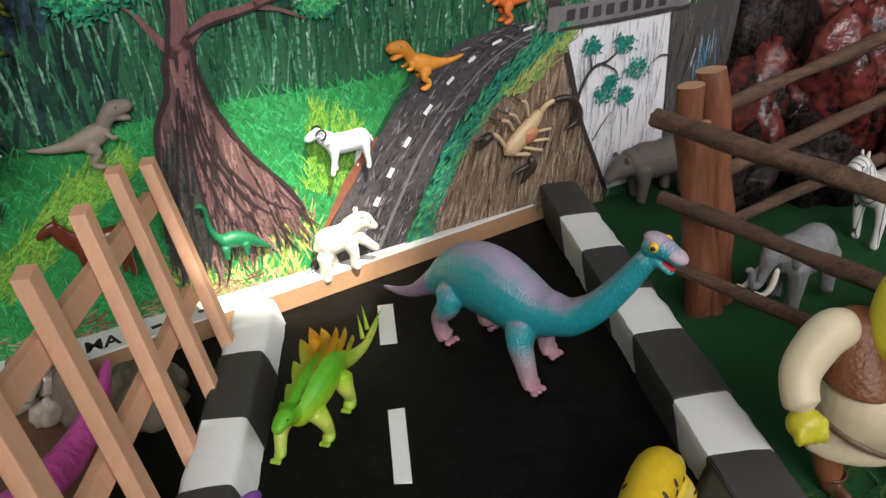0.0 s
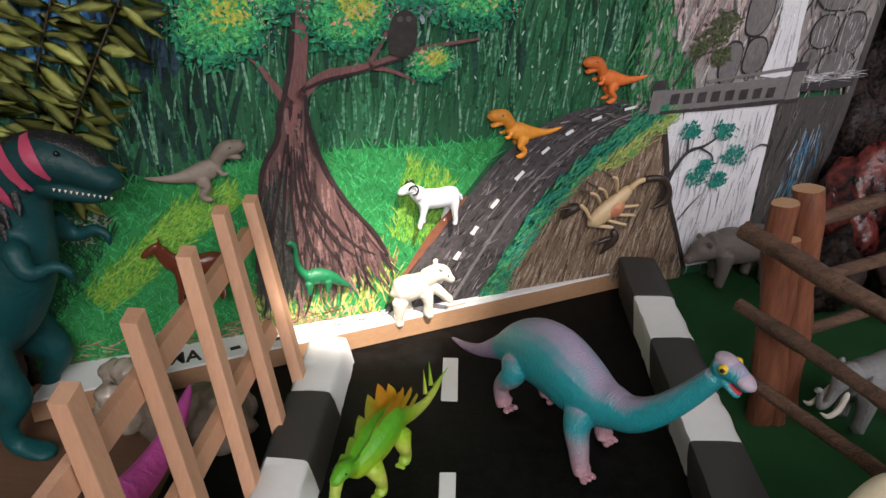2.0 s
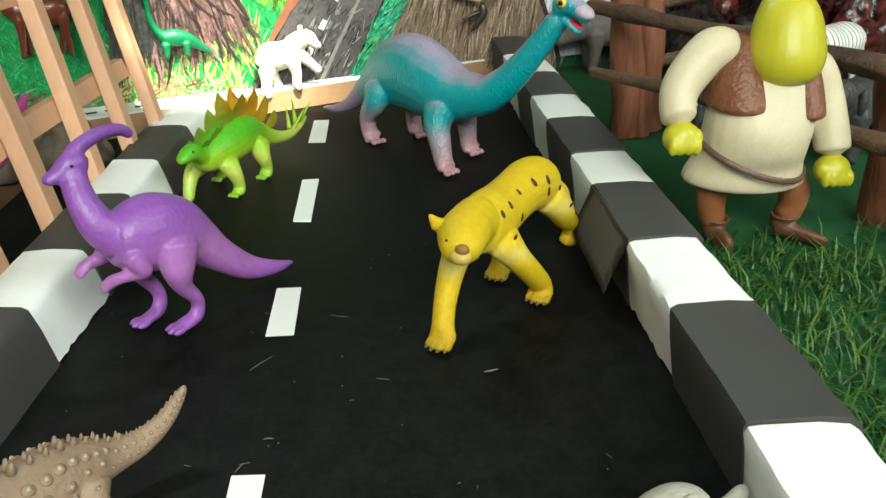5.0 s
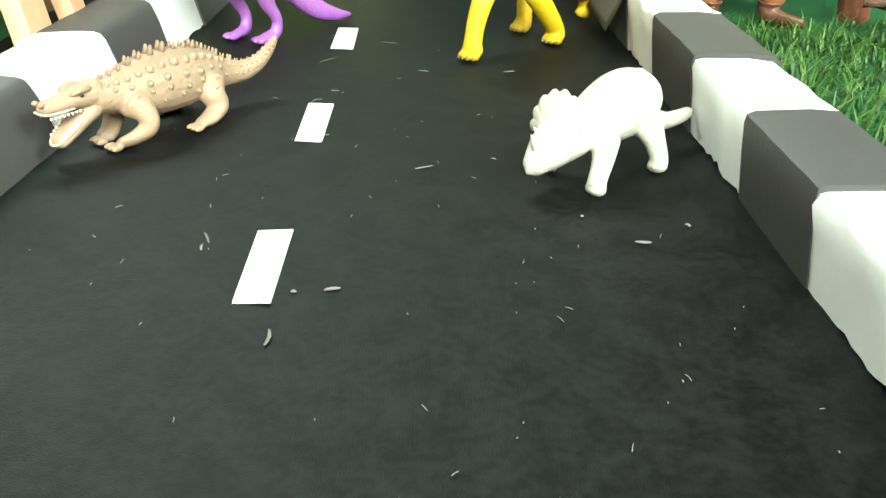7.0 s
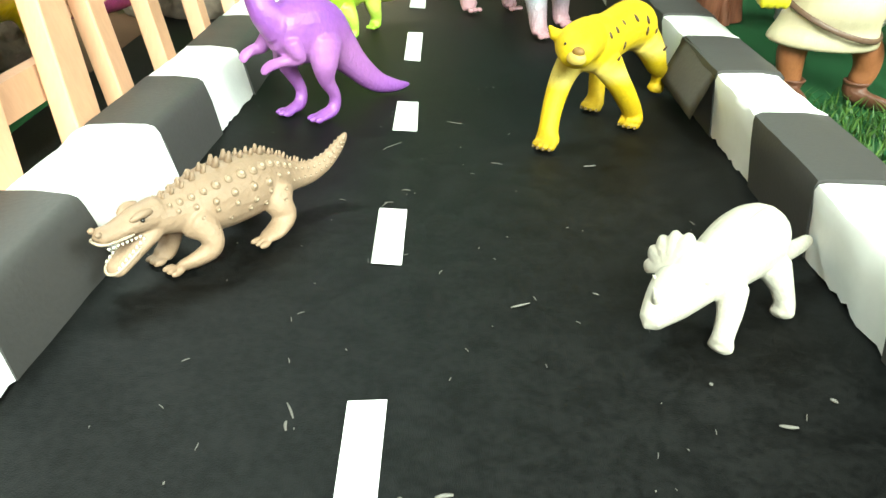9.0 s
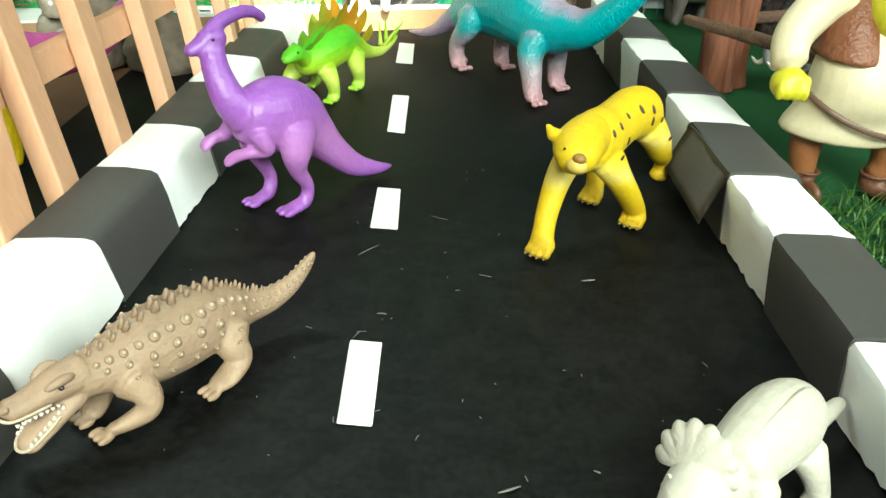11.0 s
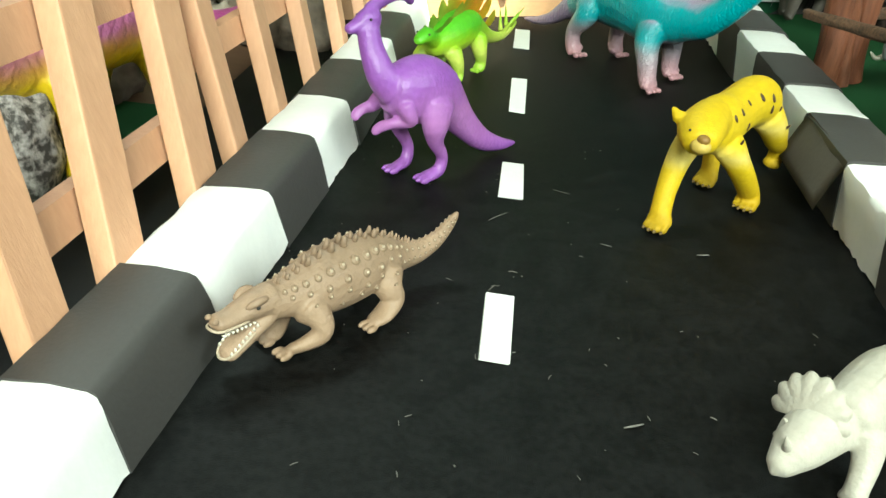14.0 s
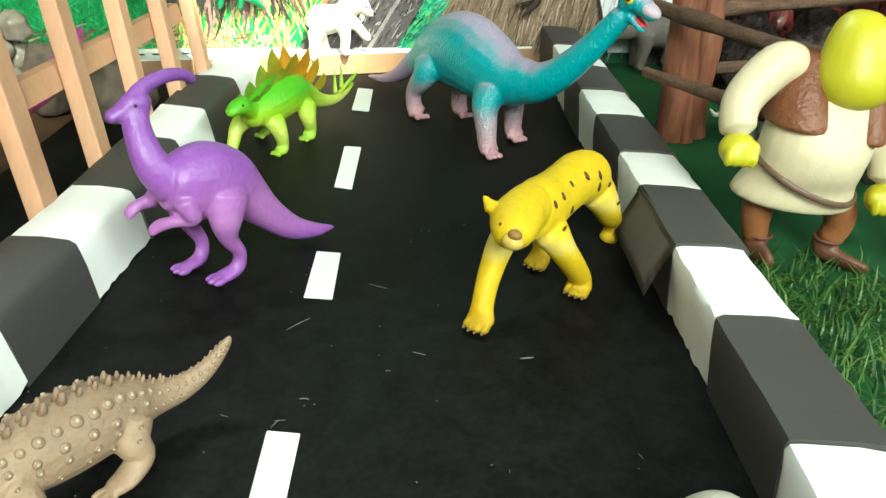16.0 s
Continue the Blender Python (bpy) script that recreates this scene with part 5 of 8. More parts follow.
    for k in range(8):
        for z0, dz, x0, dx, up in ((0.0258, -0.0001, 0.0575, 0.0021, -1), (0.0228, -0.0014, 0.056, 0.0019, 1)):
            for side in (-1, 1):
                bm = bmesh.new()
                p = (x0 + k * dx, side * (0.0060 - k * 0.00018), z0 + dz * k)
                cone(bm, p, (p[0], p[1], p[2] + up * 0.0014), 0.0009, 5, 0.0003)
                part("tooth", bm, IVORY, root)
    for name, rim in (("upper_lip", [(0.060, -0.0058, 0.0272), (0.069, -0.0050, 0.0268), (0.0745, -0.0038, 0.0272), (0.0765, 0, 0.0282), (0.0745, 0.0038, 0.0272), (0.069, 0.0050, 0.0268), (0.060, 0.0058, 0.0272)]), ("lower_lip", [(0.058, -0.0066, 0.0204), (0.066, -0.0058, 0.0146), (0.0708, -0.0040, 0.0112), (0.0726, 0, 0.0102), (0.0708, 0.0040, 0.0112), (0.066, 0.0058, 0.0146), (0.058, 0.0066, 0.0204)])):
        bm = bmesh.new()
        tube(bm, [(*q, 0.0007) for q in rim], 3, 7)
        part(name, bm, pale, root, "worn pale lip")
    for s in (-1, 1):
        bm = bmesh.new()
        tube(bm, [(0.050, s * 0.0056, 0.0350, 0.0016), (0.0550, s * 0.0060, 0.0352, 0.0019), (0.0600, s * 0.0048, 0.0335, 0.0014)], 3, 8)
        part("brow", bm, skin, root)
        bm = bmesh.new()
        ball(bm, (0.0745, s * 0.0026, 0.0318), 0.0016, (1.1, 0.9, 0.9), 2)
        part("nostril", bm, skin, root)
    eyes(root, [(0.0555, 0.0068, 0.0328), (0.0555, -0.0068, 0.0328)], 0.0010)


def cheetah():
    skin = sprayed("yellow_plastic", [(0.0, (0.30, 0.19, 0.008)), (0.012, (0.52, 0.34, 0.010)), (0.034, (0.54, 0.38, 0.012)), (0.043, (0.55, 0.43, 0.10)), (0.054, (0.54, 0.385, 0.012)), (0.095, (0.54, 0.362, 0.009))], rough=0.6, gloss=0.3, bump=0.3, bump_size=650)
    feet = ((0.1005, -0.002), (0.0245, 0.0270), (0.0090, -0.0097))

    def ears(bm):
        ball(bm, (0.0895, -0.0075, 0.0735), 0.0046, (0.7, 0.9, 1.0))
        cone(bm, (0.0895, -0.0075, 0.0725), (0.0890, -0.0135, 0.0785), 0.0046, 8, 0.0012)
        ball(bm, (0.0770, 0.0145, 0.0740), 0.0042, (1.0, 0.8, 0.6))
        for x, y in feet:
            for s in (-1.5, -0.5, 0.5, 1.5):
                ball(bm, (x + 0.002 - abs(s) * 0.0014, y + s * 0.0040, 0.0036), 0.0028, (1.6, 0.85, 1.1))
    root = figure("toy_cheetah", pose(0.160, 0.387, 0.0004, 0, 0, 236), "yellow plastic cheetah with brown spots striding along the road", skin, [
        [(0.062, 0.002, 0.063, 0.0135, 0.0165), (0.046, 0.001, 0.0605, 0.0165, 0.0195), (0.028, 0, 0.0600, 0.0160, 0.0175), (0.008, 0, 0.0615, 0.0152, 0.0172), (-0.012, 0, 0.0620, 0.0160, 0.0182), (-0.030, 0.001, 0.0580, 0.0160, 0.0180), (-0.044, 0.002, 0.0500, 0.0115, 0.0125)],
        [(0.056, 0.001, 0.0660, 0.0135, 0.0150), (0.072, 0.003, 0.0680, 0.0138, 0.0138), (0.085, 0.006, 0.0685, 0.0146, 0.0126), (0.096, 0.0105, 0.0675, 0.0124, 0.0108), (0.1035, 0.0145, 0.0650, 0.0090, 0.0078)],
        [(0.056, -0.008, 0.052, 0.0098, 0.0120), (0.068, -0.0095, 0.040, 0.0084), (0.082, -0.0075, 0.024, 0.0070), (0.091, -0.0045, 0.011, 0.0068), (0.0955, -0.0025, 0.0056, 0.0088, 0.0052), (0.1000, -0.002, 0.0042, 0.0080, 0.0036)],
        [(0.048, 0.011, 0.052, 0.0100, 0.0135), (0.043, 0.0195, 0.039, 0.0086), (0.031, 0.0235, 0.025, 0.0078), (0.018, 0.0255, 0.0110, 0.0072), (0.0195, 0.0265, 0.0056, 0.0088, 0.0052), (0.0240, 0.0270, 0.0042, 0.0080, 0.0036)],
        [(-0.022, -0.009, 0.052, 0.0105, 0.0135), (-0.010, -0.0130, 0.038, 0.0085), (-0.003, -0.0125, 0.024, 0.0068), (0.000, -0.0105, 0.0105, 0.0064), (0.0045, -0.0098, 0.0055, 0.0084, 0.0050), (0.0090, -0.0097, 0.0042, 0.0076, 0.0034)],
        [(-0.030, 0.008, 0.052, 0.0110, 0.0140), (-0.037, 0.0140, 0.041, 0.0104), (-0.047, 0.0160, 0.029, 0.0082), (-0.059, 0.0160, 0.021, 0.0064), (-0.063, 0.0150, 0.0100, 0.0060), (-0.057, 0.0150, 0.0048, 0.0074, 0.0040)],
        [(-0.042, 0.001, 0.056, 0.0055), (-0.056, 0.003, 0.050, 0.0042), (-0.066, 0.007, 0.041, 0.0038), (-0.068, 0.010, 0.028, 0.0034)],
    ], 0.0012, "toys on the road", "toy animal", 2, ears)
    spot = material("brown_spot_paint", (0.045, 0.018, 0.010), rough=0.5, bump=0)
    hide = skin_tree(root.children[0])
    # along the body, and degrees round it from the spine
    for x, a in ((0.053, 55), (0.042, 51), (0.023, 41), (0.003, 45), (-0.014, 88), (0.028, 96), (0.048, 106), (0.034, 124), (-0.031, 101), (-0.014, 60), (-0.036, 124), (0.052, -58), (0.040, -46), (0.022, -52), (0.030, -95), (0.004, -48), (-0.012, -80), (-0.030, -64), (-0.030, -105), (0.046, -104)):
        out = Vector((0, math.sin(radians(a)), math.cos(radians(a))))
        c = hide.ray_cast(Vector((x, 0, 0.0600)) + out * 0.06, -out)[0]
        if c is None:
            continue
        bm = bmesh.new()
        ball(bm, (0, 0, 0), 0.0027 * random.uniform(0.8, 1.15), (1.12, 0.66, 0.30), 2)
        turn = out.to_track_quat("Z", "X").to_matrix().to_4x4()
        bmesh.ops.transform(bm, matrix=Matrix.Translation(c) @ turn, verts=bm.verts)
        part("spot", bm, spot, root, "brown painted spot")
    face = lambda a, b, z: Vector((0.096 + 0.83 * a - 0.55 * b, 0.0095 + 0.55 * a + 0.83 * b, z))
    bm = bmesh.new()
    ball(bm, face(0.0122, 0.0, 0.0705), 0.0044, (0.8, 0.9, 0.7), 3)
    part("nose", bm, material("brown_nose_paint", (0.16, 0.075, 0.014), (0.26, 0.15, 0.02), rough=0.55, grain=500, bump=0.1), root, "brown sprayed nose")
    bm = bmesh.new()
    ball(bm, face(0.0112, -0.0006, 0.0662), 0.0062, (0.85, 1.0, 0.74), 3)
    part("muzzle", bm, material("pale_muzzle_paint", (0.50, 0.37, 0.09), (0.47, 0.33, 0.05), rough=0.55, bump=0.2), root, "pale muzzle")
    dark_paw = material("dusky_claw_paint", (0.16, 0.10, 0.03), rough=0.5, bump=0)
    for x, y in feet:
        for s in (-1.5, -0.5, 0.5, 1.5):
            bm = bmesh.new()
            ball(bm, (x + 0.0058 - abs(s) * 0.0014, y + s * 0.0040, 0.0028), 0.0014, (1.3, 0.8, 0.9), 2)
            part("claw", bm, dark_paw, root, "dusky claw")
    eyes(root, [face(0.0068, -0.0078, 0.0738)], 0.0008)
    eyes(root, [face(0.0060, 0.0088, 0.0722)], 0.0005)


def stegosaur():
    skin = sprayed("lime_plastic", [(0.0, (0.22, 0.44, 0.02)), (0.02, (0.48, 0.55, 0.10)), (0.034, (0.30, 0.50, 0.02)), (0.048, (0.10, 0.40, 0.015)), (0.065, (0.09, 0.36, 0.02))], rough=0.4, bump=0.35, bump_size=420)
    fl = [(0.022, 0.010, 0.030, 0.0090, 0.0110), (0.022, 0.0165, 0.020, 0.0068), (0.019, 0.0175, 0.0095, 0.0052), (0.021, 0.0178, 0.0042, 0.0058, 0.0040), (0.026, 0.0178, 0.0032, 0.005, 0.0028)]
    fr = [(0.026, -0.010, 0.030, 0.0090, 0.0110), (0.038, -0.0145, 0.022, 0.0068), (0.046, -0.0135, 0.0105, 0.0052), (0.050, -0.0125, 0.0042, 0.0058, 0.0040), (0.055, -0.0125, 0.0032, 0.005, 0.0028)]
    hl = [(-0.026, 0.010, 0.034, 0.0105, 0.0135), (-0.022, 0.0160, 0.022, 0.0075), (-0.026, 0.0165, 0.011, 0.0055), (-0.024, 0.0165, 0.0044, 0.0060, 0.0042), (-0.019, 0.0165, 0.0032, 0.0052, 0.0028)]
    hr = [(-0.024, -0.010, 0.034, 0.0105, 0.0135), (-0.012, -0.0170, 0.022, 0.0075), (-0.011, -0.0185, 0.011, 0.0055), (-0.007, -0.0190, 0.0044, 0.0060, 0.0042), (-0.002, -0.0190, 0.0032, 0.0052, 0.0028)]
    root = figure("toy_stegosaur", pose(-0.0573, 0.5870, 0.0004, 0, 0, 245), "bright green plastic stegosaur with orange back plates on the road", skin, [
        [(0.043, 0, 0.036, 0.0095, 0.0100), (0.026, 0, 0.037, 0.0145, 0.0150), (0.004, 0, 0.0405, 0.0175, 0.0190), (-0.020, 0, 0.0415, 0.0155, 0.0175), (-0.042, 0, 0.0345, 0.0098, 0.0115), (-0.066, 0.001, 0.0235, 0.0062, 0.0072), (-0.092, 0.002, 0.0185, 0.0042, 0.0048), (-0.112, 0.003, 0.0225, 0.0028, 0.0032), (-0.124, 0.004, 0.0285, 0.0014, 0.0016)],
        [(0.034, 0, 0.038, 0.0095, 0.0100), (0.046, 0.001, 0.043, 0.0076, 0.0078), (0.055, 0.002, 0.0475, 0.0076, 0.0074), (0.0640, 0.002, 0.0465, 0.0060, 0.0052), (0.0695, 0.002, 0.0440, 0.0044, 0.0034)],
        fl, fr, hl, hr], 0.001, "toys on the road", rounds=2, extra=lambda bm: [ball(bm, (x, y + k * 0.0034, 0.0026), 0.0023, (1.5, 0.8, 0.95)) for x, y in ((0.0295, 0.0178), (0.0585, -0.0125), (-0.0155, 0.0165), (0.0015, -0.0190)) for k in (-1, 0, 1)])
    plate_skin = sprayed("plate_plastic", [(-0.060, (0.62, 0.55, 0.04)), (-0.046, (0.88, 0.56, 0.04)), (-0.022, (0.85, 0.42, 0.03)), (-0.004, (0.46, 0.44, 0.04)), (0.022, (0.30, 0.44, 0.05)), (0.05, (0.16, 0.38, 0.03))], axis="X", rough=0.42, soft=0.004)
    ridge = ((0.048, 0.045, 0.012), (0.033, 0.048, 0.016), (0.016, 0.053, 0.022), (-0.002, 0.0570, 0.028), (-0.020, 0.0550, 0.030), (-0.037, 0.0480, 0.026), (-0.052, 0.038, 0.018))
    for k, (x, z, h) in enumerate(ridge):
        for side in (-1, 1):
            bm = bmesh.new()
            xx = x - (0.006 if side > 0 else 0)
            pts = [(a * (0.95 + h * 13), b) for a, b in ((-0.0060, 0), (-0.0094, h * 0.30), (-0.0090, h * 0.55), (-0.0062, h * 0.80), (-0.0030, h), (0.0006, h * 0.86), (0.0046, h * 0.62), (0.0072, h * 0.34), (0.0060, 0))]
            f = bm.faces.new([bm.verts.new((xx + a, 0, b)) for a, b in pts])
            bmesh.ops.solidify(bm, geom=[f], thickness=0.0022)
            bmesh.ops.bevel(bm, geom=bm.edges[:], offset=0.0005, segments=1, affect="EDGES")
            lean = Matrix.Translation((0, side * 0.0035, z - 0.003)) @ Matrix.Rotation(-side * radians(15), 4, "X")
            bmesh.ops.transform(bm, matrix=lean, verts=bm.verts)
            part("back_plate", bm, plate_skin, root, "green and orange plate", smooth=False)
    for x, z in ((-0.100, 0.022), (-0.112, 0.025)):
        for side in (-1, 1):
            bm = bmesh.new()
            cone(bm, (x, side * 0.002, z), (x - 0.012, side * 0.011, z + 0.020), 0.0026, 8)
            part("tail_spike", bm, skin, root)
    eyes(root, [(0.0600, 0.0082, 0.0505), (0.0600, -0.0044, 0.0505)], 0.0011)


def sauropod():
    lilac = (0.33, 0.275, 0.39)
    skin = sprayed("teal_plastic", [(0.0, (0.44, 0.22, 0.25)), (0.016, (0.38, 0.24, 0.28)), (0.034, (0.26, 0.25, 0.29)), (0.046, (0.02, 0.26, 0.30)), (0.080, (0.012, 0.29, 0.33)), (0.170, (0.02, 0.27, 0.31))], rough=0.30, wrinkle=0.32, wrinkle_size=620, bump=0.35, bump_size=420, soft=0.005, over=(lilac, 0.050))
    tail_skin = sprayed("lilac_plastic", [(0.0, (0.30, 0.24, 0.32)), (0.03, (0.24, 0.18, 0.30)), (0.06, (0.16, 0.18, 0.30))], rough=0.42, wrinkle=0.4, wrinkle_size=420, bump=0.25)
    hr = [(-0.048, -0.013, 0.060, 0.0145, 0.0210), (-0.044, -0.0225, 0.045, 0.0120, 0.0135), (-0.057, -0.0240, 0.027, 0.0086), (-0.057, -0.0230, 0.0110, 0.0082), (-0.050, -0.0225, 0.0050, 0.0105, 0.0055)]
    hl = [(-0.040, 0.013, 0.060, 0.0140, 0.0210), (-0.034, 0.0220, 0.044, 0.0115, 0.0130), (-0.043, 0.0240, 0.026, 0.0084), (-0.042, 0.0240, 0.0100, 0.0082), (-0.036, 0.0240, 0.0050, 0.0105, 0.0055)]
    fr = [(0.044, -0.012, 0.056, 0.0150, 0.0210), (0.049, -0.0225, 0.042, 0.0128), (0.057, -0.0260, 0.026, 0.0100), (0.063, -0.0275, 0.0110, 0.0086), (0.069, -0.0278, 0.0050, 0.0112, 0.0055)]
    fl = [(0.040, 0.012, 0.056, 0.0145, 0.0200), (0.038, 0.0215, 0.041, 0.0118), (0.038, 0.0250, 0.024, 0.0092), (0.039, 0.0258, 0.0100, 0.0084), (0.045, 0.0259, 0.0050, 0.0106, 0.0055)]
    root = figure("toy_sauropod", pose(0.114, 0.6615, 0.0004, 0, 0, -53.6), "teal and lilac plastic long-necked dinosaur on the road", skin, [
        [(0.078, 0.001, 0.070, 0.0165, 0.0185), (0.054, 0, 0.066, 0.0220, 0.0245), (0.026, 0, 0.0685, 0.0265, 0.0335), (-0.006, 0, 0.0745, 0.0265, 0.0380), (-0.034, 0, 0.0705, 0.0240, 0.0355), (-0.062, 0, 0.060, 0.0180, 0.0265), (-0.086, 0, 0.047, 0.0120, 0.0155), (-0.104, 0, 0.036, 0.0085, 0.0105)],
        [(0.062, 0, 0.068, 0.0195, 0.0215), (0.086, 0.002, 0.0715, 0.0155, 0.0175), (0.108, 0.006, 0.0865, 0.0126, 0.0138), (0.126, 0.012, 0.1075, 0.0110, 0.0116), (0.140, 0.018, 0.1280, 0.0098, 0.0100), (0.149, 0.022, 0.1430, 0.0090, 0.0090)],
        [(0.145, 0.0225, 0.1490, 0.0096, 0.0086), (0.155, 0.0240, 0.1525, 0.0104, 0.0094), (0.165, 0.0245, 0.1500, 0.0088, 0.0074), (0.172, 0.0245, 0.1465, 0.0074, 0.0058), (0.1770, 0.0245, 0.1440, 0.0060, 0.0046)],
        [(0.152, 0.0235, 0.1430, 0.0080, 0.0056), (0.161, 0.0240, 0.1375, 0.0064, 0.0032), (0.1685, 0.0240, 0.1325, 0.0050, 0.0024)],
        hr, hl, fr, fl], 0.0014, "toys on the road", rounds=2, extra=lambda bm: [ball(bm, (x, y + k * 0.0060, 0.0036), 0.0034, (1.3, 0.95, 0.85)) for x, y in ((-0.0430, -0.0225), (-0.0290, 0.0240), (0.0745, -0.0280), (0.0500, 0.0259)) for k in (-1, 0, 1)])
    bm = bmesh.new()
    tube(bm, [(-0.084, 0, 0.049, 0.0122, 0.0155), (-0.104, 0, 0.0355, 0.0090, 0.0108), (-0.128, 0.001, 0.0205, 0.0062, 0.0072), (-0.156, 0.002, 0.0105, 0.0043, 0.0048), (-0.183, 0.0034, 0.0060, 0.0018, 0.0020)])
    part("tail", fused(bm, 0.0013, 2), tail_skin, root, "lilac tail")
    grey = material("grey_lilac_paint", (0.46, 0.38, 0.44), (0.34, 0.27, 0.34), rough=0.5, bump=0.3)
    for name, c, size, tip in (("snout", (0.1705, 0.0245, 0.1490), (0.0105, 0.0080, 0.0052), 24), ("brow", (0.1530, 0.0240, 0.1580), (0.0105, 0.0084, 0.0048), 6)):
        bm = bmesh.new()
        ball(bm, (0, 0, 0), 1.0, size, 3)
        bmesh.ops.transform(bm, matrix=Matrix.Translation(c) @ Matrix.Rotation(radians(tip), 4, "Y"), verts=bm.verts)
        part(name, bm, grey, root, "greyish lilac " + name)
    bm = bmesh.new()
    tube(bm, [(0.158, 0.0240, 0.1425, 0.0040, 0.0014), (0.164, 0.0242, 0.1390, 0.0038, 0.0015), (0.1695, 0.0242, 0.1355, 0.0028, 0.0012)])
    part("tongue", bm, RED_PAINT, root, "red tongue")
    for s in (-1, 1):
        c = Vector((0.1565, 0.0242 + s * 0.0090, 0.1548))
        bm = bmesh.new()
        ball(bm, c, 0.0042)
        e = part("eye", bm, EYE_YELLOW, root, "yellow painted eye")
        bm = bmesh.new()
        ball(bm, c + Vector((0.0010, s * 0.0028, 0.0003)), 0.0022)
        part("pupil", bm, EYE_BLACK, e)


def triceratops():
    skin = sprayed("cream_plastic", [(0.0, (0.46, 0.43, 0.37)), (0.02, (0.47, 0.44, 0.38)), (0.05, (0.41, 0.38, 0.32))], rough=0.55, bump=0.4, bump_size=420)
    leg = lambda x, y, fx: [(x, y * 0.50, 0.027, 0.0080, 0.0110), (x + fx * 0.5, y * 0.82, 0.017, 0.0060), (x + fx, y * 1.0, 0.0080, 0.0050), (x + fx + 0.002, y * 1.05, 0.0042, 0.0064, 0.0042), (x + fx + 0.004, y * 1.06, 0.0036, 0.0062, 0.0034)]
    root = figure("toy_triceratops", pose(0.170, 0.128, 0.0004, 0, 0, 218.5) @ Matrix.Scale(0.94, 4), "cream-white plastic triceratops lowering its head on the road", skin, [
        [(0.034, 0, 0.0270, 0.0120, 0.0125), (0.016, 0, 0.0325, 0.0150, 0.0175), (0.001, 0, 0.0350, 0.0160, 0.0192), (-0.012, 0, 0.0320, 0.0142, 0.0168), (-0.022, 0, 0.0225, 0.0072, 0.0086), (-0.038, 0.001, 0.0170, 0.0048, 0.0054), (-0.052, 0.001, 0.0158, 0.0042, 0.0046), (-0.065, 0.001, 0.0166, 0.0034, 0.0036)],
        [(0.030, 0, 0.0270, 0.0110, 0.0120), (0.044, -0.003, 0.0245, 0.0125, 0.0130), (0.053, -0.003, 0.0205, 0.0108, 0.0112), (0.0605, -0.003, 0.0160, 0.0074, 0.0076), (0.0655, -0.003, 0.0125, 0.0046, 0.0050)],
        leg(0.024, 0.0190, 0.014), leg(0.026, -0.0155, 0.008), leg(-0.008, 0.0205, -0.003), leg(-0.012, -0.0165, -0.006)], 0.0009, "toys on the road")
    bm = bmesh.new()
    for face in (-1, 1):
        rings = []
        for grow, thick in ((0.0, 0.0075), (0.45, 0.0062), (0.8, 0.0036), (0.95, 0.0018), (1.0, 0.0)):
            ring = []
            for k in range(65):
                a = radians(-118 + 236 * k / 64)
                r = grow * (0.0162 + 0.0026 * abs(math.sin(k / 64 * 9 * math.pi)) ** 0.8 * grow ** 3)
                ring.append(bm.verts.new((face * thick, math.sin(a) * r * 0.95, math.cos(a) * r)))
            rings.append(ring)
        for p, q in zip(rings, rings[1:]):
            for k in range(64):
                bm.faces.new((p[k], p[k + 1], q[k + 1], q[k]))
    bmesh.ops.remove_doubles(bm, verts=bm.verts, dist=0.00002)
    bmesh.ops.recalc_face_normals(bm, faces=bm.faces)
    bmesh.ops.transform(bm, matrix=Matrix.Translation((0.0425, -0.0080, 0.0300)) @ Matrix.Rotation(radians(-14), 4, "Y"), verts=bm.verts)
    part("frill", bm, skin, root, "scalloped neck frill")
    for p, q, r in (((0.053, 0.0015, 0.026), (0.055, 0.0035, 0.0295), 0.0024), ((0.053, -0.0085, 0.026), (0.056, -0.0115, 0.0310), 0.0028), ((0.0600, -0.003, 0.0200), (0.0665, -0.003, 0.0325), 0.0034)):
        bm = bmesh.new()
        cone(bm, p, q, r, 10)
        part("horn", bm, skin, root)
    bm = bmesh.new()
    tube(bm, [(0.030, 0.003, 0.0405, 0.0016, 0.0022), (0.016, 0.004, 0.0485, 0.0018, 0.0026), (-0.002, 0.004, 0.0525, 0.0018, 0.0026), (-0.016, 0.003, 0.0465, 0.0014, 0.0020)], 4, 8)
    part("moulded_seam", bm, skin, root, "moulded ridge along the back")
    mark = material("worn_print", (0.30, 0.27, 0.22), rough=0.6, bump=0)
    for k in range(12):
        x = 0.020 - k * 0.0031
        bm = bmesh.new()
        ball(bm, (x, 0.0084, 0.0490 - 0.00012 * (k - 6.5) ** 2), 0.0010, (0.8, 0.7, 0.7), 1)
        part("moulded_mark", bm, mark, root)


parasaur()
croc()
cheetah()
stegosaur()
sauropod()
triceratops()


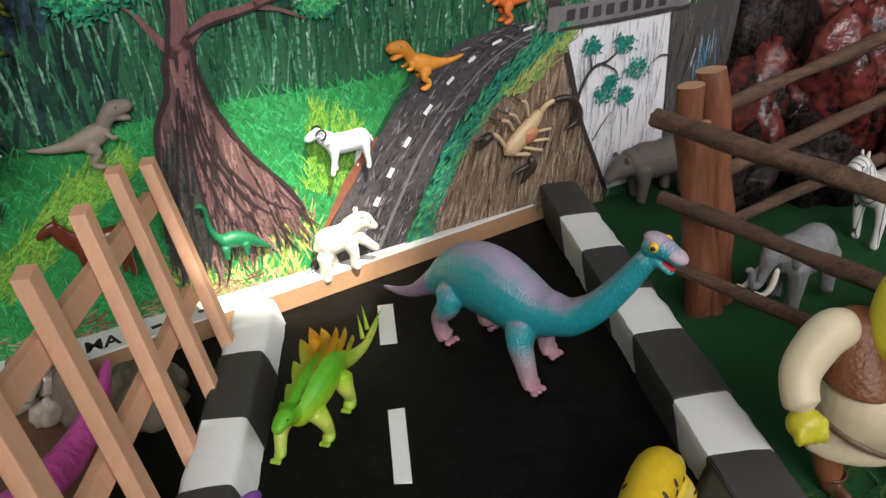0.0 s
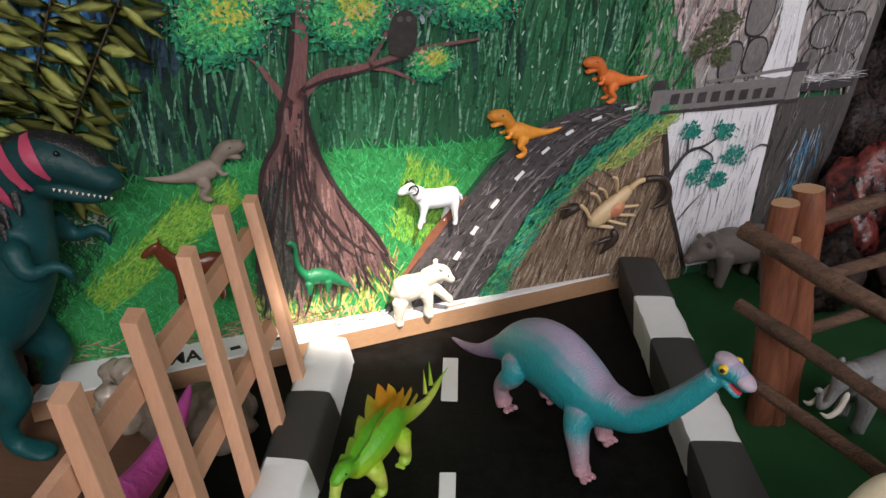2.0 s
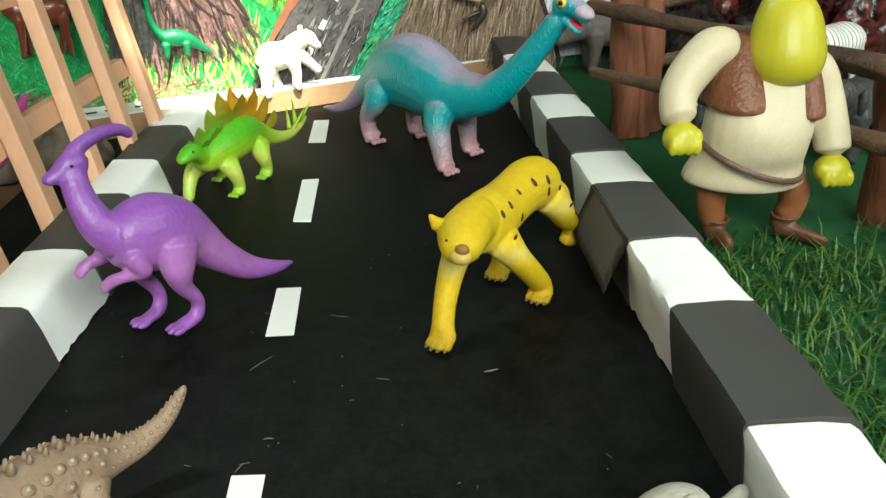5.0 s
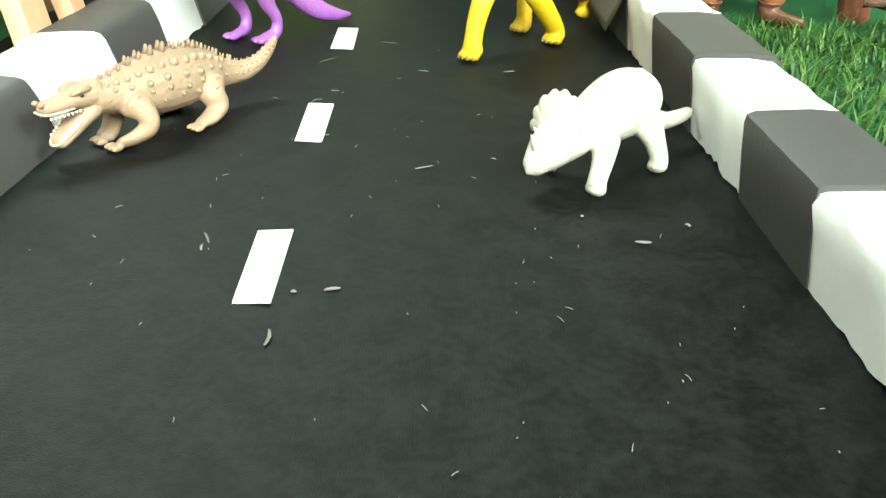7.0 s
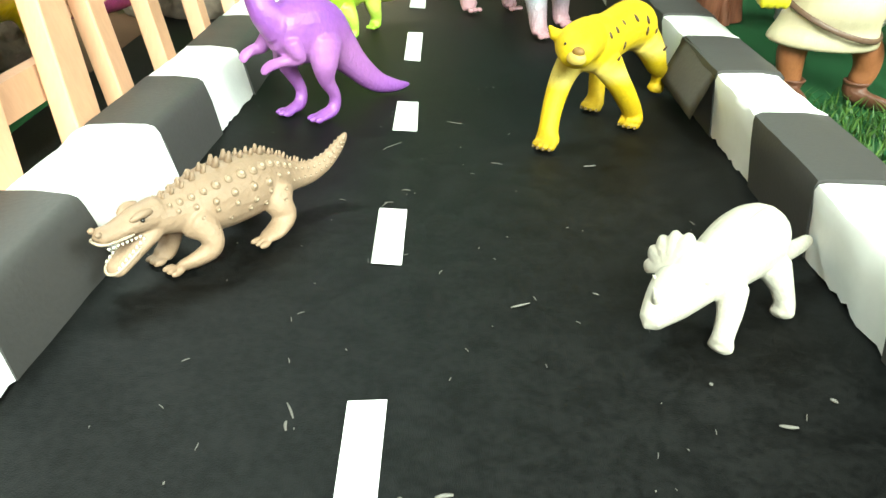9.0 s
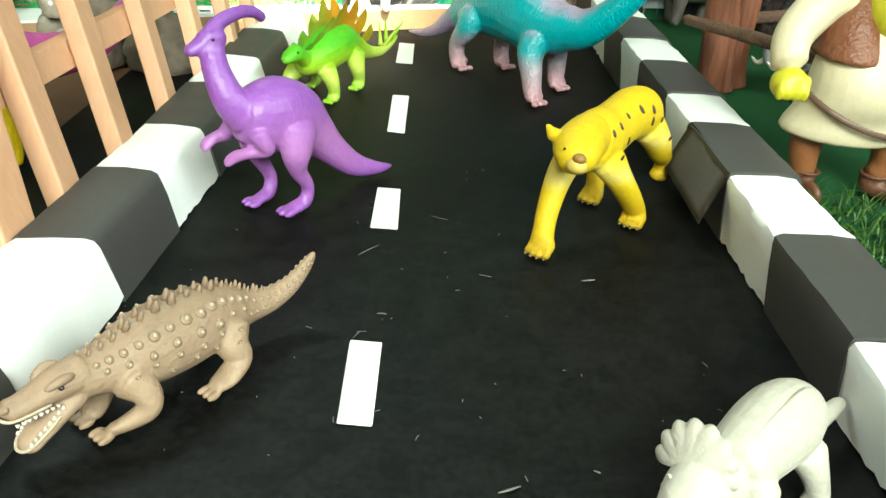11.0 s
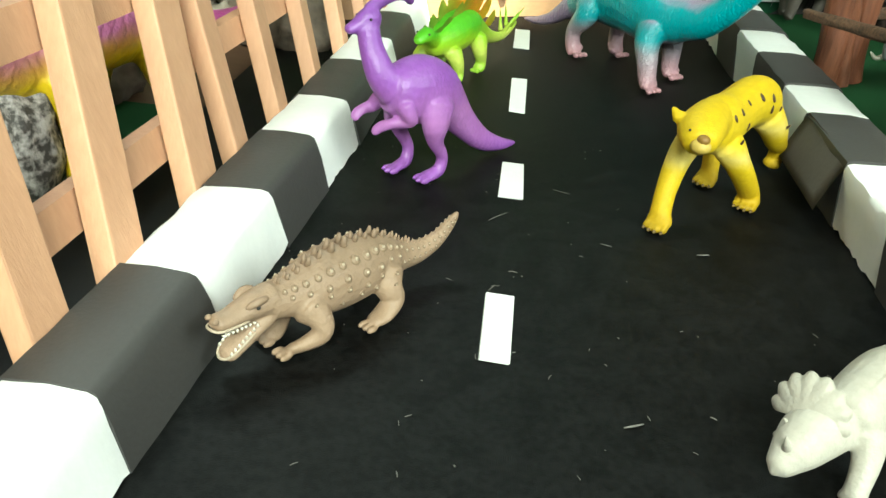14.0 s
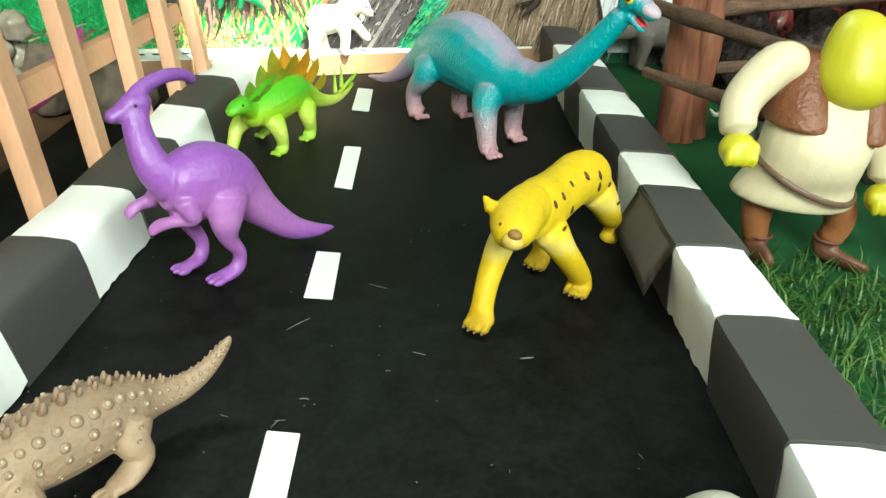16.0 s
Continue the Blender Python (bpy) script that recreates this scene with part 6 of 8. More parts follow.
# ---- the doll on the lawn, kept plain ----
def doll():
    cream = material("cream_cloth_paint", (0.60, 0.52, 0.36), (0.52, 0.44, 0.30), rough=0.5, bump=0.15)
    brown = material("brown_vest_paint", (0.20, 0.07, 0.032), (0.13, 0.045, 0.02), rough=0.45, bump=0.9, bump_size=260)
    lime = material("yellow_green_paint", (0.50, 0.46, 0.025), (0.42, 0.38, 0.02), rough=0.42, bump=0.1)
    leg_m = material("brown_leg_paint", (0.30, 0.12, 0.045), (0.2, 0.07, 0.03), rough=0.45, bump=0.2)
    boot = material("dark_boot_paint", (0.14, 0.055, 0.03), (0.09, 0.035, 0.02), rough=0.5, bump=0.3, bump_size=300)
    belt = material("dark_belt_paint", (0.13, 0.075, 0.05), rough=0.45, bump=0.1)
    whole, groups = bmesh.new(), []

    def add(index, voxel, build):
        bm = bmesh.new()
        build(bm)
        bm = fused(bm, voxel, 3)
        me = bpy.data.meshes.new("piece")
        bm.to_mesh(me)
        bm.free()
        before = len(whole.faces)
        whole.from_mesh(me)
        bpy.data.meshes.remove(me)
        whole.faces.ensure_lookup_table()
        for k in range(before, len(whole.faces)):
            whole.faces[k].material_index = index

    def tunic(bm):
        stack(bm, [(-0.004, 0.002, 0.047, 0.046, 0.034), (-0.004, 0.001, 0.054, 0.0455, 0.0345), (-0.004, -0.001, 0.064, 0.0410, 0.0330), (-0.004, -0.006, 0.078, 0.0385, 0.0350), (-0.003, -0.007, 0.094, 0.0385, 0.0345), (-0.001, -0.002, 0.114, 0.0370, 0.0290), (0.001, 0.003, 0.134, 0.0330, 0.0215), (0.002, 0.004, 0.147, 0.0200, 0.0140)])
        tube(bm, [(-0.026, 0.004, 0.138, 0.0145), (-0.040, 0.002, 0.1405, 0.0150), (-0.053, -0.001, 0.130, 0.0148), (-0.0635, -0.006, 0.117, 0.0138), (-0.0670, -0.014, 0.106, 0.0128), (-0.0665, -0.020, 0.0985, 0.0126)])
        tube(bm, [(0.024, 0.004, 0.130, 0.0145), (0.037, 0.002, 0.124, 0.0145), (0.0450, -0.002, 0.108, 0.0138), (0.0495, -0.010, 0.090, 0.0130), (0.0515, -0.015, 0.078, 0.0126), (0.0520, -0.017, 0.0725, 0.0124)])

    def vest(bm):
        stack(bm, [(-0.0215, -0.004, 0.104, 0.0235, 0.0335), (-0.0215, -0.002, 0.112, 0.0225, 0.0320), (-0.0210, 0.002, 0.126, 0.0205, 0.0265), (-0.0190, 0.005, 0.140, 0.0165, 0.0190), (-0.0165, 0.006, 0.150, 0.0110, 0.0120)], sides=20)
        stack(bm, [(0.0240, -0.005, 0.099, 0.0165, 0.0325), (0.0240, -0.002, 0.108, 0.0160, 0.0315), (0.0235, 0.002, 0.122, 0.0150, 0.0265), (0.0220, 0.005, 0.136, 0.0125, 0.0185), (0.0195, 0.006, 0.146, 0.0090, 0.0120)], sides=20)

    def head(bm):
        stack(bm, [(0.005, -0.004, 0.118, 0.0170, 0.0170), (0.006, -0.010, 0.126, 0.0235, 0.0235), (0.006, -0.012, 0.138, 0.0262, 0.0255), (0.006, -0.010, 0.151, 0.0245, 0.0240), (0.006, -0.007, 0.163, 0.0215, 0.0212), (0.006, -0.004, 0.173, 0.0160, 0.0165), (0.006, -0.002, 0.179, 0.0080, 0.0085)])

    def fists(bm):
        for x, y, z in ((-0.0660, -0.024, 0.0885), (0.0525, -0.020, 0.0600)):
            ball(bm, (x, y, z), 0.0122, (1.05, 1, 0.95), 3)
            for k in range(4):
                ball(bm, (x - 0.0085 + k * 0.0057, y - 0.0090, z - 0.0035), 0.0042, (0.85, 1.1, 1.6), 2)
            ball(bm, (x + (0.010 if x < 0 else -0.010), y - 0.004, z + 0.001), 0.0046, (0.9, 1.1, 1.4), 2)

    def legs(bm):
        tube(bm, [(-0.024, 0.002, 0.060, 0.0125), (-0.027, 0.0, 0.042, 0.0122), (-0.025, 0.001, 0.028, 0.0108), (-0.021, 0.002, 0.014, 0.0092)])
        tube(bm, [(0.022, 0.002, 0.060, 0.0120), (0.036, 0.0, 0.044, 0.0120), (0.040, 0.001, 0.029, 0.0108), (0.036, 0.002, 0.015, 0.0092)])

    def boots(bm):
        for x, dx in ((-0.020, 0.004), (0.036, 0.018)):
            tube(bm, [(x, 0.002, 0.017, 0.0098), (x, 0.001, 0.0105, 0.0094), (x + dx * 0.4, -0.005, 0.0062, 0.0096, 0.0060), (x + dx, -0.015, 0.0048, 0.0088, 0.0046), (x + dx * 1.4, -0.021, 0.0042, 0.0060, 0.0036)])
            tube(bm, [(x + 0.0102 * math.cos(a), 0.001 + 0.0102 * math.sin(a), 0.0185, 0.0016) for a in (2 * math.pi * k / 16 for k in range(17))], 1, 6)

    def strap(bm):
        ring = [(math.cos(a) * 0.0405 - 0.004, math.sin(a) * 0.0365 - 0.004, 0.0715 - 0.010 * math.cos(a) + 0.009 * math.sin(a), 0.0013, 0.0027) for a in (2 * math.pi * k / 24 for k in range(25))]
        tube(bm, ring, 1, 8)

    for index, voxel, build in ((0, 0.0016, tunic), (1, 0.0016, vest), (2, 0.0016, head), (2, 0.0012, fists), (3, 0.0014, legs), (5, 0.0012, boots), (4, 0.0010, strap)):
        add(index, voxel, build)
    # the vest stands open over the chest
    ob = part("toy_figure", whole, [cream, brown, lime, leg_m, belt, boot])
    ob.matrix_basis = pose(0.333, 0.428, 0.0004) @ Matrix.Diagonal((0.94, 0.94, 0.995, 1.0))
    tagged(ob, "plain plastic doll in cream tunic and brown vest on the lawn", "doll")


doll()


# ---- animals by the stick fence ----
def four_legged(name, m, label, skin, size, body, leg, neck, head, tail, voxel, group="", category="toy animal", ear=None, feet=None):
    """size: half length and hip height; body: half width, half height; leg: radius; neck, head, tail: stations."""
    half, hip = size
    bw, bh = body
    limbs = [[(half, 0, hip, bw * 0.72, bh * 0.82), (half * 0.55, 0, hip, bw, bh), (0, 0, hip - bh * 0.06, bw, bh * 0.98), (-half * 0.6, 0, hip + bh * 0.04, bw * 0.98, bh), (-half, 0, hip, bw * 0.66, bh * 0.7)], neck, head]
    if tail:
        limbs.append(tail)
    for (x, y, fx) in feet or ((half * 0.72, 0.6, 0.004), (half * 0.72, -0.6, -0.004), (-half * 0.74, 0.6, -0.003), (-half * 0.74, -0.6, 0.006)):
        y = y * bw
        limbs.append([(x, y * 0.8, hip, leg * 1.5, leg * 1.9), (x + fx * 0.4, y, hip * 0.55, leg * 1.05), (x + fx, y, hip * 0.22, leg * 0.85), (x + fx + leg * 0.3, y, leg * 0.7, leg * 1.05, leg * 0.75)])

    def ears(bm):
        for p, r, sq in ear or ():
            ball(bm, p, r, sq, 2)
    return figure(name, m, label, skin, limbs, voxel, group, category, 2, ears)


def bear():
    skin = sprayed("grey_brown_plastic", [(0.0, (0.11, 0.095, 0.08)), (0.05, (0.15, 0.125, 0.11)), (0.09, (0.11, 0.09, 0.08))], rough=0.6, bump=0.6, bump_size=300)
    root = four_legged("toy_bear", pose(0.392, 0.984, -0.0006, 0, 0, 197), "grey-brown plastic bear standing beside the stick fence", skin, (0.042, 0.058), (0.022, 0.026), 0.0085, [(0.036, 0, 0.062, 0.018, 0.020), (0.052, 0, 0.060, 0.016, 0.017)], [(0.048, 0, 0.060, 0.0155, 0.0155), (0.062, 0, 0.055, 0.0150, 0.0145), (0.075, 0, 0.047, 0.0085, 0.0080), (0.083, 0, 0.043, 0.0065, 0.006)], None, 0.0014, "animals by the fence", ear=[((0.058, 0.013, 0.070), 0.0052, (0.6, 1, 1)), ((0.058, -0.013, 0.070), 0.0052, (0.6, 1, 1))])
    eyes(root, [(0.070, 0.0078, 0.057), (0.070, -0.0078, 0.057)], 0.0011)


def elephant(m, tint):
    skin = sprayed("elephant_plastic", [(0.0, tint), (0.09, tuple(c * 1.25 for c in tint))], rough=0.55, wrinkle=0.3, wrinkle_size=300, bump=0.3)
    root = four_legged("toy_elephant", m, "grey plastic elephant with raised trunk and white tusks on the lawn", skin, (0.034, 0.054), (0.022, 0.024), 0.0085, [(0.028, 0, 0.058, 0.016, 0.018), (0.042, 0, 0.062, 0.014, 0.016)], [(0.038, 0, 0.066, 0.0145, 0.0165), (0.052, 0, 0.066, 0.0105, 0.0130), (0.060, 0, 0.054, 0.0060), (0.066, 0, 0.042, 0.0044), (0.075, 0, 0.040, 0.0038), (0.080, 0, 0.050, 0.0034), (0.081, 0, 0.060, 0.0030), (0.089, 0, 0.063, 0.0030)], [(-0.034, 0, 0.058, 0.003), (-0.039, 0, 0.045, 0.002), (-0.040, 0, 0.030, 0.0015)], 0.0012, "animals by the fence", ear=[((0.036, 0.0175, 0.064), 0.013, (0.35, 0.35, 1.0)), ((0.036, -0.0175, 0.064), 0.013, (0.35, 0.35, 1.0))])
    for s in (-1, 1):
        bm = bmesh.new()
        tube(bm, [(0.052, s * 0.008, 0.054, 0.0032), (0.063, s * 0.011, 0.040, 0.0030), (0.076, s * 0.011, 0.036, 0.0024), (0.087, s * 0.010, 0.043, 0.0009)])
        part("tusk", bm, IVORY, root, "white tusk")
    eyes(root, [(0.053, 0.0095, 0.070), (0.053, -0.0095, 0.070)], 0.001)


def horse(name, m, label, skin, voxel=0.0012, group="", slim=1.0):
    root = four_legged(name, m, label, skin, (0.036, 0.062), (0.0155 * slim, 0.0185), 0.0052, [(0.030, 0, 0.066, 0.0115 * slim, 0.015), (0.044, 0, 0.082, 0.0085 * slim, 0.011), (0.052, 0, 0.098, 0.0065 * slim, 0.0085)], [(0.048, 0, 0.100, 0.0066 * slim, 0.0075), (0.060, 0, 0.096, 0.0062 * slim, 0.0068), (0.074, 0, 0.086, 0.0045, 0.0048)], [(-0.036, 0, 0.068, 0.0035), (-0.045, 0, 0.055, 0.0035), (-0.047, 0, 0.036, 0.0022)], voxel, group, ear=[((0.050, 0.0035, 0.108), 0.003, (0.6, 0.6, 1.6)), ((0.050, -0.0035, 0.108), 0.003, (0.6, 0.6, 1.6))])
    eyes(root, [(0.062, 0.0055 * slim, 0.099), (0.062, -0.0055 * slim, 0.099)], 0.001)
    return root


def striped(name):
    """White plastic with dark painted stripes."""
    m = bpy.data.materials.new(name)
    m.use_nodes = True
    n, l = m.node_tree.nodes, m.node_tree.links
    co, wave, ramp = n.new("ShaderNodeTexCoord"), n.new("ShaderNodeTexWave"), n.new("ShaderNodeValToRGB")
    l.new(co.outputs["Object"], wave.inputs[0]), l.new(wave.outputs["Fac"], ramp.inputs[0])
    wave.inputs["Scale"].default_value, wave.inputs["Distortion"].default_value, wave.inputs["Detail"].default_value = 60, 2.5, 2
    ramp.color_ramp.elements[0].color, ramp.color_ramp.elements[1].color = (0.04, 0.035, 0.035, 1), (0.72, 0.71, 0.68, 1)
    ramp.color_ramp.elements[0].position, ramp.color_ramp.elements[1].position = 0.05, 0.11
    l.new(ramp.outputs[0], n["Principled BSDF"].inputs["Base Color"])
    n["Principled BSDF"].inputs["Roughness"].default_value = 0.45
    return m


bear()
elephant(pose(0.434, 0.690, -0.0006, 0, 0, 206), (0.20, 0.20, 0.20))
elephant(pose(0.513, 0.594, -0.0006, 0, 0, 216), (0.035, 0.034, 0.034))
horse("toy_zebra", pose(0.592, 0.791, -0.0006, 0, 0, 201) @ Matrix.Scale(1.1, 4), "white plastic zebra with thin dark stripes beside the rocks", striped("zebra_paint"), group="animals by the fence", slim=1.5)


# ---- toys stuck on the painted board ----
def on_board(u, v, forward=1, tip=0.0, proud=0.007):
    return BOARD @ Matrix.Translation((u, -proud, v)) @ pose(0, 0, 0, 0, -tip if forward > 0 else tip, 0 if forward > 0 else 180)


def small_rex(m, label, tone, s=1.0):
    dark = tuple(c * 0.72 for c in tone)
    skin = sprayed("small_rex_plastic", [(0.0, tone), (0.03 * s, tone), (0.06 * s, dark)], rough=0.6, bump=0.25, bump_size=350)
    k = lambda rows: [tuple(a * s for a in r) for r in rows]
    leg = k([(-0.002, 0.006, 0.026, 0.0062, 0.0085), (0.004, 0.0078, 0.017, 0.0046), (-0.003, 0.0078, 0.009, 0.0034), (0.001, 0.0078, 0.0032, 0.0036), (0.008, 0.0078, 0.0022, 0.0036, 0.0020)])
    arm = k([(0.018, 0.006, 0.034, 0.0030), (0.022, 0.0080, 0.029, 0.0024), (0.027, 0.0080, 0.030, 0.0020)])
    root = figure("toy_tyrannosaur", m, label, skin, [
        k([(0.020, 0, 0.038, 0.0068, 0.0085), (0.006, 0, 0.033, 0.0090, 0.0115), (-0.008, 0, 0.030, 0.0080, 0.0095), (-0.024, 0, 0.029, 0.0052, 0.0058), (-0.040, 0, 0.030, 0.0032, 0.0036), (-0.056, 0, 0.034, 0.0014, 0.0016)]),
        k([(0.016, 0, 0.040, 0.0064, 0.0072), (0.022, 0, 0.048, 0.0074, 0.0080), (0.029, 0, 0.054, 0.0082, 0.0092), (0.039, 0, 0.0555, 0.0078, 0.0076), (0.0475, 0, 0.0550, 0.0064, 0.0062)]),
        k([(0.026, 0, 0.0490, 0.0066, 0.0054), (0.036, 0, 0.0450, 0.0058, 0.0034), (0.0435, 0, 0.0425, 0.0046, 0.0026)]),
        leg, mirrored(leg), arm, mirrored(arm)], 0.0009, "toys stuck on the board", rounds=2)
    eyes(root, [(0.033 * s, 0.0076 * s, 0.058 * s), (0.033 * s, -0.0076 * s, 0.058 * s)], 0.0010)


small_rex(on_board(0.073, 0.223, -1, 0), "small orange plastic tyrannosaur stuck on the painted board", (0.76, 0.29, 0.03), 0.90)
small_rex(on_board(0.178, 0.281, -1, 0, 0.008), "small red-orange plastic tyrannosaur stuck on the painted board", (0.72, 0.17, 0.03), 0.84)
small_rex(on_board(-0.272, 0.207, 1, 4), "small grey-brown plastic tyrannosaur stuck on the painted board", (0.24, 0.195, 0.155), 0.92)


def sheep():
    skin = material("white_plastic", (0.72, 0.73, 0.74), (0.62, 0.63, 0.65), rough=0.4, bump=0.2, bump_size=300)
    root = four_legged("toy_sheep", on_board(-0.024, 0.146, -1, 0, 0.011), "white plastic sheep stuck on the painted board", skin, (0.024, 0.036), (0.0100, 0.0118), 0.0036, [(0.020, 0, 0.040, 0.0085, 0.010), (0.031, 0, 0.049, 0.0062, 0.0075)], [(0.029, 0, 0.052, 0.0062, 0.0065), (0.038, 0, 0.050, 0.0056, 0.0056), (0.0465, 0, 0.046, 0.0036, 0.0036)], [(-0.025, 0, 0.038, 0.003), (-0.029, 0, 0.030, 0.002)], 0.0009, "toys stuck on the board")
    for s in (-1, 1):
        bm = bmesh.new()
        tube(bm, [(0.032 + 0.0052 * math.cos(a), s * (0.0066 + 0.0004 * a), 0.052 + 0.0052 * math.sin(a), 0.0011) for a in (0.5 * k for k in range(11))], 2, 6)
        part("horn", bm, EYE_BLACK, root, "dark curled horn")
    eyes(root, [(0.0405, 0.0045, 0.052), (0.0405, -0.0045, 0.052)], 0.0008)


def polar_bear():
    skin = material("pale_bear_plastic", (0.70, 0.66, 0.56), (0.58, 0.52, 0.42), rough=0.5, bump=0.4, bump_size=260)
    root = figure("toy_polar_bear", BOARD @ Matrix.Translation((-0.048, -0.018, 0.062)) @ Matrix.Scale(1.06, 4), "white plastic polar bear clambering on the ledge by the board", skin, [
        [(-0.023, 0, 0.004, 0.0105, 0.0125), (-0.012, 0, 0.007, 0.0130, 0.0165), (0.002, 0, 0.009, 0.0125, 0.0150), (0.014, 0, 0.014, 0.0110, 0.0125)],
        [(0.010, 0, 0.016, 0.0105, 0.0115), (0.022, -0.003, 0.024, 0.0100, 0.0105), (0.030, -0.006, 0.025, 0.0095, 0.0095), (0.037, -0.010, 0.020, 0.0052, 0.0048), (0.041, -0.012, 0.018, 0.0042, 0.0038)],
        [(-0.018, -0.006, -0.002, 0.0085, 0.0105), (-0.019, -0.008, -0.016, 0.0066), (-0.020, -0.008, -0.028, 0.0056), (-0.017, -0.010, -0.034, 0.0070, 0.0050)],
        [(-0.014, 0.006, -0.002, 0.0085, 0.0105), (-0.008, 0.007, -0.014, 0.0064), (-0.004, 0.007, -0.024, 0.0056), (0.000, 0.006, -0.028, 0.0066, 0.0046)],
        [(0.010, -0.006, 0.006, 0.0078, 0.0095), (0.014, -0.009, -0.009, 0.0058), (0.014, -0.010, -0.022, 0.0052), (0.018, -0.012, -0.027, 0.0064, 0.0044)],
        [(0.016, -0.004, 0.012, 0.0075, 0.0085), (0.028, -0.008, 0.002, 0.0056), (0.036, -0.010, -0.006, 0.0050), (0.041, -0.011, -0.009, 0.0056, 0.0040)],
    ], 0.0010, "toys stuck on the board", "toy animal", 2, lambda bm: [ball(bm, p, 0.0034, (1, 0.7, 1)) for p in ((0.024, 0.004, 0.0355), (0.026, -0.012, 0.0350))])
    eyes(root, [(0.0335, -0.0005, 0.0265), (0.0330, -0.0150, 0.0265)], 0.0010)
    bm = bmesh.new()
    ball(bm, (0.0435, -0.0135, 0.0195), 0.0019)
    part("nose", bm, EYE_BLACK, root)


def green_longneck():
    skin = sprayed("sea_green_plastic", [(0.0, (0.010, 0.13, 0.05)), (0.03, (0.006, 0.16, 0.06)), (0.07, (0.005, 0.12, 0.045))], rough=0.45)
    leg = lambda x, y: [(x, y * 0.7, 0.018, 0.0045, 0.006), (x, y, 0.009, 0.0034), (x + 0.001, y, 0.003, 0.0036)]
    figure("toy_longneck", on_board(-0.158, 0.076, -1, 0, 0.0085), "small green plastic long-necked dinosaur stuck on the board", skin, [
        [(0.016, 0, 0.021, 0.0062, 0.0072), (0.004, 0, 0.022, 0.0078, 0.0095), (-0.010, 0, 0.019, 0.0064, 0.0078), (-0.024, 0, 0.010, 0.0040, 0.0046), (-0.037, 0, 0.001, 0.0012)],
        [(0.012, 0, 0.022, 0.0062), (0.021, 0, 0.032, 0.0040), (0.026, 0, 0.046, 0.0030), (0.0265, 0, 0.060, 0.0028), (0.030, 0, 0.068, 0.0034, 0.0030), (0.036, 0, 0.068, 0.0022)],
        leg(0.013, 0.006), leg(0.011, -0.006), leg(-0.008, 0.006), leg(-0.010, -0.006)], 0.0009, "toys stuck on the board", rounds=2)


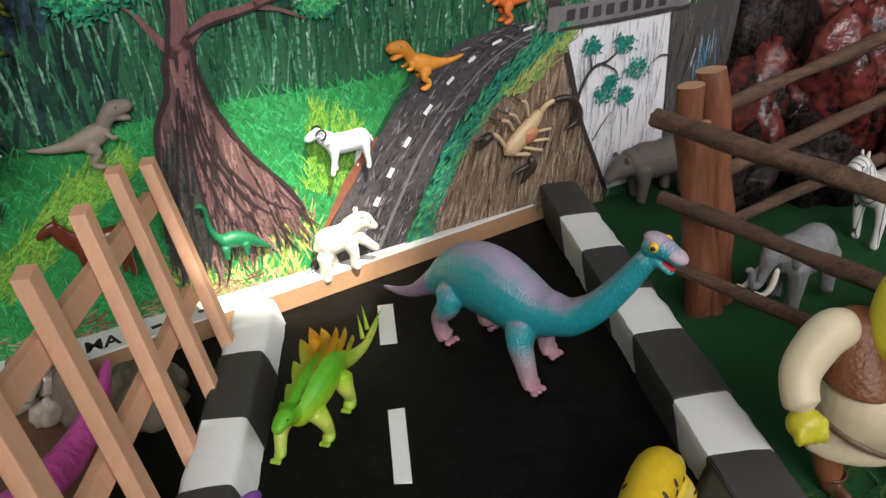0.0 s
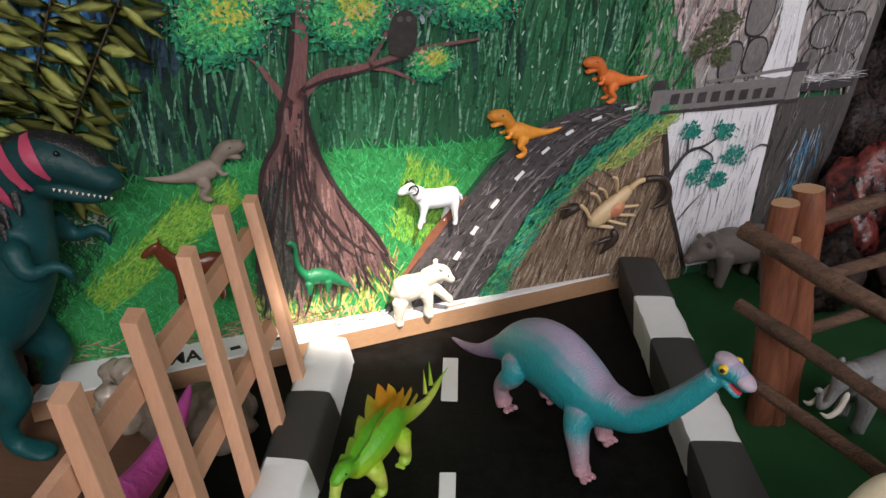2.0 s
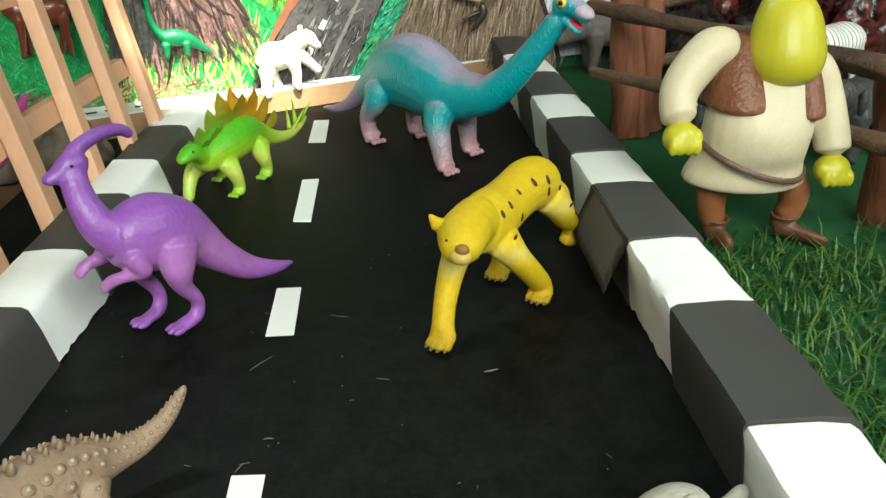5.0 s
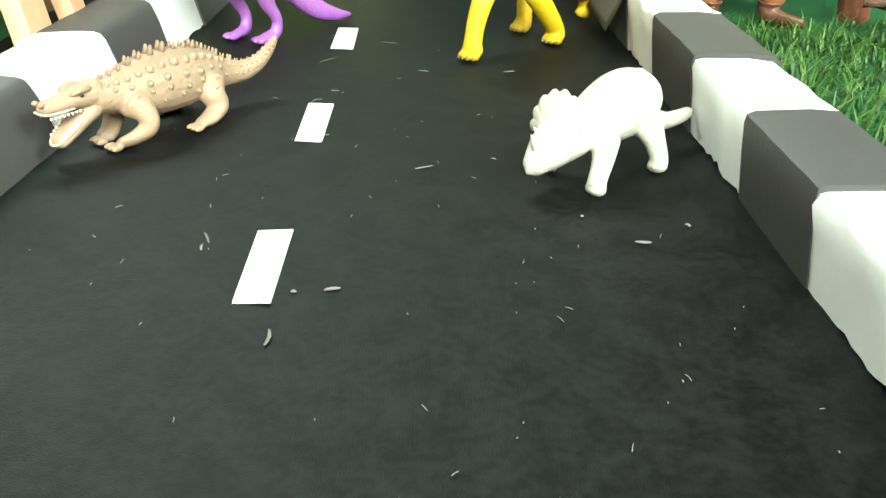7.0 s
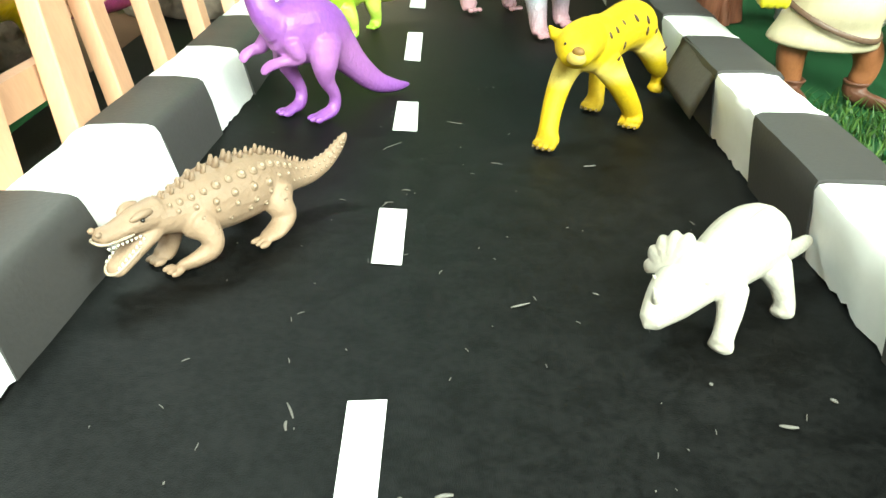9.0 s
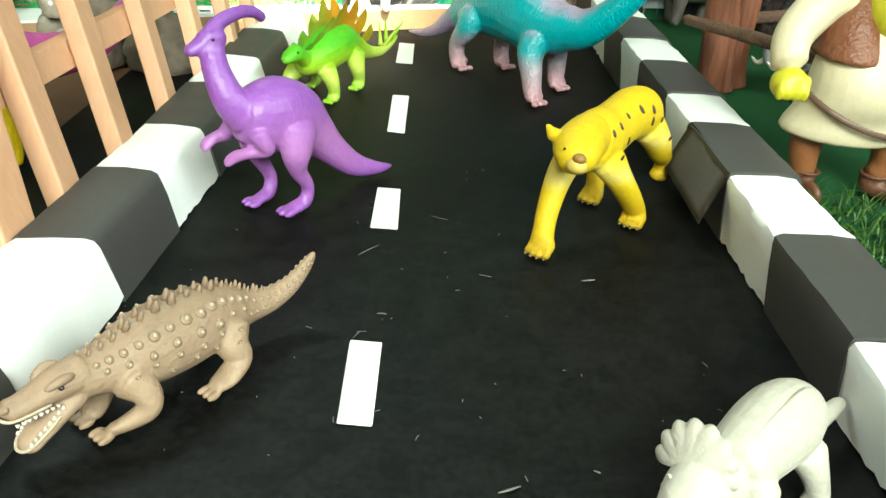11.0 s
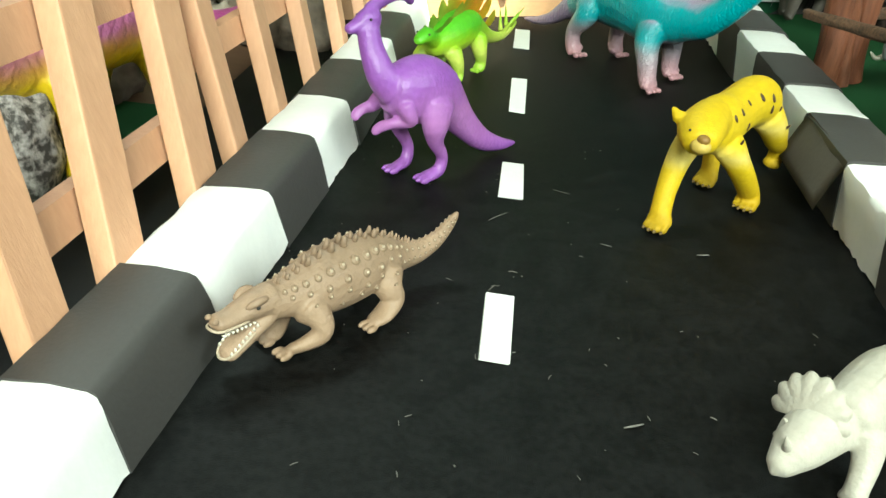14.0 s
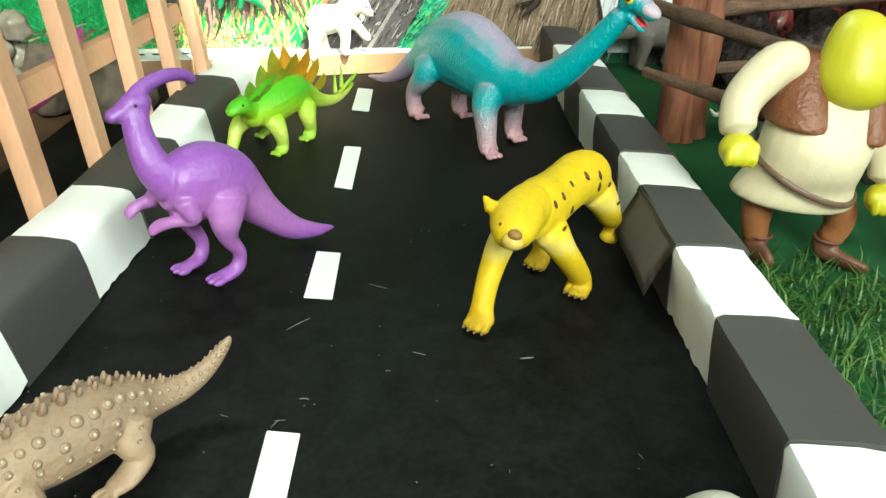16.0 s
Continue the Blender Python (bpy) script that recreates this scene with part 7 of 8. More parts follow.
def scorpion():
    pale = material("scorpion_cream", (0.66, 0.50, 0.30), (0.54, 0.36, 0.19), rough=0.4, grain=90, blotch=40, bump=0.2)
    black = material("scorpion_black", (0.022, 0.017, 0.015), (0.06, 0.04, 0.03), rough=0.32)
    red = material("scorpion_red", (0.50, 0.10, 0.05), (0.56, 0.30, 0.16), rough=0.4, grain=120, blotch=60, amount=0.5, bump=0.1)
    root = thing("toy_scorpion", BOARD @ Matrix.Translation((0.205, -0.018, 0.148)), "cream plastic scorpion with black pincers and sting stuck on the board", "toy animal", "toys stuck on the board")

    def limb(name, rows, mat, label="", parent=None):
        bm = bmesh.new()
        tube(bm, rows, 4, 8)
        return part(name, bm, mat, parent or root, label)

    bm = bmesh.new()
    tube(bm, [(-0.027, 0, -0.022, 0.0075, 0.0085), (-0.014, 0, -0.012, 0.0090, 0.0120), (0.000, 0, 0.001, 0.0088, 0.0115), (0.012, 0, 0.013, 0.0070, 0.0090), (0.021, 0, 0.023, 0.0052, 0.0060)])
    part("body", fused(bm, 0.0009, 2), pale, root)
    bm = bmesh.new()
    ball(bm, (0.002, -0.0045, -0.004), 0.0128, (1.0, 0.60, 0.80), 3)
    bmesh.ops.rotate(bm, cent=(0, -0.0035, -0.002), matrix=Matrix.Rotation(radians(-44), 3, "Y"), verts=bm.verts)
    part("back_mark", bm, red, root, "red painted back")
    limb("tail", [(0.019, -0.001, 0.021, 0.0044), (0.026, -0.004, 0.031, 0.0036), (0.035, -0.007, 0.036, 0.0034)], pale)
    limb("sting", [(0.035, -0.007, 0.036, 0.0036), (0.046, -0.009, 0.0375, 0.0046), (0.060, -0.010, 0.034, 0.0048), (0.071, -0.010, 0.020, 0.0046), (0.071, -0.010, 0.006, 0.0056), (0.063, -0.009, -0.001, 0.0038), (0.052, -0.008, -0.006, 0.0006)], black, "black curled sting")
    for tip, knee, base in (((-0.052, 0.028), (-0.030, 0.021), (-0.018, 0.006)), ((-0.042, 0.036), (-0.020, 0.026), (-0.009, 0.011)), ((-0.022, 0.049), (-0.005, 0.039), (0.003, 0.018)), ((0.045, -0.002), (0.030, 0.000), (0.012, -0.003)), ((0.039, -0.019), (0.028, -0.013), (0.010, -0.014)), ((0.031, -0.030), (0.018, -0.025), (-0.002, -0.020))):
        leg = limb("leg", [(base[0], 0, base[1], 0.0022), (knee[0], -0.006, knee[1], 0.0020), ((knee[0] * 0.6 + tip[0] * 0.4), -0.004, (knee[1] * 0.6 + tip[1] * 0.4), 0.0017)], pale)
        limb("leg_tip", [((knee[0] * 0.62 + tip[0] * 0.38), -0.004, (knee[1] * 0.62 + tip[1] * 0.38), 0.0018), (tip[0] * 0.5 + knee[0] * 0.5, -0.003, tip[1] * 0.5 + knee[1] * 0.5, 0.0017), (tip[0], 0.003, tip[1], 0.0006)], black, "black leg tip", leg)
    for arm, claw, fork in ((((-0.029, -0.015), (-0.037, -0.002), (-0.047, 0.008)), ((-0.050, 0.008), (-0.058, 0.004), (-0.069, -0.009)), ((-0.052, 0.007), (-0.075, 0.005))), (((-0.020, -0.024), (-0.008, -0.027), (0.006, -0.030)), ((0.008, -0.034), (0.010, -0.047), (-0.005, -0.068)), ((0.004, -0.044), (-0.019, -0.052)))):
        limb("arm", [(p[0], -0.002, p[1], 0.0026) for p in arm], pale)
        c = limb("pincer", [(claw[0][0], -0.002, claw[0][1], 0.0040), (claw[1][0], -0.003, claw[1][1], 0.0062), (claw[2][0], -0.002, claw[2][1], 0.0014)], black, "black pincer")
        limb("finger", [(fork[0][0], -0.004, fork[0][1], 0.0042), (fork[1][0], -0.002, fork[1][1], 0.0012)], black, "", c)


sheep()
polar_bear()
green_longneck()
scorpion()
horse("toy_horse", on_board(-0.285, 0.088, -1, 0, 0.010) @ Matrix.Scale(0.72, 4), "small glossy brown plastic horse stuck on the board", material("brown_horse_plastic", (0.16, 0.04, 0.02), (0.1, 0.025, 0.012), rough=0.25, bump=0.1), 0.0013, "toys stuck on the board", 0.8)


# ---- behind the picket fence ----
def big_rex():
    skin = sprayed("dark_teal_plastic", [(0.0, (0.004, 0.070, 0.073)), (0.10, (0.003, 0.050, 0.054)), (0.20, (0.004, 0.050, 0.052)), (0.30, (0.005, 0.030, 0.032))], rough=0.5, bump=0.6, bump_size=190, gloss=0.3)
    # Grey specks in the colour stand for the black back's shiny highlights.
    back = sprayed("sheen_specked_plastic", [(0.0, (0.008, 0.010, 0.011)), (0.3, (0.010, 0.010, 0.011))], rough=0.42, bump=0.9, bump_size=420, speck=((0.16, 0.17, 0.175), 520, 0.17))
    pink = material("pink_stripe_paint", (0.45, 0.06, 0.12), (0.3, 0.04, 0.08), rough=0.4)
    leg = lambda s: [(-0.032, s * 0.024, 0.110, 0.022, 0.036), (-0.010, s * 0.034, 0.082, 0.019, 0.024), (0.006, s * 0.036, 0.062, 0.0135), (-0.008, s * 0.036, 0.036, 0.0095), (-0.006, s * 0.036, 0.014, 0.0090), (0.010, s * 0.036, 0.0075, 0.0120, 0.0070), (0.028, s * 0.037, 0.0055, 0.0110, 0.0050)]
    arm = lambda s: [(0.030, s * 0.028, 0.205, 0.012), (0.040, s * 0.036, 0.188, 0.0085), (0.050, s * 0.037, 0.186, 0.0065), (0.066, s * 0.035, 0.192, 0.0050), (0.076, s * 0.034, 0.186, 0.0040), (0.075, s * 0.033, 0.176, 0.0022)]
    root = figure("large_tyrannosaur", pose(-0.390, 0.639, -0.0056, 0, 0, -1) @ Matrix.Scale(1.06, 4), "large dark teal plastic tyrannosaur with pink back stripes behind the fence", skin, [
        [(0.032, 0, 0.248, 0.021, 0.022), (0.028, 0, 0.222, 0.021, 0.0225), (0.022, 0, 0.194, 0.026, 0.026), (0.006, 0, 0.162, 0.032, 0.034), (-0.026, 0, 0.128, 0.036, 0.043), (-0.070, 0, 0.102, 0.030, 0.037), (-0.125, 0, 0.078, 0.020, 0.025), (-0.17, 0, 0.060, 0.013, 0.016), (-0.22, 0, 0.050, 0.005)],
        [(0.024, 0, 0.236, 0.023, 0.026), (0.032, 0, 0.257, 0.023, 0.025), (0.052, 0, 0.268, 0.024, 0.022), (0.076, 0, 0.266, 0.021, 0.018), (0.096, 0, 0.256, 0.016, 0.012), (0.111, 0, 0.248, 0.011, 0.008)],
        [(0.044, 0, 0.254, 0.018, 0.014), (0.070, 0, 0.244, 0.016, 0.010), (0.100, 0, 0.2375, 0.011, 0.006)],
        leg(1), leg(-1), arm(1), arm(-1)], 0.0028, "", rounds=3)
    bm = bmesh.new()
    tube(bm, [(0.102, 0, 0.2605, 0.010, 0.006), (0.080, 0, 0.2770, 0.013, 0.008), (0.050, 0, 0.2815, 0.014, 0.009), (0.020, 0, 0.266, 0.018, 0.012), (0.010, 0, 0.242, 0.021, 0.012), (0.001, 0, 0.212, 0.024, 0.013), (-0.018, 0, 0.178, 0.028, 0.015), (-0.060, 0, 0.146, 0.028, 0.014), (-0.11, 0, 0.108, 0.020, 0.010)])
    # ragged lower edge of the black back
    for k in range(15):
        t = k / 14
        x, z = 0.046 - 0.030 * math.sin(math.pi * t * 0.55) - 0.075 * t * t, 0.272 - 0.125 * t
        for s in (-1, 1):
            cone(bm, (x - 0.004, s * 0.014, z), (x + 0.006 + 0.004 * (k % 2), s * (0.0235 + 0.009 * min(1, 2 * t)), z - 0.016 - 0.006 * (k % 3)), 0.0070, 7)
    spine = part("back", fused(bm, 0.0022, 2), back, root, "black back with shiny highlights painted as grey speckles")
    body = [c for c in root.children if c.name.startswith("body")][0]
    # painted stripes that follow the moulded skin
    hide = skin_tree(body)
    crust = skin_tree(spine)
    for x, z in ((0.060, 0.274), (0.043, 0.264), (0.029, 0.248)):
        for s in (-1, 1):
            bm = bmesh.new()
            edge = []
            for j in range(9):
                t = j / 8
                c, w = Vector((x - 0.014 + 0.022 * t, 0, z + 0.014 - 0.030 * t)), 0.0052 * math.sin(math.pi * (0.15 + 0.75 * t))
                pair = []
                for e in (-1, -0.33, 0.33, 1):
                    o = c + Vector((0.78, 0, 0.62)) * (w * e) + Vector((0, s * 0.08, 0.02 * (1 - t)))
                    d = (c + Vector((0.78, 0, 0.62)) * (w * e) - o).normalized()
                    hits = [h for h in (hide.ray_cast(o, d), crust.ray_cast(o, d)) if h[0] is not None]
                    hit = min(hits, key=lambda h: h[3]) if hits else (c + Vector((0, s * 0.02, 0)), Vector((0, s, 0)), 0, 0)
                    pair.append(bm.verts.new(hit[0] - d * 0.0014))
                edge.append(pair)
            for p, q in zip(edge, edge[1:]):
                for e in range(3):
                    bm.faces.new((p[e], p[e + 1], q[e + 1], q[e]))
            part("stripe", bm, pink, root, "pink painted stripe")
    for k in range(11):
        for s in (-1, 1):
            for z, up in ((0.2475, -1),):
                bm = bmesh.new()
                x = 0.068 + k * 0.0040
                p = (x, s * (0.0182 - k * 0.0008), z + 0.003 - k * 0.0009)
                cone(bm, p, (p[0], p[1] + s * 0.001, p[2] + up * 0.0022), 0.0012, 5)
                part("tooth", bm, IVORY, root, "white tooth")
    eyes(root, [(0.076, 0.0190, 0.279), (0.076, -0.0190, 0.279)], 0.0022)


def pink_dinosaur():
    skin = sprayed("pink_yellow_plastic", [(0.0, (0.62, 0.42, 0.01)), (0.066, (0.75, 0.52, 0.015)), (0.076, (0.70, 0.36, 0.10)), (0.086, (0.62, 0.20, 0.44)), (0.12, (0.60, 0.18, 0.46))], rough=0.42, wrinkle=0.25, wrinkle_size=200, soft=0.006)
    tail_skin = sprayed("magenta_plastic", [(0.0, (0.66, 0.24, 0.05)), (0.03, (0.60, 0.11, 0.22)), (0.05, (0.56, 0.08, 0.34)), (0.10, (0.46, 0.07, 0.34))], rough=0.42, wrinkle=0.25, wrinkle_size=200)
    leg = lambda x, s, fx: [(x, s * 0.020, 0.070, 0.015, 0.024), (x + fx * 0.5, s * 0.026, 0.036, 0.0115), (x + fx, s * 0.028, 0.014, 0.0100), (x + fx + 0.004, s * 0.028, 0.0055, 0.0120, 0.0060)]
    root = figure("toy_dinosaur", pose(-0.281, 0.335, -0.0006, 0, 0, 262) @ Matrix.Scale(1.085, 4), "pink and yellow plastic dinosaur with a magenta tail behind the fence", skin, [
        [(0.062, 0, 0.080, 0.022, 0.025), (0.034, 0, 0.082, 0.029, 0.030), (0.000, 0, 0.083, 0.032, 0.032), (-0.034, 0, 0.079, 0.029, 0.030), (-0.064, 0, 0.070, 0.021, 0.024), (-0.10, 0.002, 0.058, 0.0165, 0.0175)],
        [(0.050, 0, 0.072, 0.022, 0.024), (0.078, 0, 0.084, 0.019, 0.020), (0.104, 0.002, 0.110, 0.0155, 0.016), (0.122, 0.006, 0.142, 0.0125), (0.134, 0.010, 0.168, 0.0115), (0.150, 0.014, 0.176, 0.0105), (0.166, 0.018, 0.170, 0.007)],
        leg(0.040, 1, 0.012), leg(0.040, -1, 0.0), leg(-0.040, 1, -0.006), leg(-0.040, -1, 0.006)], 0.002, "", rounds=3)
    bm = bmesh.new()
    tube(bm, [(-0.080, 0.001, 0.060, 0.019, 0.021), (-0.122, 0.006, 0.048, 0.0150, 0.0165), (-0.165, 0.012, 0.044, 0.0130, 0.0140), (-0.200, 0.016, 0.049, 0.0105, 0.0112), (-0.226, 0.019, 0.062, 0.0072, 0.0078), (-0.246, 0.021, 0.080, 0.0022)])
    part("tail", fused(bm, 0.0018, 3), tail_skin, root, "magenta tail")
    for k in range(17):
        x = 0.030 - k * 0.0068
        bm = bmesh.new()
        ball(bm, (x, 0.001, 0.1125 - 0.00016 * (k - 4.5) ** 2 - 0.0004 * max(0, k - 8)), 0.0042, (0.85, 0.5, 1.1), 2)
        part("ridge_scale", bm, tail_skin, root, "magenta back scale")


big_rex()
pink_dinosaur()


def rock(name, place, size, mat, label, seed, rough=0.30, detail=4, group=""):
    bm = bmesh.new()
    bmesh.ops.create_icosphere(bm, subdivisions=detail, radius=1.0)
    for v in bm.verts:
        n = v.co.normalized()
        r = 1 + rough * noise.noise(n * 1.3 + Vector((seed, 0, 0))) + rough * 0.55 * noise.noise(n * 3.1 + Vector((0, seed, 0))) + rough * 0.22 * noise.noise(n * 8 + Vector((0, 0, seed)))
        v.co = Vector((n.x * r * size[0], n.y * r * size[1], n.z * r * size[2]))
    low = min(v.co.z for v in bm.verts)
    for v in bm.verts:
        v.co.z = max(v.co.z, low * 0.55)
    low = min(v.co.z for v in bm.verts)
    ob = part(name, bm, mat)
    ob.matrix_basis = Matrix.Translation((place[0], place[1], place[2] - low)) @ pose(0, 0, 0, 0, 0, seed * 67)
    return tagged(ob, label, "rock", group)


rock("stone", (-0.217, 0.641, -0.004), (0.040, 0.034, 0.034), STONE, "brown weathered stone lying before the ledge", 1.3)
rock("stone", (-0.275, 0.640, -0.004), (0.022, 0.018, 0.040), STONE, "narrow upright brown stone behind the fence", 6.3)
rock("stone", (-0.312, 0.278, -0.0055), (0.050, 0.040, 0.072), SPECKLED, "dark stone with white speckles behind the fence", 2.1)
rock("stone", (-0.345, 0.45, -0.004), (0.04, 0.035, 0.03), STONE, "low brown stone beside the teal dinosaur", 7.7)
for k in range(7):
    rock("crystal", (-0.305 + 0.013 * math.sin(k * 2.4), 0.630 + 0.012 * math.cos(k * 2.4), 0.004 + 0.010 * k), (0.013, 0.013, 0.015), CRYSTAL, "pale translucent-looking crystal lump in a small pile", 10 + k, 0.4, 3, "crystal pile")
for k, (x, y, sx, sz, red) in enumerate(((0.55, 1.02, 0.07, 0.11, True), (0.66, 0.99, 0.08, 0.15, True), (0.77, 1.02, 0.09, 0.13, False), (0.60, 1.14, 0.10, 0.22, False), (0.74, 1.16, 0.11, 0.26, True), (0.90, 1.08, 0.11, 0.20, False), (0.49, 0.93, 0.045, 0.06, False), (0.585, 0.93, 0.05, 0.065, False), (0.70, 0.90, 0.055, 0.075, True), (0.86, 0.92, 0.07, 0.10, False), (0.98, 0.95, 0.08, 0.13, True), (0.88, 1.25, 0.13, 0.34, False))):
    rock("rock", (x, y, -0.004), (sx, sx * 0.8, sz), RED_ROCK if red else DARK_ROCK, "dark glossy rock daubed with red paint behind the lawn" if red else "dark glossy rock with pale flecks behind the lawn", 20 + k * 1.7, 0.42, 4, "rocks behind the lawn")


def drape(name, x0, y0, x1, y1, h, label):
    """Hanging dark cloth with folds."""
    bm = bmesh.new()
    cols = []
    for i in range(60):
        t = i / 59
        fold = 0.018 * math.sin(t * 46) + 0.01 * math.sin(t * 17 + 1)
        d = Vector((y1 - y0, x0 - x1)).normalized()
        cols.append([bm.verts.new((x0 + (x1 - x0) * t + d.x * fold, y0 + (y1 - y0) * t + d.y * fold, -0.005 + h * j / 6)) for j in range(7)])
    for a, b in zip(cols, cols[1:]):
        for j in range(6):
            bm.faces.new((a[j], b[j], b[j + 1], a[j + 1]))
    bmesh.ops.solidify(bm, geom=bm.faces[:], thickness=0.003)
    tagged(part(name, bm, DARK_CLOTH), label, "curtain")


# Added cloths that stand in for the dark background beyond the board.
drape("curtain", 0.52, 1.22, 1.55, 1.30, 0.95, "dark cloth added as a backdrop behind the rocks")
drape("curtain", -1.25, 0.86, -0.435, 0.715, 0.55, "dark cloth added as a backdrop behind the fern")


def flower_pot():
    root = thing("flower_pot", pose(-0.458, 0.759, -0.0058), "black ridged plastic flower pot on the wooden board", "pot")
    bm = bmesh.new()
    rings = []
    prof = [(0.052, 0), (0.056, 0.03), (0.0545, 0.034), (0.059, 0.064), (0.0575, 0.068), (0.062, 0.10), (0.0605, 0.104), (0.066, 0.142), (0.071, 0.143), (0.072, 0.163), (0.066, 0.164), (0.064, 0.150)]
    for r, z in prof:
        rings.append([bm.verts.new((r * math.cos(a), r * math.sin(a), z)) for a in (2 * math.pi * k / 36 for k in range(36))])
    for p, q in zip(rings, rings[1:]):
        for j in range(36):
            bm.faces.new((p[j], p[(j + 1) % 36], q[(j + 1) % 36], q[j]))
    bm.faces.new(rings[0][::-1])
    part("pot", bm, POT_PLASTIC, root)
    bm = bmesh.new()
    bmesh.ops.create_circle(bm, cap_ends=True, segments=30, radius=0.064, matrix=Matrix.Translation((0, 0, 0.150)))
    part("soil", bm, DARK_ROCK, root, "dark soil")


flower_pot()


def leaf_mesh(length, width):
    bm = bmesh.new()
    rows = []
    for k in range(7):
        t = k / 6
        w = width * math.sin(math.pi * min(1, 0.12 + t * 0.88)) ** 0.8 * (1 if t < 0.98 else 0.15)
        rows.append([bm.verts.new((t * length, s * w * 0.5, 0.10 * length * math.sin(t * 2.2) - abs(s) * 0.12 * w - 0.26 * length * t * t + 0.0016 * s * math.sin(t * 11))) for s in (-1, 0, 1)])
    for a, b in zip(rows, rows[1:]):
        for j in range(2):
            bm.faces.new((a[j], b[j], b[j + 1], a[j + 1]))
    bmesh.ops.solidify(bm, geom=bm.faces[:], thickness=0.0005)
    me = bpy.data.meshes.new("leaf")
    bm.to_mesh(me)
    bm.free()
    me.materials.append(LEAF)
    me.polygons.foreach_set("use_smooth", [True] * len(me.polygons))
    return me


FROND_WAYS = (((0.09, -0.05, 0.08), (0.145, -0.07, 0.18), (0.205, -0.07, 0.285)), ((0.06, -0.04, 0.09), (0.105, -0.07, 0.19), (0.15, -0.07, 0.30)), ((0.04, -0.04, 0.10), (0.07, -0.08, 0.19), (0.10, -0.09, 0.29)), ((0.02, -0.04, 0.10), (0.04, -0.08, 0.20), (0.05, -0.09, 0.30)), ((0.06, -0.03, 0.11), (0.12, -0.05, 0.23), (0.17, -0.05, 0.35)), ((0.02, -0.05, 0.09), (0.04, -0.09, 0.15), (0.07, -0.11, 0.20)), ((0.03, -0.02, 0.12), (0.06, -0.03, 0.25), (0.08, -0.04, 0.37)))


def fern():
    root = thing("fern", pose(-0.458, 0.759, 0.143), "olive-green artificial fern with long fronds in the pot", "plant")
    shapes = [leaf_mesh(a, b) for a, b in ((0.052, 0.0125), (0.050, 0.0120), (0.044, 0.0112), (0.034, 0.0095))]
    fronds = []
    for a, b, c in FROND_WAYS:
        fronds.append(((0, 0, 0), a, b, c))
    for f in fronds:
        rows = curve_through(f, 12)
        bm = bmesh.new()
        tube(bm, [(*r, 0.0022 * (1 - 0.7 * k / len(rows))) for k, r in enumerate(rows)], 1, 6)
        stem = part("stem", bm, STEM, root, "thin brown stem")
        for k in range(12, len(rows) - 1):
            p, q = Vector(rows[k]), Vector(rows[k + 1])
            d = (q - p).normalized()
            for s in (-1, 1):
                t = k / len(rows)
                me = shapes[0 if t < 0.5 else 1 if t < 0.7 else 2 if t < 0.88 else 3]
                side = d.cross(Vector((0, 1, 0))).normalized() * s
                way = (side + d * random.uniform(-0.1, 0.8) + Vector((0, random.uniform(-0.7, 0.4), random.uniform(-0.8, 0.1)))).normalized()
                up = Vector((random.uniform(-0.3, 0.3), -1, random.uniform(0.0, 0.6)))
                up = (up - way * up.dot(way)).normalized()
                m = Matrix.Translation(p.lerp(q, random.random() * 0.6)) @ Matrix((way, up.cross(way), up)).transposed().to_4x4()
                ob = new("leaf", me)
                ob.parent = stem
                ob.matrix_basis = m @ pose(0, 0, 0, random.uniform(-55, 55), random.uniform(-15, 25), random.uniform(-15, 15))


fern()


def sprig():
    root = thing("leaf_sprig", pose(-0.46, 0.66, -0.0058), "fresh green sprig of rounded leaves beside the fern", "plant")
    bm = bmesh.new()
    tube(bm, [(0, 0, 0, 0.002), (0.004, 0.004, 0.14, 0.0018), (0.0, 0.0, 0.27, 0.0014)])
    part("stem", bm, STEM, root)
    for k in range(5):
        bm = bmesh.new()
        ball(bm, (0.014, 0, 0), 0.016, (1, 0.8, 0.12), 2)
        for v in bm.verts:
            v.co.z += 8.0 * v.co.y ** 2 - 5.0 * v.co.x ** 2
        ob = part("leaf", bm, FRESH_LEAF, root)
        ob.matrix_basis = pose(0.001, 0, 0.262 + 0.004 * (k % 3), 20 * math.sin(k), -20, 72 * k)


sprig()


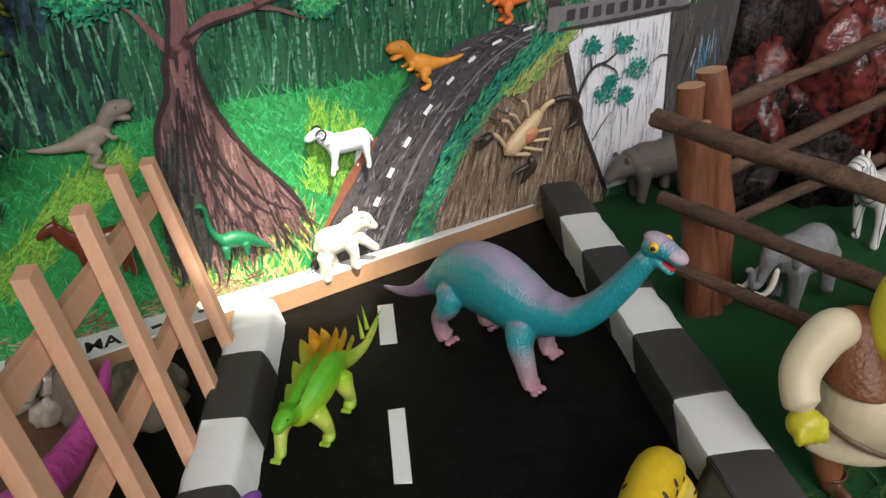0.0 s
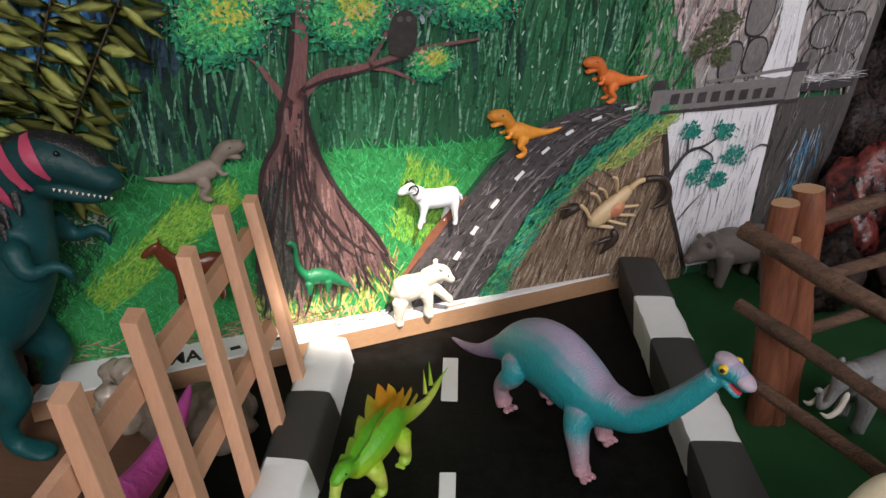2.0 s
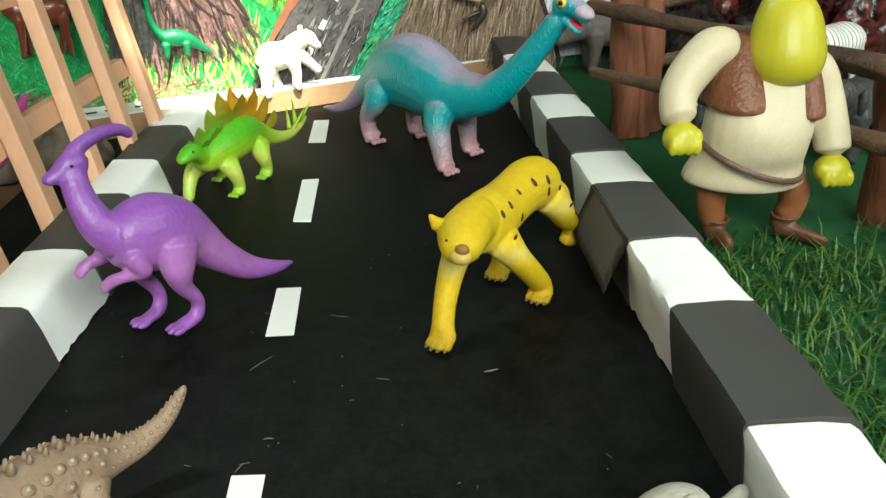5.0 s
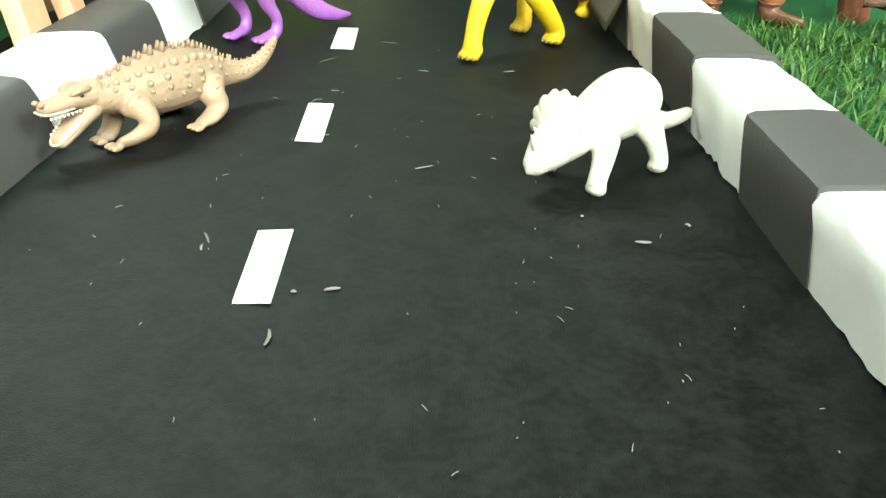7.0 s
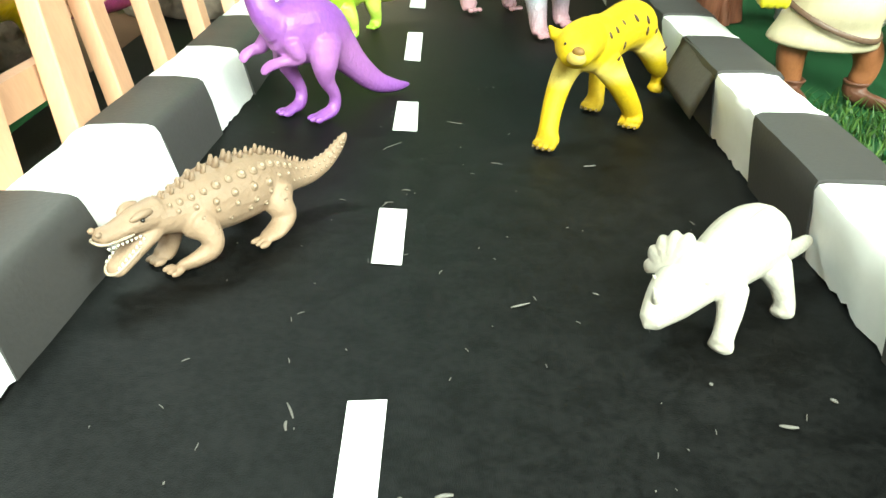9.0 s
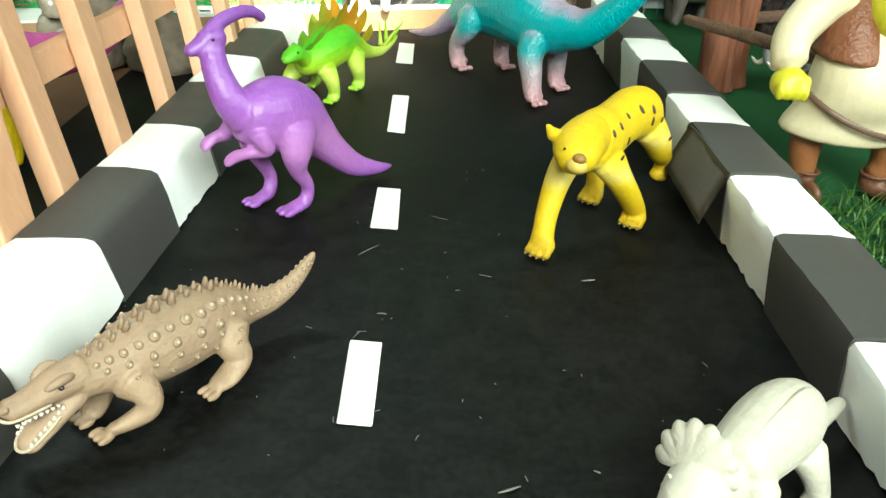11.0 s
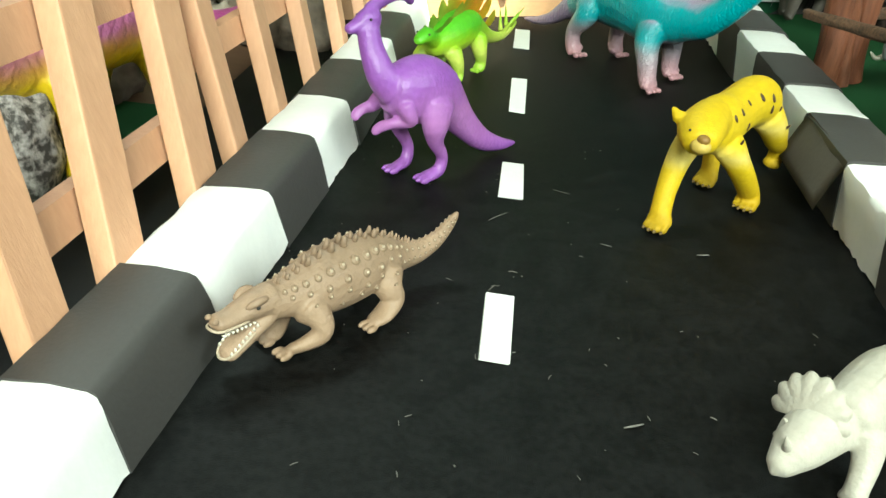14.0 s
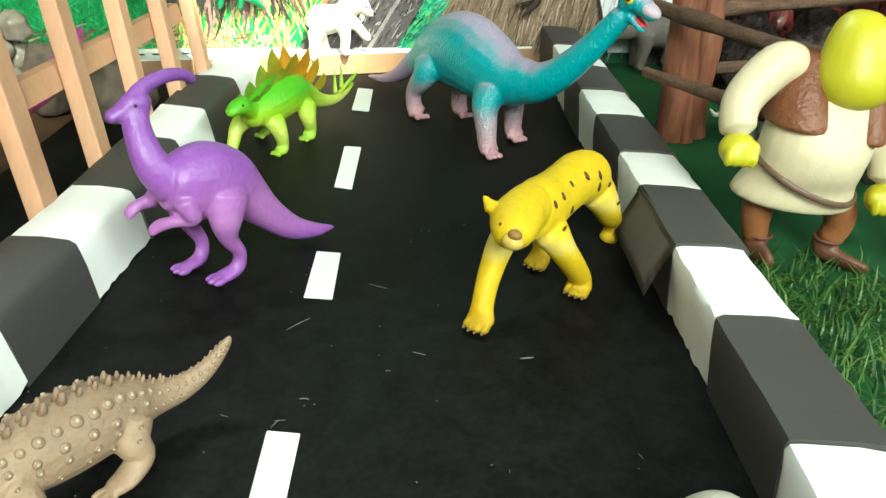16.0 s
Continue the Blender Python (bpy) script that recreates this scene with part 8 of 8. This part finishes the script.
# ---- grass, lint ----
def turf():
    """Long synthetic blades on the near part of the lawn."""
    verts, faces = [], []
    for _ in range(27000):
        x, y = random.uniform(0.262, 0.78), random.uniform(-0.62, 0.445)
        x0 = 0.199 + 0.039 * (y + 0.02) + 0.049
        if x < x0 or (y > 0.36 and random.random() < (y - 0.36) / 0.085):
            continue
        h, w = random.uniform(0.007, 0.022), random.uniform(0.0010, 0.0019)
        a, lean = random.uniform(0, 2 * math.pi), random.uniform(0.3, 1.5)
        dx, dy = math.cos(a), math.sin(a)
        n = len(verts)
        for t, f in ((0, 1), (0.5, 0.85), (1.0, 0.12)):
            cx, cy, cz = x + dx * h * lean * t * t, y + dy * h * lean * t * t, h * t * (1 - 0.25 * lean * t)
            verts += [(cx - dy * w * f / 2, cy + dx * w * f / 2, cz - 0.001), (cx + dy * w * f / 2, cy - dx * w * f / 2, cz - 0.001)]
        faces += [(n, n + 1, n + 3, n + 2), (n + 2, n + 3, n + 5, n + 4)]
    me = bpy.data.meshes.new("grass")
    me.from_pydata(verts, [], faces)
    me.materials.append(TURF)
    tagged(new("grass", me), "long green synthetic grass blades beside the kerb", "grass", kind="stuff")


turf()


def lint():
    """Pale chips and fibres strewn over the road."""
    bm = bmesh.new()
    spots = [(0.129, 0.281, 0.0082, 76, 0.0006), (0.0435, 0.348, 0.0117, 110, 0.00016), (0.0015, 0.3005, 0.017, 40, 0.00016), (0.0695, 0.279, 0.0073, 106, 0.00014), (0.0135, 0.235, 0.005, 90, 0.0004), (0.0025, 0.216, 0.0067, 27, 0.0002), (0.0045, 0.2185, 0.0051, 79, 0.00018), (0.0705, 0.12, 0.0098, 66, 0.0005), (0.0355, 0.007, 0.006, 77, 0.0008), (0.021, 0.005, 0.002, 90, 0.0007), (0.016, -0.0235, 0.009, 0, 0.0006), (-0.0215, 0.0375, 0.005, -8, 0.0005), (-0.0215, 0.0455, 0.009, 156, 0.0004), (0.165, 0.0455, 0.007, 96, 0.0008), (0.189, 0.061, 0.0028, 135, 0.0009), (0.107, 0.1315, 0.003, 117, 0.0004), (0.1425, 0.0685, 0.0014, 135, 0.0008)]
    for _ in range(120):
        size = random.choice((random.uniform(0.0006, 0.0014), random.uniform(0.0014, 0.0042)))
        spots.append((random.uniform(-0.12, 0.2), random.uniform(-0.2, 0.45), size, random.gauss(0, 22) if random.random() < 0.6 else random.uniform(0, 180), random.uniform(0.00010, 0.00022) if size > 0.0014 else random.uniform(0.00016, 0.0003)))
    for x, y, size, a, r in spots:
        c, s, b = math.cos(radians(a)), math.sin(radians(a)), random.uniform(-0.12, 0.12) * size
        tube(bm, [(x - s * size / 2, y - c * size / 2, 0.0007, r, r * 0.5), (x + c * b, y + s * b, 0.0009, r * 1.3, r * 0.6), (x + s * size / 2, y + c * size / 2, 0.0007, r, r * 0.5)], 2, 5)
    tagged(part("lint", bm, LINT), "pale chips and fibres strewn on the black road", "lint", kind="stuff")


lint()
